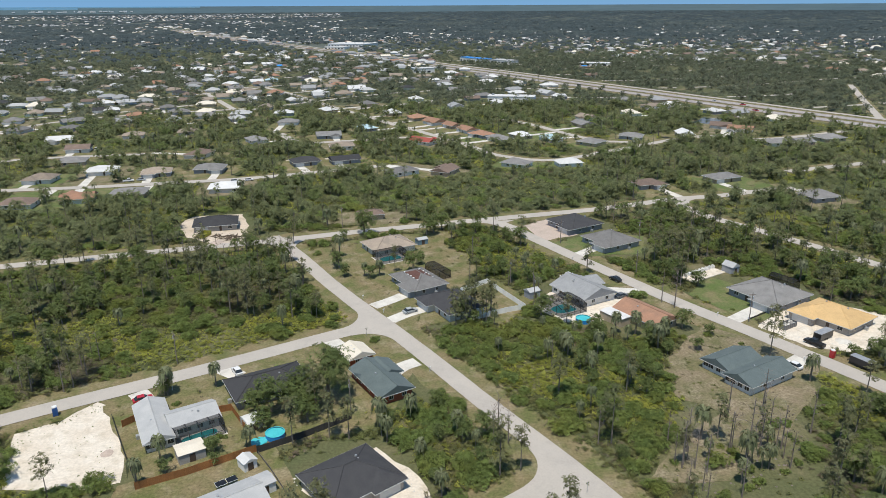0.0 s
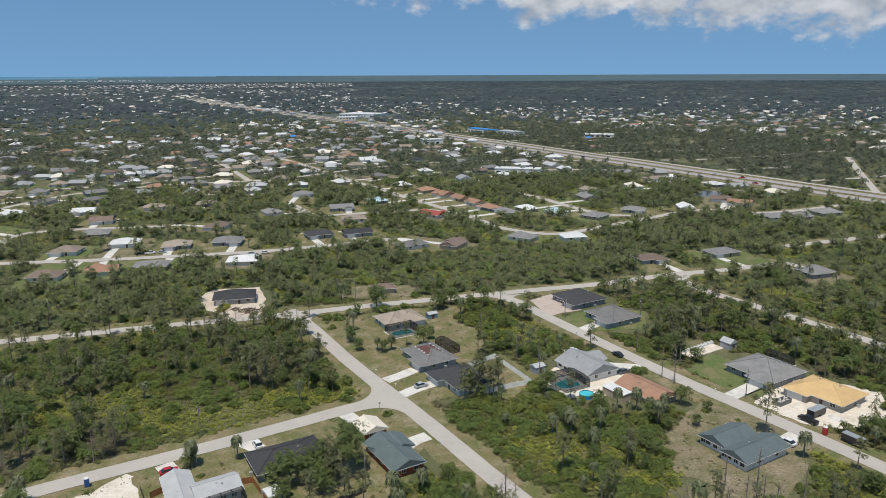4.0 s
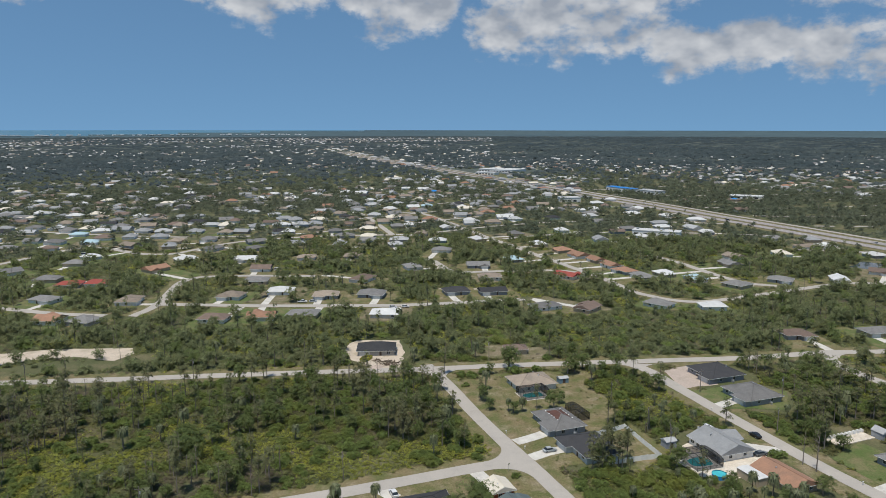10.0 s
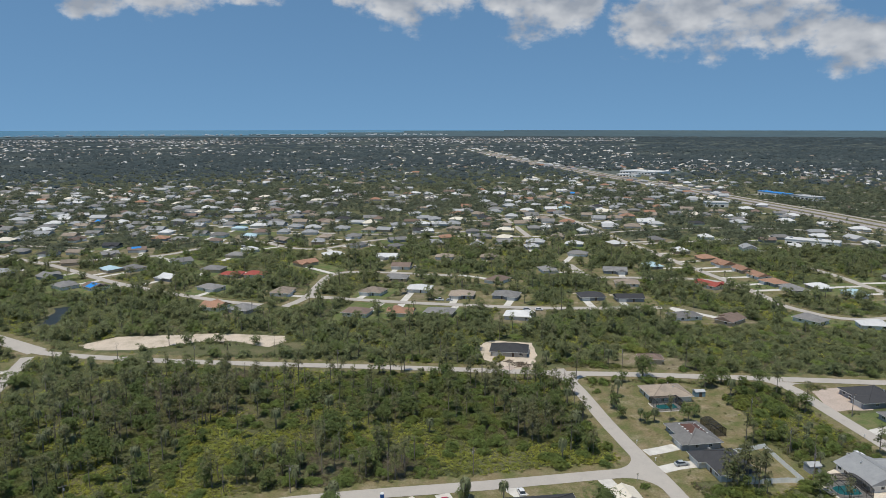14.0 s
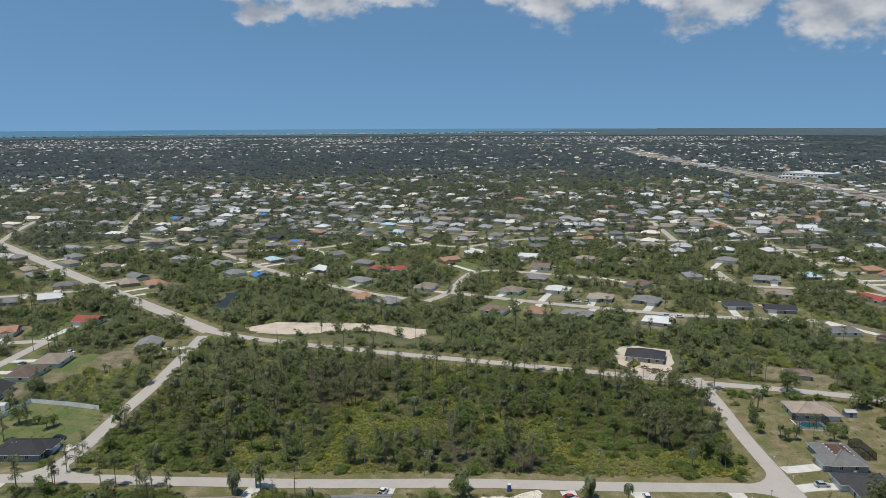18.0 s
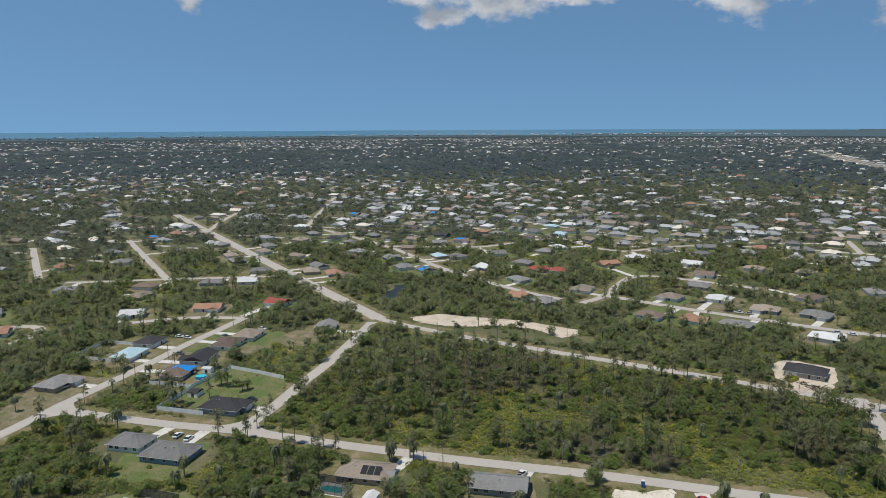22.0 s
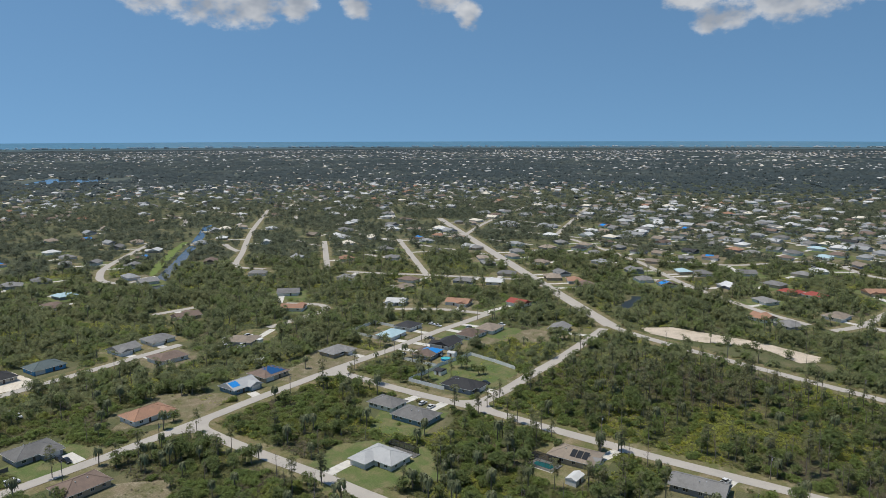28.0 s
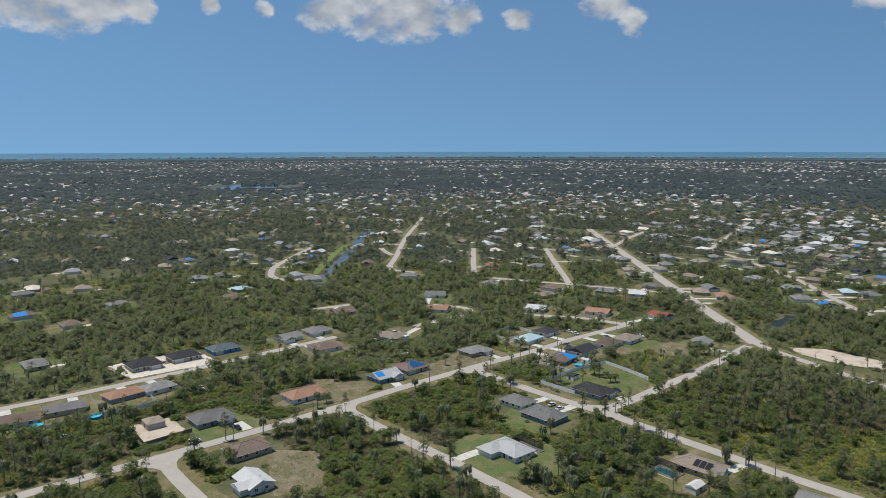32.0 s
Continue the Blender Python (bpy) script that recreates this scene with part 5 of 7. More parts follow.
def car(x, y, rot, paint="white", kind="car"):
    names = {"car": ("car", "parked %s car with dark windows" % paint), "pickup": ("pickup_truck", "parked %s pickup truck with an open bed" % paint), "van": ("van", "parked %s van by the roadside" % paint)}
    top = thing(names[kind][0], at(x, y, rot, 0.15), names[kind][1], "car" if kind == "car" else kind, "parked vehicles")
    prof = {"car": [(-2.3, 0.35), (-2.3, 0.85), (-1.5, 0.95), (1.0, 0.95), (2.2, 0.75), (2.3, 0.35)],
            "pickup": [(-2.8, 0.45), (-2.8, 1.15), (1.3, 1.15), (2.6, 1.0), (2.75, 0.45)],
            "van": [(-2.6, 0.4), (-2.6, 1.1), (1.6, 1.1), (2.4, 0.95), (2.5, 0.4)]}[kind]
    cab = {"car": [(-1.9, 0.93), (-1.2, 1.42), (0.35, 1.45), (1.15, 0.93)], "pickup": [(-0.7, 1.13), (-0.5, 1.8), (0.8, 1.8), (1.5, 1.1)], "van": [(-2.55, 1.08), (-2.4, 1.95), (0.9, 1.95), (1.8, 1.05)]}[kind]

    def extrude(pts, half, top_half):
        s = Shape()
        lo, hi = min(p[1] for p in pts), max(p[1] for p in pts)
        n = len(pts)
        for sy in (-1, 1):
            s.v += [(px, sy * (half + (top_half - half) * (pz - lo) / (hi - lo)), pz) for px, pz in pts]
        s.f += [tuple(reversed(range(n))), tuple(range(n, 2 * n))]
        s.f += [(i, (i + 1) % n, n + (i + 1) % n, n + i) for i in range(n)]
        return s

    part("body", extrude(prof, 0.92, 0.88), CAR_PAINT[paint], top)
    glass = part("glasshouse", extrude(cab, 0.86, 0.68), M["glass"], top, "dark tinted windows")
    zt = max(p[1] for p in cab)
    xs = [p[0] for p in cab if p[1] > zt - 0.08]
    part("roof", Shape().box(min(xs) - 0.05, max(xs) + 0.05, -0.70, 0.70, zt - 0.01, zt + 0.05), CAR_PAINT[paint], top)
    if kind == "pickup":
        # The body is solid here; a near-black plate paints the hollow bed's shade.
        part("bed", Shape().box(-2.65, -0.85, -0.75, 0.75, 1.12, 1.16), M["shade_black"], top, "near-black plate painting the bed's shade")
    for wx in (prof[0][0] + 0.85, prof[-1][0] - 0.85):
        for sy in (-1, 1):
            wheel = part("wheel", Shape().cone((wx, sy * 0.72, 0.33), (wx, sy * 0.93, 0.33), 0.34, 0.34, 12), M["tyre"], top)
            part("rim", Shape().cone((wx, sy * 0.93, 0.33), (wx, sy * 0.945, 0.33), 0.2, 0.18, 8), M["metal"], wheel)
    for sy in (-1, 1):
        part("headlight", Shape().box(prof[-1][0] - 0.12, prof[-1][0] - 0.02, sy * 0.65 - 0.18, sy * 0.65 + 0.18, 0.58, 0.72), M["trim"], top)
    mark_disc(x, y, 3.2)


for row in ((-45.1, 183.2, 120, "white"), (-64.3, 170.6, 30, "red"), (-1.2, 218.5, 30, "silver"), (67.8, 241.0, 118, "black"), (65.9, 226.6, 28, "grey"), (97.0, 179.0, 120, "white"),
            (-224.9, 75.8, 120, "white"), (-219.6, 77.6, 122, "white"), (-237.4, 113.6, 30, "black"), (-349.4, 131.9, 30, "white"), (-344, 134, 30, "white"), (-297.1, 92.7, 120, "silver"),
            (-227.6, -68.8, 30, "black"), (-224.6, -66.0, 30, "black"), (-228.9, -135.4, 120, "white"), (-320, 119, 30, "grey"), (-303, 128, 30, "white")):
    car(*row)
for row in ((109.0, 190.9, 118, "black", "pickup"), (-114.2, 143.4, 100, "white", "pickup"), (-310.9, 62.6, 120, "white", "van"), (52.3, 244.2, 28, "white", "pickup"), (-213, -82, 120, "white", "van"), (-288, 110, 30, "grey", "pickup"),
            (-352, 5, 35, "white", "van"), (-358.5, 9.5, 118, "white", "van"), (-364, 14, 20, "silver", "van"), (-369, 20, 120, "white", "van"), (-357, 18, 30, "white", "pickup"), (-350, 15, 125, "white", "van"), (-366, 7.5, 100, "white", "van"), (-361, 23, 40, "silver", "pickup")):
    car(*row)


def highway_traffic():
    rng = random.Random(9)
    line = smooth_line(HIGHWAY, 25)
    for i in range(24):
        k = rng.randrange(20, len(line) - 2)
        u = (line[k + 1] - line[k]).normalized()
        n = Vector((-u.y, u.x))
        side = rng.choice((-1, 1))
        q = line[k] + n * (side * 10.5 + rng.choice((-3.2, 3.2)))
        car(q.x, q.y, math.degrees(math.atan2(u.y, u.x)) + (0 if side < 0 else 180), rng.choice(("white", "white", "silver", "black", "grey", "red")), rng.choice(("car", "car", "van", "pickup")))


highway_traffic()


def portable_toilet(x, y, rot, paint):
    top = thing("portable_toilet", at(x, y, rot), "%s plastic portable toilet with a white roof" % paint, "portable toilet")
    part("cabin", Shape().box(-0.55, 0.55, -0.55, 0.55, 0.08, 2.1), CAR_PAINT[paint], top)
    part("roof", Shape().prism([(0.6 * math.cos(t * 0.785), 0.6 * math.sin(t * 0.785)) for t in range(8)], 2.1, 2.3), M["trim"], top)
    part("door", Shape().box(-0.4, 0.4, -0.59, -0.553, 0.15, 1.95), CAR_PAINT[paint], top)
    part("base", Shape().box(-0.6, 0.6, -0.6, 0.6, 0.02, 0.08), M["tyre"], top)
    mark_disc(x, y, 2.5)


portable_toilet(-82.4, 165.6, 120, "blue")
portable_toilet(109.9, 183.7, 30, "red")


def trailer(x, y, rot, length=5.5, label="enclosed dark utility trailer with a pale roof"):
    top = thing("trailer", at(x, y, rot, 0.03), label, "trailer")
    part("box", Shape().box(-length / 2, length / 2, -1.1, 1.1, 0.5, 2.4), CAR_PAINT["black"], top)
    part("roof", Shape().box(-length / 2 - 0.04, length / 2 + 0.04, -1.14, 1.14, 2.4, 2.47), M["metal"], top)
    for wx in (-0.5, 0.5):
        for sy in (-1, 1):
            part("wheel", Shape().cone((wx, sy * 0.95, 0.35), (wx, sy * 1.15, 0.35), 0.35, 0.35, 10), M["tyre"], top)
    part("hitch", Shape().beam((length / 2, 0, 0.55), (length / 2 + 1.2, 0, 0.5), 0.06), M["cage_frame"], top)
    part("stand", Shape().beam((length / 2 + 1.0, 0, 0), (length / 2 + 1.0, 0, 0.5), 0.05), M["cage_frame"], top)


trailer(113.4, 194.6, 30, 6.0)
trailer(114.6, 178.4, 118, 5.5)


def dumpster(x, y, rot):
    top = thing("dumpster", at(x, y, rot, 0.03), "open-topped dark green waste skip full of rubble", "dumpster")
    w, d, h = 5.5, 2.3, 1.5
    shell = Shape().box(-w / 2, w / 2, -d / 2, -d / 2 + 0.08, 0.1, h).box(-w / 2, w / 2, d / 2 - 0.08, d / 2, 0.1, h).box(-w / 2, -w / 2 + 0.08, -d / 2 + 0.08, d / 2 - 0.08, 0.1, h).box(w / 2 - 0.08, w / 2, -d / 2 + 0.08, d / 2 - 0.08, 0.1, h).box(-w / 2, w / 2, -d / 2, d / 2, 0, 0.1)
    part("skip", shell, CAR_PAINT["grey"], top)
    for k in range(6):
        px = -w / 2 + 0.4 + k * (w - 0.8) / 5
        for sy in (-1, 1):
            part("rib", Shape().box(px - 0.05, px + 0.05, sy * (d / 2 + 0.04) - 0.04, sy * (d / 2 + 0.04) + 0.04, 0.1, h), CAR_PAINT["grey"], top)
    fill = Shape()
    rng = random.Random(4)
    for k in range(26):
        px, py, s = rng.uniform(-2.3, 2.3), rng.uniform(-0.85, 0.85), rng.uniform(0.15, 0.4)
        fill.box(px - s, px + s, py - s * 0.6, py + s * 0.6, 0.6, 1.1 + rng.uniform(0, 0.4))
    tagged(part("rubble", fill, M["concrete"], top), kind="stuff")


dumpster(107.4, 202.4, 30)


def pile(x, y, r, h, material, label):
    rng = random.Random(int(x * 7 + y))
    s = Shape()
    k = 12
    prev = None
    for level, (q, z) in enumerate(((1.0, -0.02), (0.75, 0.35), (0.42, 0.75), (0.12, 1.0))):
        ring = [(r * q * math.cos(2 * math.pi * i / k) * rng.uniform(0.8, 1.15), r * q * math.sin(2 * math.pi * i / k) * rng.uniform(0.8, 1.15), h * z * rng.uniform(0.85, 1.1) if level else -0.02) for i in range(k)]
        if prev:
            for i in range(k):
                s.face(prev[i], prev[(i + 1) % k], ring[(i + 1) % k], ring[i])
        prev = ring
    s.face(*prev)
    solid("dirt_mound", s, M[material], at(x, y, 0), label, "pile", "spoil heaps")


pile(111.5, 199.5, 3.0, 1.2, "sand", "heap of pale building sand")
pile(118.0, 192.5, 2.4, 0.8, "concrete", "heap of broken pale rubble")
pile(-78, 289.5, 3.2, 1.0, "pink_sand", "heap of graded sand beside a new house")
pile(-64.5, 150, 1.6, 0.5, "pink_sand", "low heap of loose sand")
pile(-18, 128, 1.8, 0.5, "sand", "low heap of loose white sand")


def lumps(points, count, reach, material, label, seed):
    """Clods, weeds and debris strewn over a lot."""
    rng = random.Random(seed)
    s = Shape()
    for _ in range(count):
        px, py = rng.choice(points)
        px, py = px + rng.uniform(-reach, reach), py + rng.uniform(-reach, reach)
        r = rng.uniform(0.08, 0.34)
        ring = [(px + r * math.cos(a * 1.257) * rng.uniform(0.7, 1.3), py + r * math.sin(a * 1.257) * rng.uniform(0.7, 1.3)) for a in range(5)]
        top = (px, py, r * rng.uniform(0.5, 1.1))
        for a, b in zip(ring, ring[1:] + ring[:1]):
            s.face((*a, 0.0), (*b, 0.0), top)
    solid("debris", s, M[material], Matrix(), label, "debris", kind="stuff")


lumps([(-75, 150), (-70, 155), (-80, 152), (-66, 147), (-72, 142)], 90, 7, "scrub", "weeds and clods strewn over bare sand", 1)
lumps([(-84, 161), (-87, 156), (-80, 164), (-76, 168)], 200, 3, "scrub", "line of weeds at the edge of the sand lot", 2)
lumps([(112, 195), (120, 196), (127, 199), (105, 200)], 130, 6, "concrete", "pale building rubble on the sand", 3)
lumps([(-80, 291), (-88, 292), (-74, 297)], 60, 5, "under", "clods on the sand of a new lot", 5)
lumps([(-14, 127), (-2, 132), (-24, 136)], 90, 5, "concrete", "building scraps round a new house", 6)
lumps([(-326, -128), (-338, -108), (-318, -118)], 80, 7, "concrete", "building scraps on white sand", 7)
lumps([(70, 150), (60, 142), (78, 146), (66, 134)], 120, 10, "dead_wood", "fallen branches on the dry ground", 8)

# unfinished slab with block walls
slab(99.0, 244.5, 31, 17.0, 6.0, "sand", "pale unfinished concrete slab", 0.25)
for k in range(9):
    solid("concrete_block_pallet", Shape().box(-0.6, 0.6, -0.5, 0.5, 0, 0.8 + 0.2 * (k % 2)).box(-0.5, 0.3, -0.4, 0.4, 0.8, 1.15), WALLS["white"], at(92.5 + 1.55 * k, 242.8 + 0.95 * k, 31, 0.25), "pallet stack of pale concrete blocks", "blocks", "block stacks")


def yard_rack(x, y, rot):
    top = thing("solar_rack", at(x, y, rot), "pair of framed dark panels on a metal rack", "solar panel")
    for k in (-1, 1):
        p = Shape().box(k * 1.1 - 1.0, k * 1.1 + 1.0, -0.8, 0.8, 1.50, 1.54)
        part("panel", p, M["solar"], top)
        part("frame", Shape().beam((k * 1.1 - 1.02, -0.82, 1.52), (k * 1.1 + 1.02, -0.82, 1.52), 0.04).beam((k * 1.1 - 1.02, 0.82, 1.52), (k * 1.1 + 1.02, 0.82, 1.52), 0.04).beam((k * 1.1 - 1.02, -0.82, 1.52), (k * 1.1 - 1.02, 0.82, 1.52), 0.04), M["trim"], top)
        for py in (-0.75, 0.75):
            part("leg", Shape().beam((k * 1.9, py, 0), (k * 1.9, py, 1.52), 0.04), M["metal"], top)


yard_rack(-36.5, 137.6, 34)


for k in range(3):
    panel = part("solar_collector", Shape().box(-1.0, 1.0, -1.8, 1.8, 0, 0.06), M["solar"], SOLAR_HOUSE, "black solar collector panel")
    panel.matrix_basis = pose(-5.0 + 2.3 * k, 2.9, 3.98, -21.8, 0, 0)
solid("roof_patch", roof_shape(8.4, 5.6, 4.07, 0.40, "hip", over=0.0, thick=0.04), M["underlay"], at(1.5, 240.2, -60), "exposed red-brown underlay on a damaged roof", "roof patch")
for k in range(16):
    a = 2 * math.pi * k / 16
    c, s = math.cos(a), math.sin(a)
    u = 1 / max(abs(c), abs(s))
    spot_ = at(1.5, 240.2, -60) @ Vector((4.3 * c * u, 2.9 * s * u, 3.98))
    solid("sandbag", Shape().box(-0.3, 0.3, -0.18, 0.18, 0, 0.2).box(-0.22, 0.22, -0.12, 0.12, 0.2, 0.26), M["trim"], at(spot_.x, spot_.y, 29 * k, spot_.z), "white sandbag weighting a roof cover", "sandbag", "roof sandbags")


def dumpster(x, y, rot, w=3.2, d=6.2, h=1.5):
    """An open steel waste container with ribbed sides and rubble in it."""
    top = thing("dumpster", at(x, y, rot, 0.13), "yellow-green open steel dumpster on a building site", "dumpster")
    part("floor", Shape().box(-w / 2, w / 2, -d / 2, d / 2, 0.1, 0.2), M["dumpster"], top)
    for sx in (-1, 1):
        side = Shape().box(sx * w / 2 - 0.05, sx * w / 2 + 0.05, -d / 2, d / 2, 0.2, h)
        part("side_panel", side, M["dumpster"], top)
        for k in range(5):
            y_ = -d / 2 + 0.6 + k * (d - 1.2) / 4
            part("rib", Shape().box(sx * (w / 2 + 0.1) - 0.05, sx * (w / 2 + 0.1) + 0.05, y_ - 0.08, y_ + 0.08, 0.15, h - 0.1), M["dumpster"], top)
    for sy in (-1, 1):
        part("end_panel", Shape().box(-w / 2 + 0.051, w / 2 - 0.051, sy * d / 2 - 0.05, sy * d / 2 + 0.05, 0.2, h), M["dumpster"], top)
    rng = random.Random(3)
    heap = Shape()
    for _ in range(26):
        px, py = rng.uniform(-1.2, 1.2), rng.uniform(-2.5, 2.5)
        heap.beam((px, py, 0.25), (px + rng.uniform(-0.6, 0.6), py + rng.uniform(-0.9, 0.9), rng.uniform(0.5, 1.1)), rng.uniform(0.08, 0.22))
    part("rubble", heap, M["twig"], top, "brown building rubble")


dumpster(-85.2, 298.2, -12)


def debris_pile(x, y, radius, count, seed):
    rng = random.Random(seed)
    s = Shape()
    for _ in range(count):
        a, r = rng.uniform(0, 2 * math.pi), radius * math.sqrt(rng.random())
        p = Vector((r * math.cos(a), r * math.sin(a), rng.uniform(0.1, 1.2) * (1 - r / radius) + 0.15))
        q = p + Vector((rng.uniform(-1.6, 1.6), rng.uniform(-1.6, 1.6), rng.uniform(-0.3, 0.5)))
        q.z = max(q.z, 0.15)
        s.beam(p, q, rng.uniform(0.04, 0.13))
    tagged(solid("debris_pile", s, M["twig"], at(x, y), "heap of brown cut branches and debris on sand", "debris"), kind="stuff")


debris_pile(-73.4, 295.3, 4.2, 150, 9)
debris_pile(-331, -114.5, 3.2, 90, 10)
debris_pile(-80, 297.5, 2.0, 40, 11)


def utility_pole(x, y, h=9.5, arm=True, label="weathered wooden utility pole with a crossarm"):
    top = thing("utility_pole", at(x, y, random.uniform(0, 180)), label, "utility pole", "utility poles")
    part("pole", Shape().cone((0, 0, 0), (0, 0, h), 0.16, 0.10, 8), M["dead_wood"], top)
    if arm:
        part("crossarm", Shape().box(-1.1, 1.1, -0.06, 0.06, h - 0.9, h - 0.76), M["dead_wood"], top)
        for k in (-0.95, 0.0, 0.95):
            part("insulator", Shape().cone((k, 0, h - 0.78), (k, 0, h - 0.55), 0.05, 0.03, 6), M["metal"], top)
        part("transformer", Shape().cone((0.28, 0, h - 2.2), (0.28, 0, h - 1.4), 0.2, 0.2, 10), M["metal"], top)


for q in ((21.2, 263.1), (71.2, 158.0), (32.0, 238.9), (87.1, 278.5), (37.2, 222.2), (-14.4, 161.8), (-175.3, 89.5), (-295.2, 87.1), (-255, 50), (-163, 127.5), (-110, 160), (-62, 189), (-318, 112), (-349, 164),
          (98, 206.5), (76, 245), (57, 281), (-150, 262), (-215, 245), (-30, 306), (-262, 24), (-226, -34), (-207, -66)):
    utility_pole(*q)
for q in ((309.7, 680.4), (279.4, 829.9), (236.2, 972.0), (149.6, 1174.0), (20, 1420), (-110, 1640), (365, 590), (-260, 1900)):
    utility_pole(*q, 24, False, "tall slender steel highway power pole")


def street_sign(x, y):
    top = thing("street_sign", at(x, y, 30), "street name sign on a thin post", "street sign", "street signs")
    part("post", Shape().beam((0, 0, 0), (0, 0, 2.6), 0.05), M["metal"], top)
    part("blade", Shape().box(-0.45, 0.45, -0.01, 0.01, 2.3, 2.55), M["leaf"], top, "green name blade")
    part("blade", Shape().box(-0.01, 0.01, -0.45, 0.45, 2.03, 2.28), M["leaf"], top, "green name blade")


street_sign(-13.5, 203.0)
street_sign(-48, 287.5)
street_sign(33, 132.5)


def mailbox(x, y, rot):
    top = thing("mailbox", at(x, y, rot), "small mailbox on a white post", "mailbox", "mailboxes")
    part("post", Shape().box(-0.06, 0.06, -0.06, 0.06, 0, 1.05), M["trim"], top)
    part("box", Shape().box(-0.25, 0.25, -0.12, 0.12, 1.05, 1.2).cone((-0.25, 0, 1.2), (0.25, 0, 1.2), 0.12, 0.12, 8), M["trim"], top)


for q in ((-16.3, 230, 30), (-9.3, 218.8, 30), (4.0, 181.8, 30), (57.8, 262, 30), (90.5, 211, 30), (101.5, 182, 120), (-172.5, 22, 30), (-234, 77, 30), (-221, 84, 30), (-59, 175.5, 30)):
    mailbox(*q)


for k, (x, y, turn, kind) in enumerate(((-362, 6, 40, "van"), (-357, 3, 120, "car"), (-350, 6, 70, "van"), (-366, 22, 10, "pickup"), (-347, 13, 100, "car"), (-284, -92, 30, "van"), (-281, -89, 30, "pickup"),
                                        (-388, 521, 20, "van"), (-368, 500, 60, "car"), (-372, 488, 100, "van"), (-152, 396, 14, "pickup"), (-146, 398, 14, "car"), (-424, 140, 70, "car"), (-420, 128, 30, "car"),
                                        (-333, 150, 120, "car"), (-330, 172, 30, "car"), (-205, 486, 60, "van"), (-95, 392, 14, "car"), (-88, 394, 14, "car"))):
    car(x, y, turn, ("white", "white", "silver")[k % 3] if "silver" in CAR_PAINT else "white", kind)

# ---- large far buildings and water ----
def big_building(x, y, rot, w, d, h, roof, label):
    top = thing("commercial_building", at(x, y, rot), label, "building", "large buildings")
    part("wall", Shape().box(-w / 2, w / 2, -d / 2, d / 2, 0, h), WALLS["white"], top)
    part("roof", Shape().box(-w / 2 - 0.4, w / 2 + 0.4, -d / 2 - 0.4, d / 2 + 0.4, h + 0.004, h + 0.5), ROOFS.get(roof) or M[roof], top)
    for k in range(int(w / 8)):
        px = -w / 2 + 4 + 8 * k
        part("window", Shape().box(px - 2.2, px + 2.2, -d / 2 - 0.06, -d / 2 - 0.003, 0.6, min(3.0, h - 1)), M["glass"], top)
        if k % 3 == 0:
            part("roof_unit", Shape().box(px - 1.2, px + 1.2, -1.5, 1.5, h + 0.5, h + 1.7), M["metal"], top)
    mark_disc(x, y, max(w, d) * 0.55)
    for k in range(-2, 3):
        FAR_CLEAR.append((x + k * w / 5 * math.cos(radians(rot)), y + k * w / 5 * math.sin(radians(rot)), d * 0.8 + 22))


FAR_CLEAR = [(-2196, -280, 122), (-2188, -210, 122), (-2176, -140, 122)]
big_building(-136, 1672, -28, 92, 62, 5.5, "w", "large white flat-roofed store beside the highway")
big_building(98, 1185, -55, 60, 16, 6, "tarp", "long commercial building with a blue roof")
big_building(93, 703, -15, 44, 15, 5, "w", "long low building with a pale flat roof")
big_building(268, 1090, -15, 46, 20, 4, "w", "long low warehouse with a white roof")
big_building(-160, 1560, -30, 50, 18, 5, "w", "low white commercial building near the highway")
big_building(140, 1150, -55, 42, 20, 5, "s", "grey-roofed commercial building near the highway")
big_building(12, 1010, 14, 28, 20, 6, "w", "white hip-roofed hall among houses")


def water(name, line, width, label, material="dark_water"):
    pts = smooth_line(line, 10)
    solid(name, strip(pts, width, 0.06, wobble=1.5), M[material], Matrix(), label, "water", kind="structure")
    for q in pts:
        mark_disc(q.x, q.y, width / 2 + 2)


water("canal", [(-540, -26), (-582, -21), (-643, -8), (-733, 11), (-851, 33), (-960, 52)], 10, "narrow dark canal between wooded banks")
water("lake", [(-2196, -292), (-2188, -210), (-2176, -128)], 250, "small far lake catching the sky")
patch("lawn", "bank_grass", [(-600, -31), (-649, -26), (-740, -8), (-804, 10), (-800, 15), (-735, 2), (-645, -17), (-600, -26)], "bright green grass bank of a canal")
water("pond", [(222, 560), (240, 585)], 16, "small dark roadside pond")
water("pond", [(-337, 270), (-340, 276), (-347, 285), (-352, 295), (-362, 303)], 9, "dark still pond among trees", "murky_water")

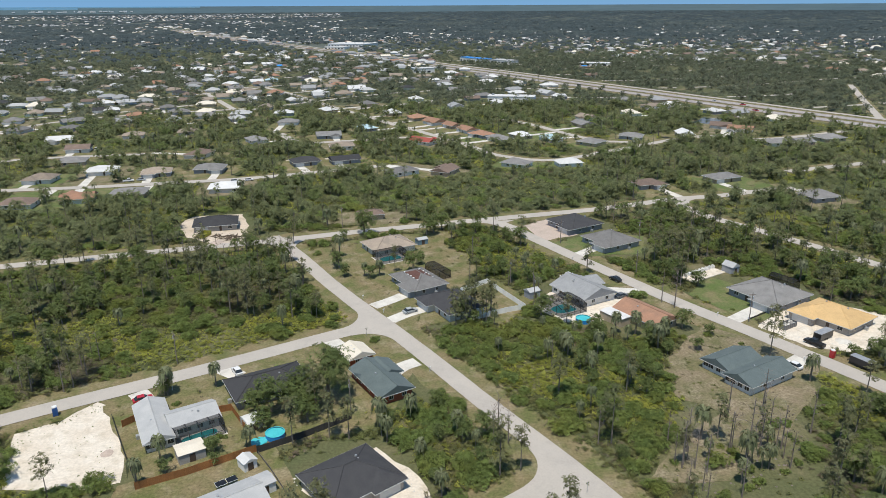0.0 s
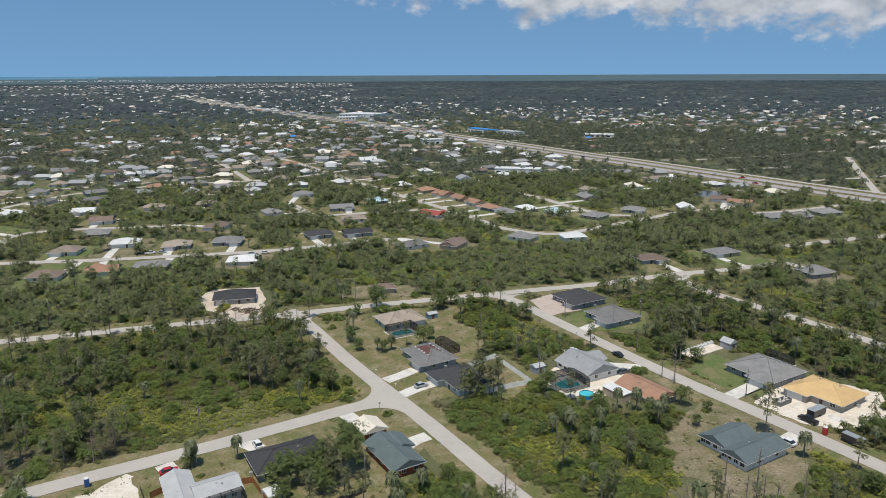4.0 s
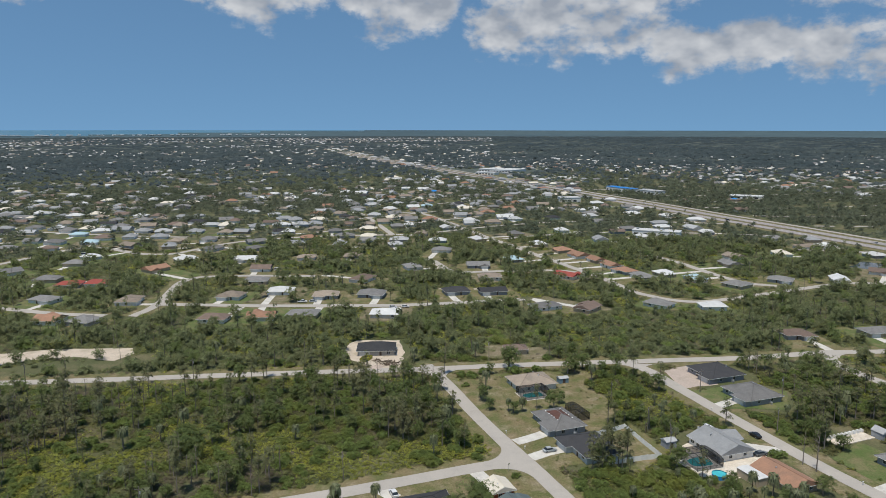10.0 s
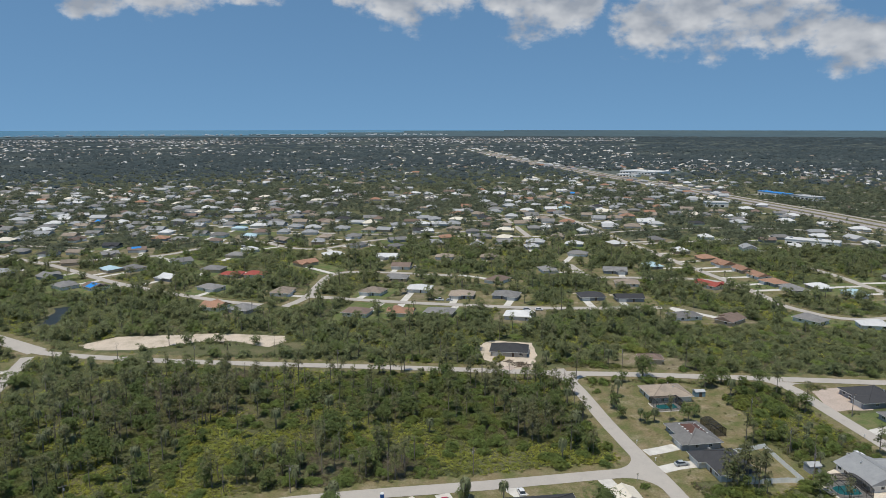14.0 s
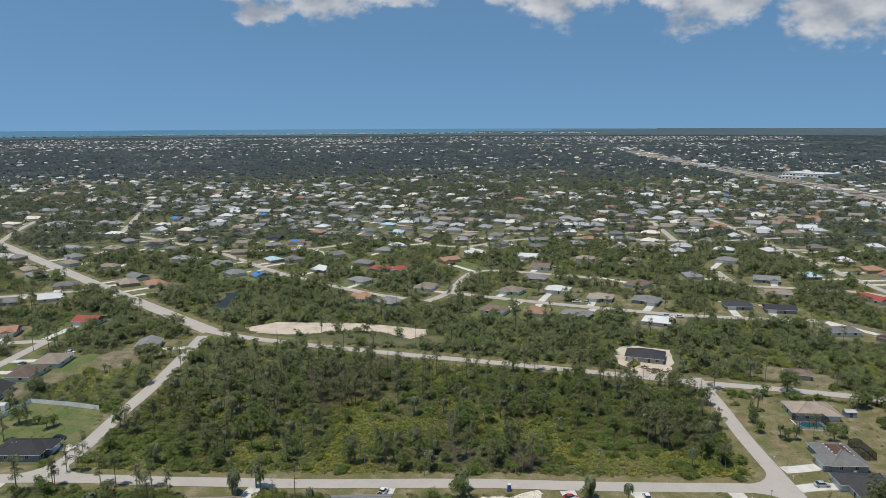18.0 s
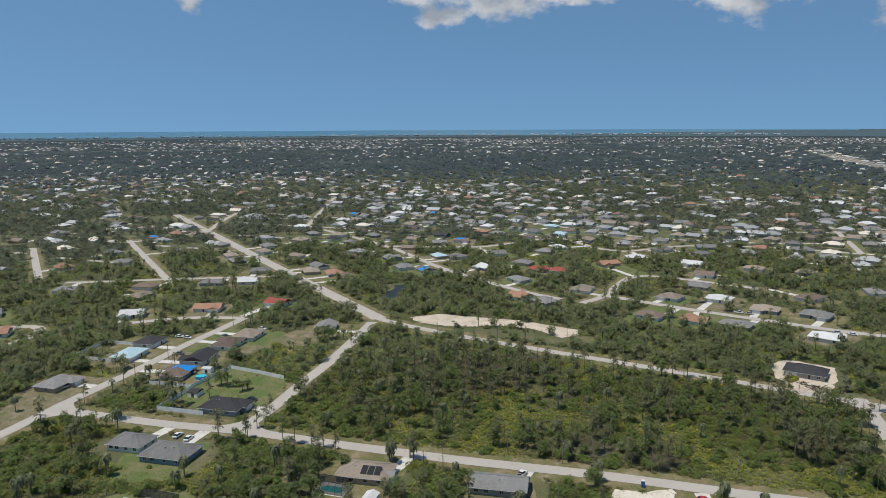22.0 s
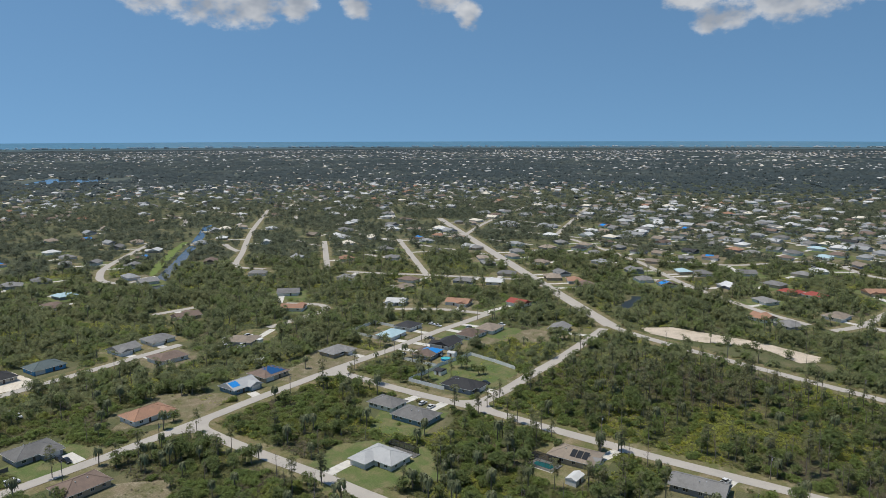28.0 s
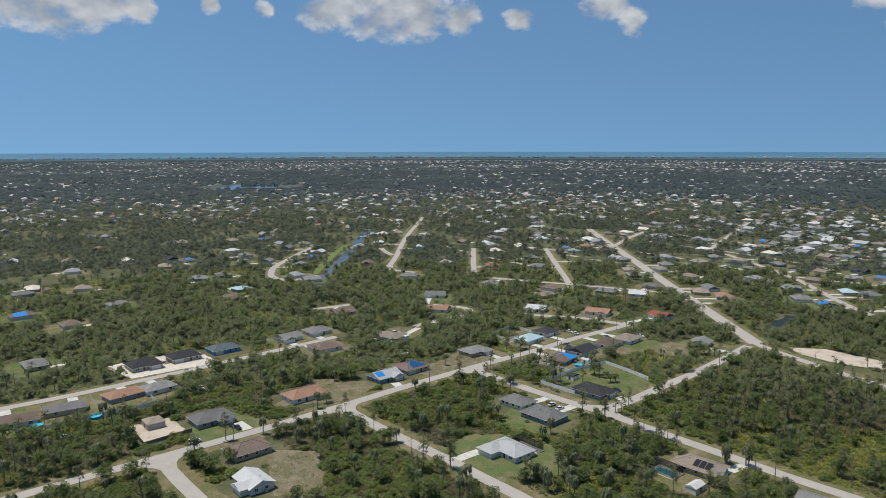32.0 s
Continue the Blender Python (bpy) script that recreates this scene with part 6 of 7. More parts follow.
# yard trees that stand apart
YARD = []
for k, rows in (("palm", [(-59.4, 173.2, 1.0), (-48.7, 176.7, 0.9), (-54.1, 138.6, 0.9), (-34.5, 150.1, 0.8), (97.6, 171.9, 1.0), (61.4, 148.9, 1.1), (66.8, 139.4, 1.1), (71.1, 138.3, 0.8), (15.0, 287.7, 1.0), (-148.9, 129.1, 1.0), (-94.3, 158.3, 1.0), (-59.6, 174.9, 0.9), (-151.5, 118.7, 1.2), (-216.0, 24.0, 1.0), (-292.1, 92.0, 1.1), (-52.0, 146.1, 0.9), (-12, 250, 0.8), (-17, 250, 0.7), (-240, -30, 1.1), (-330, 75, 1.1)]),
                ("oak", [(-20.5, 170.5, 1.85), (-24.8, 168.0, 1.5), (-32.8, 164.5, 1.35), (-28.5, 166.0, 1.2), (-24.5, 163.5, 1.0), (-36, 162.5, 0.9), (-20.3, 296.5, 1.65), (5.1, 294.6, 1.25), (-26.7, 258.3, 0.9), (-15.1, 248.3, 0.7), (-42.0, 149.5, 0.6), (83.2, 199.0, 0.5), (14.5, 277.4, 0.6), (13.9, 212.5, 0.9), (-158.5, 104.5, 0.8), (-200.9, 88.2, 0.8), (-261, 64.8, 1.0), (-184, -72, 1.2), (-190, -78, 1.1), (-192, -66, 0.9), (-250, 116, 0.7), (-28, 289, 0.7), (-24, 250, 0.7)]),
                ("dead", [(81.6, 222.0, 1.1), (80.5, 219, 0.9), (65.6, 144.3, 1.1), (70.6, 146.0, 1.3), (74.9, 150.0, 1.2), (56.8, 144.7, 1.2), (56.4, 139.0, 1.0), (58.0, 137.1, 1.1), (53.4, 146.9, 1.0), (18.3, 153.5, 1.1), (20.0, 149.5, 1.0), (17, 151, 0.9), (79, 158, 1.3), (86, 150, 1.2), (62, 130, 1.0), (-46, 268, 1.0), (-50, 275, 0.9)])):
    YARD += [(k, *row) for row in rows]


YARD += [("oak", -154, 120, 0.60), ("pine", -148, 128, 0.90), ("pine", -206, 95, 0.80), ("pine", -194, 102, 0.90), ("pine", -189, 104, 0.90), ("pine", -178, 112, 0.80), ("palm", -95, 157, 0.90), ("oak", -60, 173, 0.70), ("pine", -216, 109, 0.80), ("pine", -211, 101, 0.80), ("pine", -47, 286, 0.90), ("pine", -122, 271, 0.90), ("oak", -291, 89, 0.70), ("pine", -269, 91, 0.90),
         ("pine", -51, 267, 0.80), ("pine", -45, 266, 0.80), ("pine", -121, 267, 0.90), ("pine", -166, 255, 0.80), ("dead", 81, 220, 1.30), ("pine", 44, 288, 0.80), ("oak", 8, 296, 0.80), ("pine", 17, 214, 1.00), ("pine", 20, 211, 0.95), ("pine", 12, 206, 1.10), ("pine", 23, 216, 0.90), ("pine", 249, 536, 1.00), ("pine", -29, 261, 0.70),
         ("pine", -233, -18, 0.80), ("pine", -209, -9, 0.90), ("palm", -197, 1, 0.90), ("pine", -169, 16, 1.00), ("pine", -170, 18, 0.90), ("pine", -205, 93, 0.80), ("pine", -208, 100, 0.80), ("pine", -169, 108, 0.80), ("palm", -154, 120, 0.90), ("palm", -148, 127, 0.80), ("palm", -200, -80, 1.10), ("pine", -212, -73, 1.00), ("palm", -218, -56, 1.00), ("pine", -567, 230, 0.80)]
YARD += [("oak", -50.0, 142.8, 0.5), ("oak", -40.7, 145.3, 0.42), ("bush", -45.3, 152.7, 0.55), ("bush", -43.8, 153.8, 0.5), ("bush", -42.2, 154.9, 0.55), ("palm", -35.6, 150.8, 0.6), ("bush", -56.1, 168.7, 0.45), ("bush", -65.2, 137.5, 0.9), ("bush", -68.0, 136.1, 1.0),
         ("bush", -71.5, 135.5, 1.0), ("bush", -84.4, 150.0, 0.8), ("bush", -35.1, 185.7, 0.5), ("oak", -33.2, 157.9, 0.8), ("oak", -24.0, 160.0, 0.9), ("palm", -0.8, 159.4, 0.9), ("palm", 9.3, 152.9, 0.85), ("palm", 1.3, 143.5, 0.8), ("palm", 40.4, 232.8, 0.7),
         ("oak", 50.3, 196.4, 0.95), ("palm", 57.0, 201.0, 0.9), ("palm", 62.2, 199.5, 1.0), ("oak", 64.3, 192.1, 0.9), ("palm", 69.5, 196.8, 0.9), ("oak", 76.7, 202.8, 0.85), ("bush", 82.9, 198.3, 0.6), ("bush", 89.4, 192.2, 0.35), ("bush", 90.3, 185.5, 0.45), ("bush", 74.7, 196.4, 0.6),
         ("bush", 107.2, 219.0, 0.3), ("bush", 96.9, 215.1, 0.3), ("bush", -207.7, 58.5, 0.5), ("oak", -209.1, 83.4, 0.6), ("oak", -207.8, 90.5, 0.6), ("bush", -200.2, 66.0, 0.5), ("palm", -295.6, 38.6, 0.9), ("oak", -256.9, 116.7, 0.6), ("bush", -328.0, 104.0, 0.6)]


def cleared_ground():
    """Snapped trunks, cabbage palms and regrowth left standing on the storm-cleared lot."""
    rng = random.Random(77)
    for k, count, low, high in (("dead", 16, 0.7, 1.25), ("bush", 18, 0.35, 0.8), ("palm", 4, 0.6, 0.9), ("pine", 3, 0.7, 0.9)):
        for _ in range(count):
            u, v = rng.random(), rng.random()
            YARD.append((k, round(48 + 33 * u + 4 * v, 1), round(124 + 15 * u + 17 * v, 1), round(rng.uniform(low, high), 2)))


cleared_ground()
YARD += [("pine", 15, 208, 1.0), ("pine", 18, 212, 1.1), ("pine", 21, 209, 0.9), ("pine", 23, 214, 1.0), ("oak", 17, 209, 0.7)]


def shore_buildings():
    """The pale line of houses and towers along the distant shore."""
    rng = random.Random(31)
    s = Shape()
    for _ in range(420):
        azimuth = rng.uniform(20, 122)
        x, y, z, k = spot(azimuth, rng.choice((11350, 11250, 10700)) + rng.uniform(-120, 120))
        w, h = rng.uniform(12, 55) * k, rng.choice((8, 9, 11, 13, 18)) * k
        a = radians(azimuth)
        u = Vector((math.cos(a), math.sin(a), 0)) * w / 2
        v = Vector((-math.sin(a), math.cos(a), 0)) * 12
        c = Vector((x, y, z + 2.0))
        n = len(s.v)
        for lift in (0, h):
            s.v += [tuple(c + p + Vector((0, 0, lift))) for p in (-u - v, u - v, u + v, -u + v)]
        s.f += [tuple(n + i for i in q) for q in ((3, 2, 1, 0), (4, 5, 6, 7), (0, 1, 5, 4), (1, 2, 6, 5), (2, 3, 7, 6), (3, 0, 4, 7))]
    solid("shore_buildings", s, WALLS["white"], Matrix(), "thin pale line of far buildings along the shore", "buildings", kind="stuff")


shore_buildings()

# ---- more of the suburb, street after street, out to the far distance ----


FAR_TAKEN = set()


def beyond_highway(x, y, near=12.0, far=330.0):
    """Whether a spot lies in the belt along the far side of the highway."""
    gap, i = min((math.hypot(x - a, y - b), i) for i, (a, b) in enumerate(HIGHWAY_LINE))
    (a, b), (c, d) = HIGHWAY_LINE[max(i - 1, 0)], HIGHWAY_LINE[min(i + 1, len(HIGHWAY_LINE) - 1)]
    side = (c - a) * (y - b) - (d - b) * (x - a)
    return near < gap < far and side > 0


def far_houses():
    """Houses on a loose grid of lots. The nearer ones are things of their own, those beyond are joined into one mass."""
    rng = random.Random(5)
    codes = "ggggmmmmwwwssscctttbbod"
    taken = np.array([(h[0], h[1]) for h in houses_built])
    near = []
    groups = {}
    for ring, (r0, r1, gap_along, gap_rows, share) in enumerate(((330, 1000, 24, 42, 0.76), (1000, 2000, 26, 46, 0.66), (2000, 3400, 30, 52, 0.56), (3400, 7500, 52, 84, 0.44))):
        n = int(r1 / min(gap_along, gap_rows)) + 2
        turn = radians(14)
        for i in range(-int(r1 / gap_along) - 1, int(r1 / gap_along) + 2):
            for j in range(-int(r1 / gap_rows) - 1, int(r1 / gap_rows) + 2):
                u = (i + rng.uniform(-0.5, 0.5)) * gap_along
                v = (j + rng.uniform(-0.36, 0.36)) * gap_rows + 60 * math.sin(u / 230) + 40 * math.sin(u / 97)
                x, y = HUB[0] + u * math.cos(turn) - v * math.sin(turn), HUB[1] + u * math.sin(turn) + v * math.cos(turn)
                dist = math.hypot(x - HUB[0], y - HUB[1])
                if not r0 <= dist < r1:
                    continue
                azimuth = math.degrees(math.atan2(-(x - HUB[0]), y - HUB[1]))
                if not -42 < azimuth < 124:
                    continue
                if (x > -330 and y < 335) or (dist < 620 and azimuth < 72) or dist < 480:
                    continue
                wild = noise.noise(Vector((x / 210, y / 210, 3.3)))
                dense = 0.6 if (azimuth > 60 and dist < 1300) else (0.5 if dist < 700 else 0.0)
                if azimuth > 72 and 330 < dist < 620:
                    dense = 0.9
                if dist > 1000:
                    wild = 0.5 * wild + 0.8 * noise.noise(Vector((x / 620, y / 420, 7.7)))
                if azimuth > 14 and 1850 < dist < 3000:  # houses thinned, so darker woods imitate a band of cloud shadow
                    dense = 0.6
                if rng.random() > (share + 1.25 * wild) * (1 - dense):
                    continue
                if azimuth < 6 and dist > 2300 and rng.random() < 0.6 + 0.4 * (dist > 2900):
                    continue
                if azimuth < 0 and beyond_highway(x, y) and rng.random() < 0.9:  # the wooded strip along the far side of the highway
                    continue
                if r0 < 1000:
                    cx, cy = int((x - X0) / CELL), int((y - Y0) / CELL)
                    if 0 <= cx < NX and 0 <= cy < NY and blocked[cx, cy] == 1:
                        continue
                    if np.min(np.hypot(taken[:, 0] - x, taken[:, 1] - y)) < 21:
                        continue
                if any(math.hypot(x - q[0], y - q[1]) < q[2] * 0.9 for q in FAR_CLEAR):
                    continue
                # Far rings draw paler roofs, whose colour stands in for roof shine.
                near.append((dist, ring, x, y, azimuth, rng.choice(codes if ring < 2 else "wwwssccttgggm"), rng.random()))
    near.sort()
    lanes = Shape()  # side streets between every second pair of rows
    turn = radians(14)

    def lane_spot(u, j):
        v = (j + 0.5) * 42 + 60 * math.sin(u / 230) + 40 * math.sin(u / 97)
        return Vector((HUB[0] + u * math.cos(turn) - v * math.sin(turn), HUB[1] + u * math.sin(turn) + v * math.cos(turn)))

    for j in range(-10, 32, 2):
        for i in range(-72, 40):
            p, q = lane_spot(i * 20, j), lane_spot(i * 20 + 20, j)
            x, y = p.x - HUB[0], p.y - HUB[1]
            dist, azimuth = math.hypot(x, y), math.degrees(math.atan2(-x, y))
            if not (660 < dist < 1400 and -42 < azimuth < 90) or noise.noise(Vector((p.x / 260, p.y / 260, 6.1))) < -0.08:
                continue
            cx, cy = int((p.x - X0) / CELL), int((p.y - Y0) / CELL)
            if 0 <= cx < NX and 0 <= cy < NY and blocked[cx, cy] == 1:
                continue
            n = Vector((p.y - q.y, q.x - p.x)).normalized() * 3.1
            lanes.face(*[(e.x, e.y, 0.27) for e in (p + n, p - n, q - n, q + n)])
            for k in range(3):
                e = p.lerp(q, k / 3)
                mark_disc(e.x, e.y, 7)
    solid("side_streets", lanes, M["road"], Matrix(), "pale side streets between far rows of houses", "road", kind="structure")
    for k, (dist, ring, x, y, azimuth, code, luck) in enumerate(near):
        w, d = 12 + 6 * (luck * 3 % 1), 8.5 + 4 * (luck * 7 % 1)
        kind = "hip" if luck < 0.7 else "gable"
        rot = 14 + rng.choice((0, 90, 180, 180, 0)) + rng.uniform(-14, 14)
        if k < 60:
            wall = rng.choice(("white", "white", "tan", "grey"))
            house(x, y, rot, w, d, code, wall, kind, wing=(rng.choice((-1, 1)) * w * 0.27, 6.8, 2.0) if luck < 0.5 else None, detail=0, group="suburban houses")
            lot(x, y, rot, w, d, None, -w / 2 + 3.2)
            continue
        r, z, scale = far_place(azimuth, dist)
        a = radians(azimuth)
        s = Shape().box(-w / 2, w / 2, -d / 2, d / 2, 0, 2.4) if ring < 2 else None
        rs = roof_shape(w, d, 2.4, 0.42, kind, over=0.9)
        if s and luck < 0.65:  # a garage wing stands out in front
            side = -1 if luck < 0.3 else 1
            s.box(side * w * 0.27 - 3.4, side * w * 0.27 + 3.4, -d / 2 - 3.0, 0, 0, 2.39)
            roof_shape(6.8, d / 2 + 3.0, 2.41, 0.42, kind, over=0.9, cx=side * w * 0.27, cy=-d / 4 - 1.5, s=rs)
        m = Matrix.Translation((HUB[0] - math.sin(a) * r, HUB[1] + math.cos(a) * r, z)) @ pose(0, 0, 0, 0, 0, rot) @ Matrix.Scale(scale, 4)
        yard = None
        if ring < 3:
            u, v = w / 2 + 4, d / 2 + 8
            yard = Shape()
            yard.face((-u, -v, 0.25), (u, -v, 0.25), (u + 1, v - 3, 0.25), (-u - 1, v - 2, 0.25))
        drive = None
        if ring < 3:
            drive = Shape()
            drive.face((-w / 2 + 0.8, -d / 2 - 11, 0.3), (-w / 2 + 5.6, -d / 2 - 11, 0.3), (-w / 2 + 5.6, -d / 2 - 0.3, 0.3), (-w / 2 + 0.8, -d / 2 - 0.3, 0.3))
        for shape, key in ((s, "wall"), (rs, "roof_" + code), (drive, "lawn_concrete"), (yard, "lawn_" + ("dry_grass", "green_grass", "field")[k % 3])):
            if shape is None:
                continue
            g = groups.setdefault(key, Shape())
            o = len(g.v)
            g.v += [tuple(m @ Vector(q)) for q in shape.v]
            g.f += [tuple(o + i for i in f) for f in shape.f]
        if dist < 1250:
            mark_disc(x, y, 14.0, 2)
            mark_disc(x, y, 8.5)
        FAR_TAKEN.add((int(x // 20), int(y // 20)))
    top = tagged(new("distant_houses"), "hundreds of small distant house roofs among trees", "houses", kind="stuff")
    for key, g in groups.items():
        tagged(part(key.split("_")[0], g, WALLS["white"] if key == "wall" else (M[key[5:]] if key.startswith("lawn") else ROOFS[key[-1]]), top), kind="stuff")


far_houses()

# ---- plants ----


def leaf_cloud(rng, lobes, count, size, lift=0.35, low=-0.12, lean=0.0):
    """Small leaf sprays on the outer part of several lobes; each is one triangle that faces outwards and up, tipped
    towards -y by lean.
    """
    which = rng.integers(0, len(lobes), count)
    L = np.array(lobes)[which]
    n = rng.normal(size=(count, 3))
    n /= np.linalg.norm(n, axis=1)[:, None]
    n[:, 2] = np.where(n[:, 2] < low, -n[:, 2], n[:, 2])
    c = L[:, :3] + n * L[:, 3:6] * rng.uniform(0.74, 1.02, count)[:, None]
    face = n + rng.normal(size=(count, 3)) * 0.42 + np.array((0, -lean, lift))
    face /= np.linalg.norm(face, axis=1)[:, None]
    side = np.cross(face, rng.normal(size=(count, 3)))
    side /= np.linalg.norm(side, axis=1)[:, None]
    up = np.cross(face, side)
    s = size * rng.uniform(0.6, 1.35, count)[:, None]
    tri = np.stack([c + side * s, c - side * s * 0.5 + up * s * 0.85, c - side * s * 0.5 - up * s * 0.85], 1)
    return tri.reshape(-1, 3)


def frond_cloud(rng, height, count, length, droop):
    """Drooping fronds, each a bent blade of a few triangles, round the top of a palm."""
    out = []
    for i in range(count):
        a = 2 * math.pi * (i + rng.uniform(0, 0.8)) / count * 2.4
        rise = rng.uniform(-0.5, 0.9)
        d = np.array((math.cos(a), math.sin(a), 0))
        n = np.array((-math.sin(a), math.cos(a), 0))
        top = np.array((0, 0, height))
        mid = top + d * length * 0.55 + np.array((0, 0, rise * length * 0.45))
        tip = mid + d * length * 0.40 + np.array((0, 0, (rise - 1.3) * length * droop))
        wd = length * (0.12 if count > 20 else 0.18)
        out += [top, mid + n * wd, mid - n * wd, mid + n * wd, tip, mid - n * wd]
        out += [mid + n * wd * 1.0, mid + n * wd * 1.9 + (tip - mid) * 0.5 - np.array((0, 0, wd)), mid + (tip - mid) * 0.4]
        out += [mid - n * wd * 1.0, mid + (tip - mid) * 0.4, mid - n * wd * 1.9 + (tip - mid) * 0.5 - np.array((0, 0, wd))]
    return np.array(out)


def trunk_cloud(x0, height, r0, r1, lean=(0, 0), sides=5):
    s = Shape().cone((0, 0, -0.1), (lean[0], lean[1], height), r0, r1, sides)
    tris = []
    for f in s.f:
        for i in range(1, len(f) - 1):
            tris += [s.v[f[0]], s.v[f[i]], s.v[f[i + 1]]]
    return np.array(tris, dtype=float)


def soup(name, tris, material, soft=0.0):
    """A mesh of loose triangles; soft bends their normals upwards, as a mass of small leaves takes the light."""
    me = bpy.data.meshes.new(name)
    n = len(tris)
    me.vertices.add(n)
    me.vertices.foreach_set("co", np.ascontiguousarray(tris, dtype=np.float32).ravel())
    me.loops.add(n)
    me.loops.foreach_set("vertex_index", np.arange(n, dtype=np.int32))
    me.polygons.add(n // 3)
    me.polygons.foreach_set("loop_start", np.arange(0, n, 3, dtype=np.int32))
    me.update()
    me.validate()
    if soft and len(me.loops) == n:
        t = np.asarray(tris, dtype=np.float64).reshape(-1, 3, 3)
        g = np.cross(t[:, 1] - t[:, 0], t[:, 2] - t[:, 0])
        g /= np.linalg.norm(g, axis=1)[:, None] + 1e-12
        g = g * (1 - soft) + np.array((0, 0, soft))
        g /= np.linalg.norm(g, axis=1)[:, None] + 1e-12
        bent = me.attributes.new("custom_normal", "FLOAT_VECTOR", "CORNER")
        bent.data.foreach_set("vector", np.repeat(g, 3, axis=0).astype(np.float32).ravel())
    me.materials.append(material)
    return me


def make_oak(rng, lod=0):
    h, r = 7.5, 3.4
    lobes = [(rng.uniform(-1, 1) * r * 0.55, rng.uniform(-1, 1) * r * 0.55, rng.uniform((2.2, 1.0, 0.8)[lod], h - 1.9), rng.uniform(1.4, 2.3), rng.uniform(1.4, 2.3), rng.uniform(1.3, 2.0)) for _ in range(9)]
    wood = [trunk_cloud(0, 3.5, 0.28, 0.18)]
    for lo in lobes[:4]:
        t = trunk_cloud(0, 1.0, 0.13, 0.05, sides=3)
        a, b = np.array((0, 0, 2.6)), np.array(lo[:3])
        wood.append(a + t[:, :2] @ np.eye(2, 3) + t[:, 2:] * (b - a))
    return leaf_cloud(rng, lobes, (340, 100, 36)[lod], (0.62, 1.1, 1.5)[lod], (0.7, 0.9, 1.2)[lod], -0.45, (0.0, 0.6, 0.9)[lod]), np.concatenate(wood if lod == 0 else wood[:1])


def make_pine(rng, lod=0):
    h = 12.0
    lobes = []
    low = rng.uniform(3.0, 6.5)
    for i in range(18):
        z = low + (h - low) * (i + rng.uniform(0, 1)) / 18
        r = 2.4 * math.sqrt(max(1 - (z - low) / (h + 1.5 - low), 0.05)) * rng.uniform(0.25, 1.0)
        a = rng.uniform(0, 6.28)
        lobes.append((math.cos(a) * r, math.sin(a) * r, z, 1.05, 1.05, 0.8))
    wood = [trunk_cloud(0, h - 0.4, 0.20, 0.05, sides=4)]
    for lo in lobes[::3]:
        t = trunk_cloud(0, 1.0, 0.06, 0.03, sides=3)
        a, b = np.array((0, 0, lo[2] - 0.5)), np.array(lo[:3])
        wood.append(a + t[:, :2] @ np.eye(2, 3) + t[:, 2:] * (b - a))
    return leaf_cloud(rng, lobes, (225, 62, 26)[lod], (0.54, 0.85, 1.1)[lod], (0.6, 0.8, 1.2)[lod], -0.12, (0.0, 0.6, 0.9)[lod]), np.concatenate(wood if lod == 0 else wood[:1])


def make_palm(rng, lod=0):
    h = 6.5
    return frond_cloud(rng, h, (34, 12, 6)[lod], 2.1, 0.9), trunk_cloud(0, h, 0.22, 0.17, (0.3 * rng.uniform(-1, 1), 0.3 * rng.uniform(-1, 1)), 6 if lod == 0 else 4)


def make_bush(rng, lod=0):
    lobes = [(rng.uniform(-1, 1) * 1.5, rng.uniform(-1, 1) * 1.5, rng.uniform(0.3, 1.2), rng.uniform(1.0, 1.7), rng.uniform(1.0, 1.7), rng.uniform(0.7, 1.2)) for _ in range(6)]
    return leaf_cloud(rng, lobes, (215, 54, 20)[lod], (0.60, 1.05, 1.5)[lod], (0.9, 1.0, 1.2)[lod], -0.12, (0.0, 0.6, 0.9)[lod]), trunk_cloud(0, 1.0, 0.1, 0.05, sides=3)


def make_dead(rng, lod=0):
    h = 9.0
    wood = [trunk_cloud(0, h, 0.17, 0.04)]
    for _ in range((14, 6, 3)[lod]):
        z = rng.uniform(3.0, h * 0.95)
        a = rng.uniform(0, 6.28)
        r = rng.uniform(0.8, 2.2)
        t = trunk_cloud(0, 1.0, 0.055, 0.015, sides=3)
        p, q = np.array((0, 0, z)), np.array((math.cos(a) * r, math.sin(a) * r, z + rng.uniform(0.2, 1.6)))
        wood.append(p + t[:, :2] @ np.eye(2, 3) + t[:, 2:] * (q - p))
    lobes = [(rng.uniform(-1, 1), rng.uniform(-1, 1), rng.uniform(5, h), 1.2, 1.2, 1.0) for _ in range(4)]
    return leaf_cloud(rng, lobes, (26, 10, 5)[lod], (0.16, 0.3, 0.5)[lod]), np.concatenate(wood)


KINDS = {  # maker, crown material, trunk material, label
    "oak": (make_oak, "leaf", "bark", "leafy dark green broad-crowned tree"),
    "pine": (make_pine, "pine", "bark", "thin slash pine with a sparse storm-stripped crown"),
    "palm": (make_palm, "palm", "bark", "cabbage palm with a shaggy head of fronds"),
    "bush": (make_bush, "scrub", "bark", "dense rounded yellow-green scrub bush"),
    "dead": (make_dead, "twig", "dead_wood", "bare dead tree with broken branches"),
}
VARIANTS = 5
VINES = [(-69, 201, 12), (-58, 198, 14), (-78, 200, 10), (-30, 206, 12), (-145, 177, 18), (-134, 188, 14), (-166, 148, 14), (-141, 150, 14), (-110, 207, 16), (-92, 208, 16), (-48, 208, 12), (-164, 250, 16), (-130, 215, 14), (38, 266, 22), (-275, 152, 26), (30, 180, 14)]
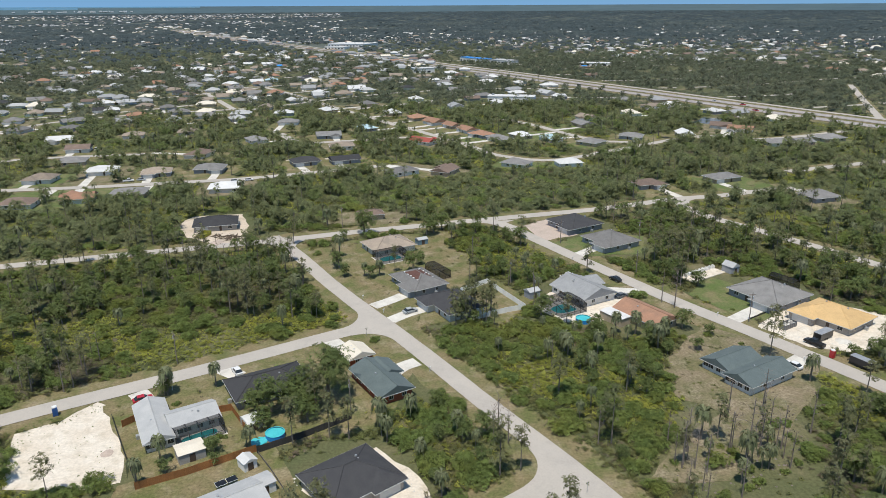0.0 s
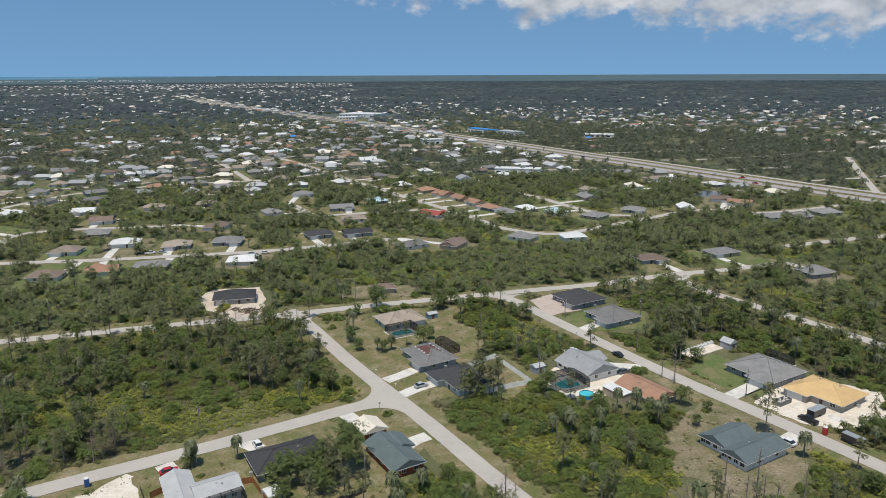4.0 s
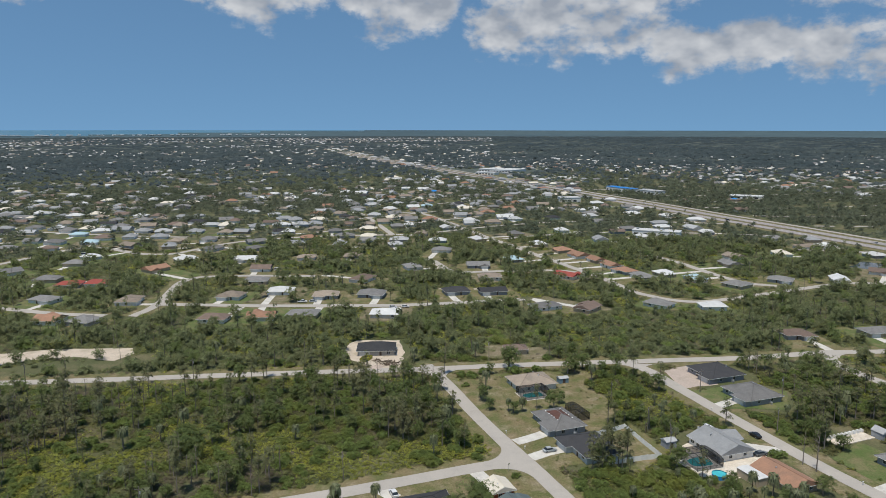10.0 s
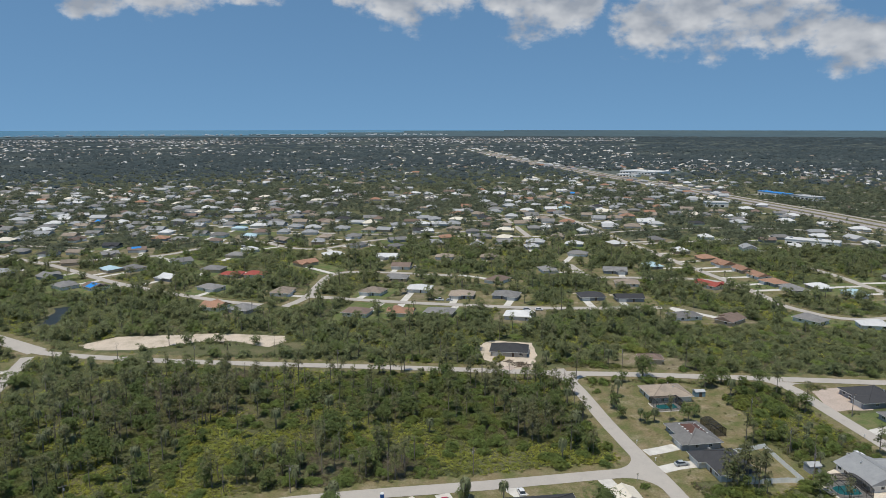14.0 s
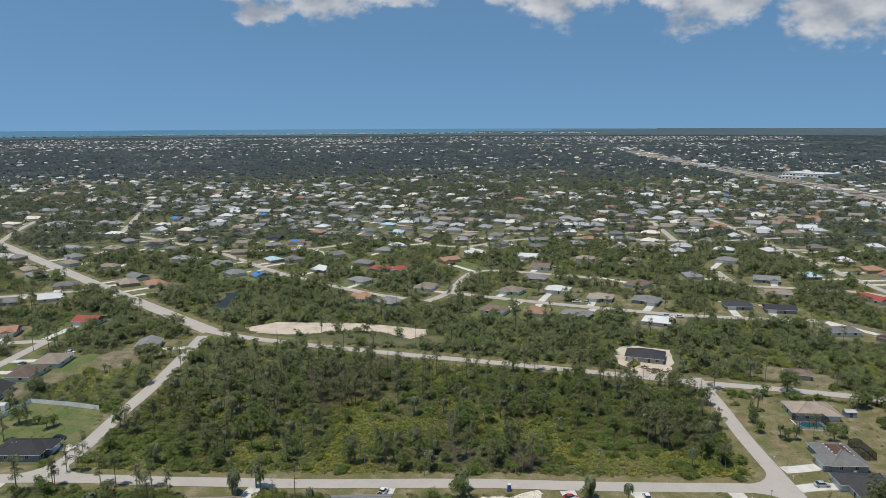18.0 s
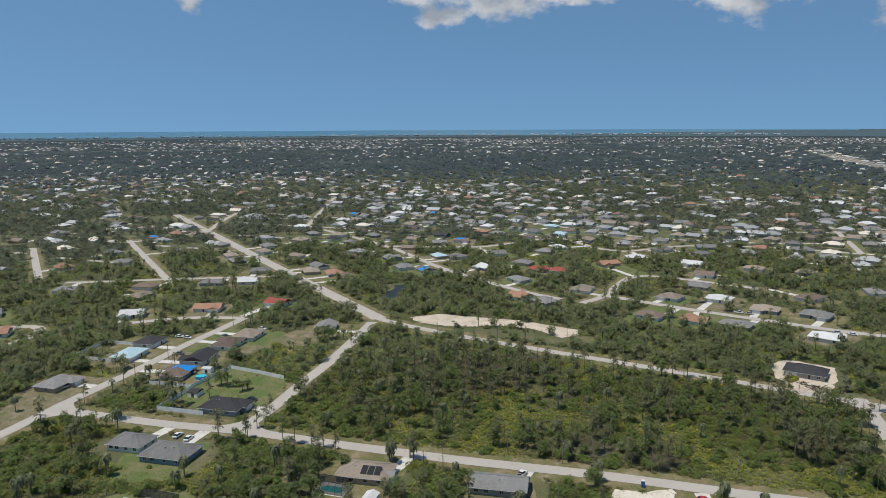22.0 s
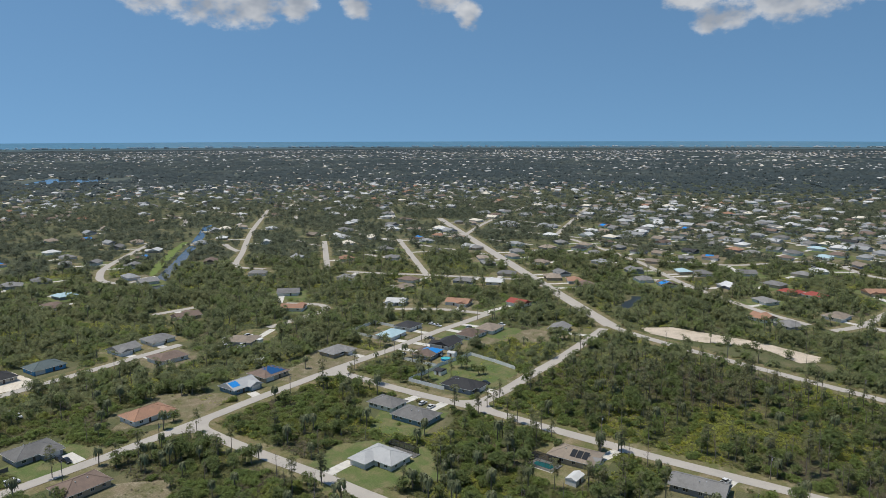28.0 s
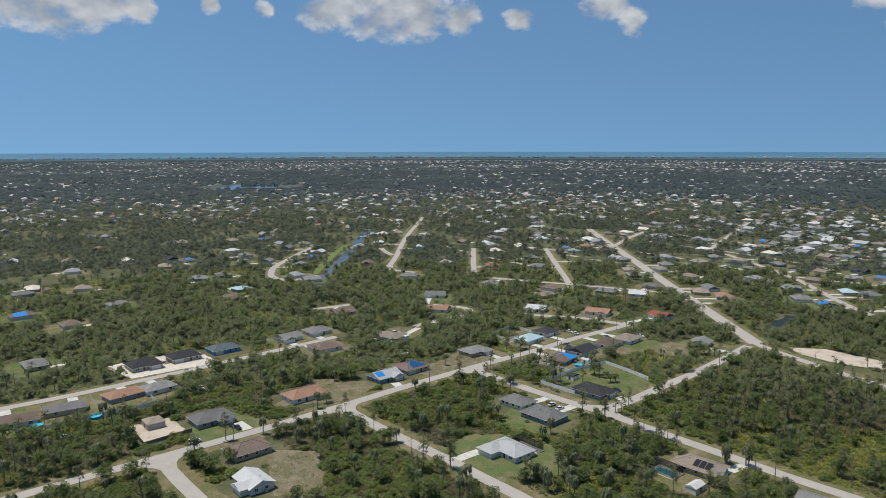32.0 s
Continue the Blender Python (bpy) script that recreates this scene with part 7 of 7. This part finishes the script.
BRUSH = [(-209, 214, 24), (-202, 181, 20), (-170, 197, 20), (-216, 223, 18), (-228, 206, 16), (-160, 232, 16), (-85, 184, 14), (-110, 178, 12), (-62, 268, 14), (70, 148, 20), (-190, 240, 16)]


def build_plants():
    rng = np.random.default_rng(11)
    kinds = list(KINDS)
    proto = {(k, lod): [KINDS[k][0](rng, lod) for _ in range(VARIANTS)] for k in kinds for lod in range(3)}
    # candidate spots in rings round the middle of the flight, sparser and coarser further off
    spots = []
    for r0, r1, gap, lod in ((6, 320, 4.6, 0), (320, 680, 6.3, 1), (680, 1250, 9.4, 2)):
        n = int(2 * r1 / gap)
        gx, gy = np.meshgrid((np.arange(n) - n / 2) * gap, (np.arange(n) - n / 2) * gap, indexing="ij")
        p = np.stack([gx.ravel(), gy.ravel()], 1) + rng.uniform(-0.48, 0.48, (n * n, 2)) * gap
        dist = np.hypot(p[:, 0], p[:, 1])
        az = np.degrees(np.arctan2(-p[:, 0], p[:, 1]))
        keep = (dist >= r0) & (dist < r1) & (az > -46) & (az < 128)
        p = p[keep] + np.array(HUB)
        i, j = ((p[:, 0] - X0) / CELL).astype(int), ((p[:, 1] - Y0) / CELL).astype(int)
        ok = (i >= 0) & (i < NX) & (j >= 0) & (j < NY)
        state = np.zeros(len(p), dtype=int)
        state[ok] = blocked[i[ok], j[ok]]
        luck = rng.uniform(0, 1, len(p))
        thin = np.array([noise.noise(Vector((x / 38, y / 38, 1.7))) for x, y in p])
        if lod:  # clumps of trees with open grass between them
            open_ = np.array([noise.noise(Vector((x / 95, y / 95, 5.2))) for x, y in p])
            thin += (0.0, 1.2, 2.0)[lod] * np.minimum(open_ - 0.05, 0) * (np.hypot(p[:, 0] - HUB[0], p[:, 1] - HUB[1]) > 430)
        p = p[((state == 0) & (luck < 1.0 + 0.6 * thin)) | (state == 4) | ((state == 2) & (luck < (0.06, 0.07, 0.15)[lod]))]
        spots.append((lod, p))
    crowns, woods = {}, {}
    things = {k: [] for k in kinds}
    for lod, p in spots:
        for x, y in p:
            away, bearing = math.hypot(x - HUB[0], y - HUB[1]), math.degrees(math.atan2(-(x - HUB[0]), y - HUB[1]))
            if lod == 0 and (away < 105 or (bearing > 40 and away < 155)):  # ground that lies below the flight
                lod_here = 1
            else:
                lod_here = lod
            a = noise.noise(Vector((x / 45, y / 45, 8.1)))
            b = noise.noise(Vector((x / 30, y / 30, 4.9)))
            u = rng.uniform()
            scrub = min(max((0.48, 0.34, 0.24)[lod] + (1.1, 0.6, 0.3)[lod] * a, 0.10), 0.93)
            dry = max([1 - math.hypot(x - q[0], y - q[1]) / (q[2] * 1.2) for q in BRUSH] + [0]) if lod == 0 else 0
            if lod == 0 and rng.uniform() < 0.9 * max([1 - math.hypot(x - q[0], y - q[1]) / q[2] for q in VINES] + [0]):
                continue
            ci, cj = int((x - X0) / CELL), int((y - Y0) / CELL)
            if 0 <= ci < NX and 0 <= cj < NY and blocked[ci, cj] == 4 and (y > 230 or x < 20 or u < 0.72):
                w = rng.uniform()
                k = "bush" if w < 0.70 else ("palm" if w < 0.80 else "oak")
                s = rng.uniform(0.9, 1.45) if k == "bush" else rng.uniform(0.5, 0.8)
            elif u < dry * 0.7:
                k, s = rng.choice(("dead", "pine", "dead")), rng.uniform(0.75, 1.15)
            elif u < scrub:
                k, s = "bush", rng.uniform(0.7, 1.35)
            elif u < scrub + (1 - scrub) * ((0.34, 0.16, 0.12)[lod] + 0.5 * b):
                k, s = "pine", rng.uniform(0.7, 1.15)
            elif u < scrub + (1 - scrub) * ((0.75, 0.86, 0.92)[lod] + 0.2 * b):
                k, s = "oak", rng.uniform(0.55, 1.15) * (1.0, 1.16, 1.28)[lod]
            elif u < scrub + (1 - scrub) * ((0.89, 0.95, 0.97)[lod] + 0.05 * b):
                k, s = "palm", rng.uniform(0.6, 1.2)
            else:
                k, s = "dead", rng.uniform(0.6, 1.1)
            if k == "pine" and x < -120 and y < 75 and rng.uniform() < 0.65:  # palms and oaks outnumber pines in the west
                k, s = ("palm", rng.uniform(0.75, 1.2)) if rng.uniform() < 0.5 else ("oak", rng.uniform(0.7, 1.1))
            # Farther crowns turn their lean, and so their lit faces, to the flight's middle.
            things[k].append((math.hypot(x - 20, y - 60) + rng.uniform(0, 60), x, y, s, rng.uniform(0, 360) if lod == 0 else bearing + rng.uniform(-35, 35), lod_here, rng.uniform(0.85, 1.15)))
    for k, x, y, s in YARD:
        gap, px, py, pw = min((math.hypot(x - q[0], y - q[1]), *q) for q in ROAD_POINTS)
        if gap < pw / 2 + 1.5:  # none stands in a street
            x, y = px + (x - px) / (gap + 0.01) * (pw / 2 + 2.0), py + (y - py) / (gap + 0.01) * (pw / 2 + 2.0)
        things[k].append((0.0, x, y, s, rng.uniform(0, 360), 0, 1.0))
    for k in kinds:
        rows = sorted(things[k])
        shared = [(soup("crown", c, M[KINDS[k][1]], 0.0 if k == "palm" else 0.6), soup("trunk", t, M[KINDS[k][2]])) for c, t in proto[(k, 0)]]
        singles = {"bush": 170, "palm": 140, "dead": 130}.get(k, 210)
        for n, (_, x, y, s, turn, lod, tall) in enumerate(rows[:singles]):
            top = thing({"oak": "tree", "pine": "pine_tree", "palm": "palm_tree", "bush": "bush", "dead": "dead_tree"}[k], pose(x, y, 0, 0, 0, turn) @ Matrix.Diagonal((s, s, s * tall, 1)), KINDS[k][3],
                        {"oak": "tree", "pine": "pine tree", "palm": "palm tree", "bush": "bush", "dead": "dead tree"}[k], {"bush": "scrub bushes", "dead": "dead trees"}.get(k, "woodland " + k + "s"))
            cm, tm = shared[n % VARIANTS]
            part("trunk", tm, None, top)
            part("crown", cm, None, top)
        by = {}
        for n, row in enumerate(rows[singles:]):
            by.setdefault((row[5], n % VARIANTS), []).append(row)
        for (lod, v), rs in by.items():
            R = np.array([r[1:5] + (r[6],) for r in rs])
            ca, sa = np.cos(np.radians(R[:, 3])), np.sin(np.radians(R[:, 3]))
            for tris, store, key in ((proto[(k, lod)][v][0], crowns, KINDS[k][1]), (proto[(k, lod)][v][1], woods, KINDS[k][2])):
                if store is woods and (k == "bush" or lod == 2 or (lod == 1 and k == "oak")):
                    continue
                X = (tris[None, :, 0] * ca[:, None] - tris[None, :, 1] * sa[:, None]) * R[:, 2:3] + R[:, 0:1]
                Y = (tris[None, :, 0] * sa[:, None] + tris[None, :, 1] * ca[:, None]) * R[:, 2:3] + R[:, 1:2]
                Z = np.broadcast_to(tris[None, :, 2] * R[:, 2:3] * R[:, 4:5], X.shape)
                # Farthest crowns take the haze-tinted leaf colour.
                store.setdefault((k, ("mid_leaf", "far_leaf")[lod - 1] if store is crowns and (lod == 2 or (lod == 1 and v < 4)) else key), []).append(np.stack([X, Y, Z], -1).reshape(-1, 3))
    top = tagged(new("woodland"), "dense mixed pine, palm and scrub woodland", "woodland", kind="stuff")
    for store, name in ((crowns, "crowns"), (woods, "trunks")):
        for (k, key), chunks in store.items():
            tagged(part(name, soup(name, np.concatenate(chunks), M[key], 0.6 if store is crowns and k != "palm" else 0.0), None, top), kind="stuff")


build_plants()


def undergrowth():
    """Saw palmetto, vines and weeds that cover the woodland floor: leaf sprays from ankle to head height."""
    rng = np.random.default_rng(41)
    growth = {"under": [], "vine": [], "brush": [], "mid_leaf": [], "far_leaf": []}
    for r0, r1, per, size in ((105, 320, 2.6, 0.72), (320, 680, 0.46, 1.4), (680, 1250, 0.08, 2.6)):
        n = int(per * math.pi * r1 * r1)
        r, az = np.sqrt(rng.uniform(r0 * r0, r1 * r1, n)), rng.uniform(-46, 128, n)
        r, az = r[:int(n * 174 / 360)], az[:int(n * 174 / 360)]
        x, y = HUB[0] - np.sin(np.radians(az)) * r, HUB[1] + np.cos(np.radians(az)) * r
        i, j = ((x - X0) / CELL).astype(int), ((y - Y0) / CELL).astype(int)
        ok = (i >= 0) & (i < NX) & (j >= 0) & (j < NY)
        x, y, i, j = x[ok], y[ok], i[ok], j[ok]
        state = blocked[i, j]
        patchy = np.sin(x * 0.13 + 1.3 * np.sin(y * 0.09)) + np.sin(y * 0.11 + 1.7 * np.sin(x * 0.07))
        luck = rng.uniform(0, 1, len(x))
        keep = (((state == 0) | (state == 4)) & (luck < 0.84 + 0.2 * patchy)) | ((state == 2) & (luck < 0.03))
        x, y, patchy, state = x[keep], y[keep], patchy[keep], state[keep]
        patchy = np.where(state == 2, -2.2, patchy)
        m = len(x)
        z = rng.uniform(0.05, 1.0, m) ** 1.6 * (0.75 + 0.25 * patchy) + 0.15
        up = rng.normal(size=(m, 3)) * 0.4 + np.array((0, 0, 1.3))
        # Farther sprays tip towards the flight's middle, which shows their lit side.
        if r0 >= 320:
            away = np.stack([x - HUB[0], y - HUB[1], np.zeros(m)], 1)
            up -= 0.6 * away / np.linalg.norm(away, axis=1)[:, None]
        up /= np.linalg.norm(up, axis=1)[:, None]
        side = np.cross(up, rng.normal(size=(m, 3)))
        side /= np.linalg.norm(side, axis=1)[:, None]
        over = np.cross(up, side)
        s = size * rng.uniform(0.6, 1.4, m)[:, None]
        c = np.stack([x, y, z], 1)
        tri = np.stack([c + side * s, c - side * s * 0.5 + over * s * 0.85, c - side * s * 0.5 - over * s * 0.85], 1)
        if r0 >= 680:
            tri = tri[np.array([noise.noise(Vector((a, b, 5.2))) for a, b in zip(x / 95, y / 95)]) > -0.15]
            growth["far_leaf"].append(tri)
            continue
        vine, dry = np.zeros(m), np.zeros(m)
        for px, py, pr in VINES:
            vine = np.maximum(vine, 1 - np.hypot(x - px, y - py) / pr)
        for px, py, pr in BRUSH:
            dry = np.maximum(dry, 1 - np.hypot(x - px, y - py) / pr)
        swirl = np.sin(x * 0.061 + 2.1 * np.sin(y * 0.043)) * np.sin(y * 0.057 + 1.9 * np.sin(x * 0.039))
        vine += 1.0 * np.maximum(swirl - 0.22, 0) + 0.12 * (state == 4)
        dry += 1.0 * np.maximum(-swirl - 0.2, 0)
        pick = rng.uniform(0, 1, m)
        is_vine = pick < vine * 1.7
        is_dry = ~is_vine & (pick > 1 - dry * 0.9)
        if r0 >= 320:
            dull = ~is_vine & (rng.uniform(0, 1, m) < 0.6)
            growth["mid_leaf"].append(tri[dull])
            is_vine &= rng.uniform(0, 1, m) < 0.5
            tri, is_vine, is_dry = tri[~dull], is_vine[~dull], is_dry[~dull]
        growth["vine"].append(tri[is_vine])
        growth["brush"].append(tri[is_dry])
        growth["under"].append(tri[~is_vine & ~is_dry])
    words = {"under": "tangled low undergrowth of palmetto and weeds", "vine": "yellow-green vines smothering the scrub", "brush": "grey-brown storm-killed brush", "mid_leaf": "dull green low growth between trees", "far_leaf": "dull green low growth between far trees"}
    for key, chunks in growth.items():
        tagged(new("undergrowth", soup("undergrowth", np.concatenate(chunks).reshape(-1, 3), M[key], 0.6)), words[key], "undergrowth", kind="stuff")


undergrowth()


def far_woods():
    """The distant canopy: tufts of a few leaf sprays, coarser with distance, out to the last rise of the land."""
    rng = np.random.default_rng(23)
    stands = {"far_leaf": [], "hazy_leaf": []}
    for r0, r1, gap, count, size, wide in ((1250, 2200, 15, 11, 3.8, 8), (2200, 3600, 28, 11, 7.0, 16), (3600, 9000, 64, 8, 15.0, 36)):
        n = int(2 * r1 / gap)
        gx, gy = np.meshgrid((np.arange(n) - n / 2) * gap, (np.arange(n) - n / 2) * gap, indexing="ij")
        p = np.stack([gx.ravel(), gy.ravel()], 1) + rng.uniform(-1.3, 1.3, (n * n, 2)) * gap
        dist, az = np.hypot(p[:, 0], p[:, 1]), np.degrees(np.arctan2(-p[:, 0], p[:, 1]))
        keep = (dist >= r0) & (dist < r1) & (az > -42) & (az < 124) & (rng.uniform(0, 1, len(p)) < 0.72)
        p, dist, az = p[keep], dist[keep], az[keep]
        line = np.array([tuple(q) for q in smooth_line(HIGHWAY, 40)])
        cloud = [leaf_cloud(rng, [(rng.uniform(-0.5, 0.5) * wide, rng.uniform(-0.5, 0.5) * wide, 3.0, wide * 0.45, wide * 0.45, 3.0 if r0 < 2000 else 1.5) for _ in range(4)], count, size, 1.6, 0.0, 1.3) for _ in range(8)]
        for k, ((x, y), d, a) in enumerate(zip(p, dist, az)):
            wx, wy = x + HUB[0], y + HUB[1]
            if np.min(np.hypot(line[:, 0] - wx, line[:, 1] - wy)) < 42 + wide * 0.6:
                continue
            if any(math.hypot(wx - q[0], wy - q[1]) < q[2] for q in FAR_CLEAR):
                continue
            if d < 3600 and (int(wx // 20), int(wy // 20)) in FAR_TAKEN and rng.uniform() < 0.93:
                continue
            X, Y, Z, s = spot(a, d)
            q = cloud[k % 8] * np.array((1, 1, rng.uniform(0.7, 1.25) * (1.0 if d < 3600 else 0.35)))
            q[:, 2] = np.maximum(q[:, 2], -0.5)
            # Each tuft is turned so its sunlit faces meet the flight's middle.
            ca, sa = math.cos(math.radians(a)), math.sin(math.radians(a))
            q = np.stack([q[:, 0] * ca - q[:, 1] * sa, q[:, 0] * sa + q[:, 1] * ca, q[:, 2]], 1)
            # Past some 1.2 km the blued leaf colour carries the haze.
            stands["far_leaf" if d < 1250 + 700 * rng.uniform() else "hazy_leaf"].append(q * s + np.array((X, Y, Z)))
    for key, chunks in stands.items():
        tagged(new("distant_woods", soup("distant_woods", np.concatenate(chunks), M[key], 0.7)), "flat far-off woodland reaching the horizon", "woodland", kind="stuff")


far_woods()
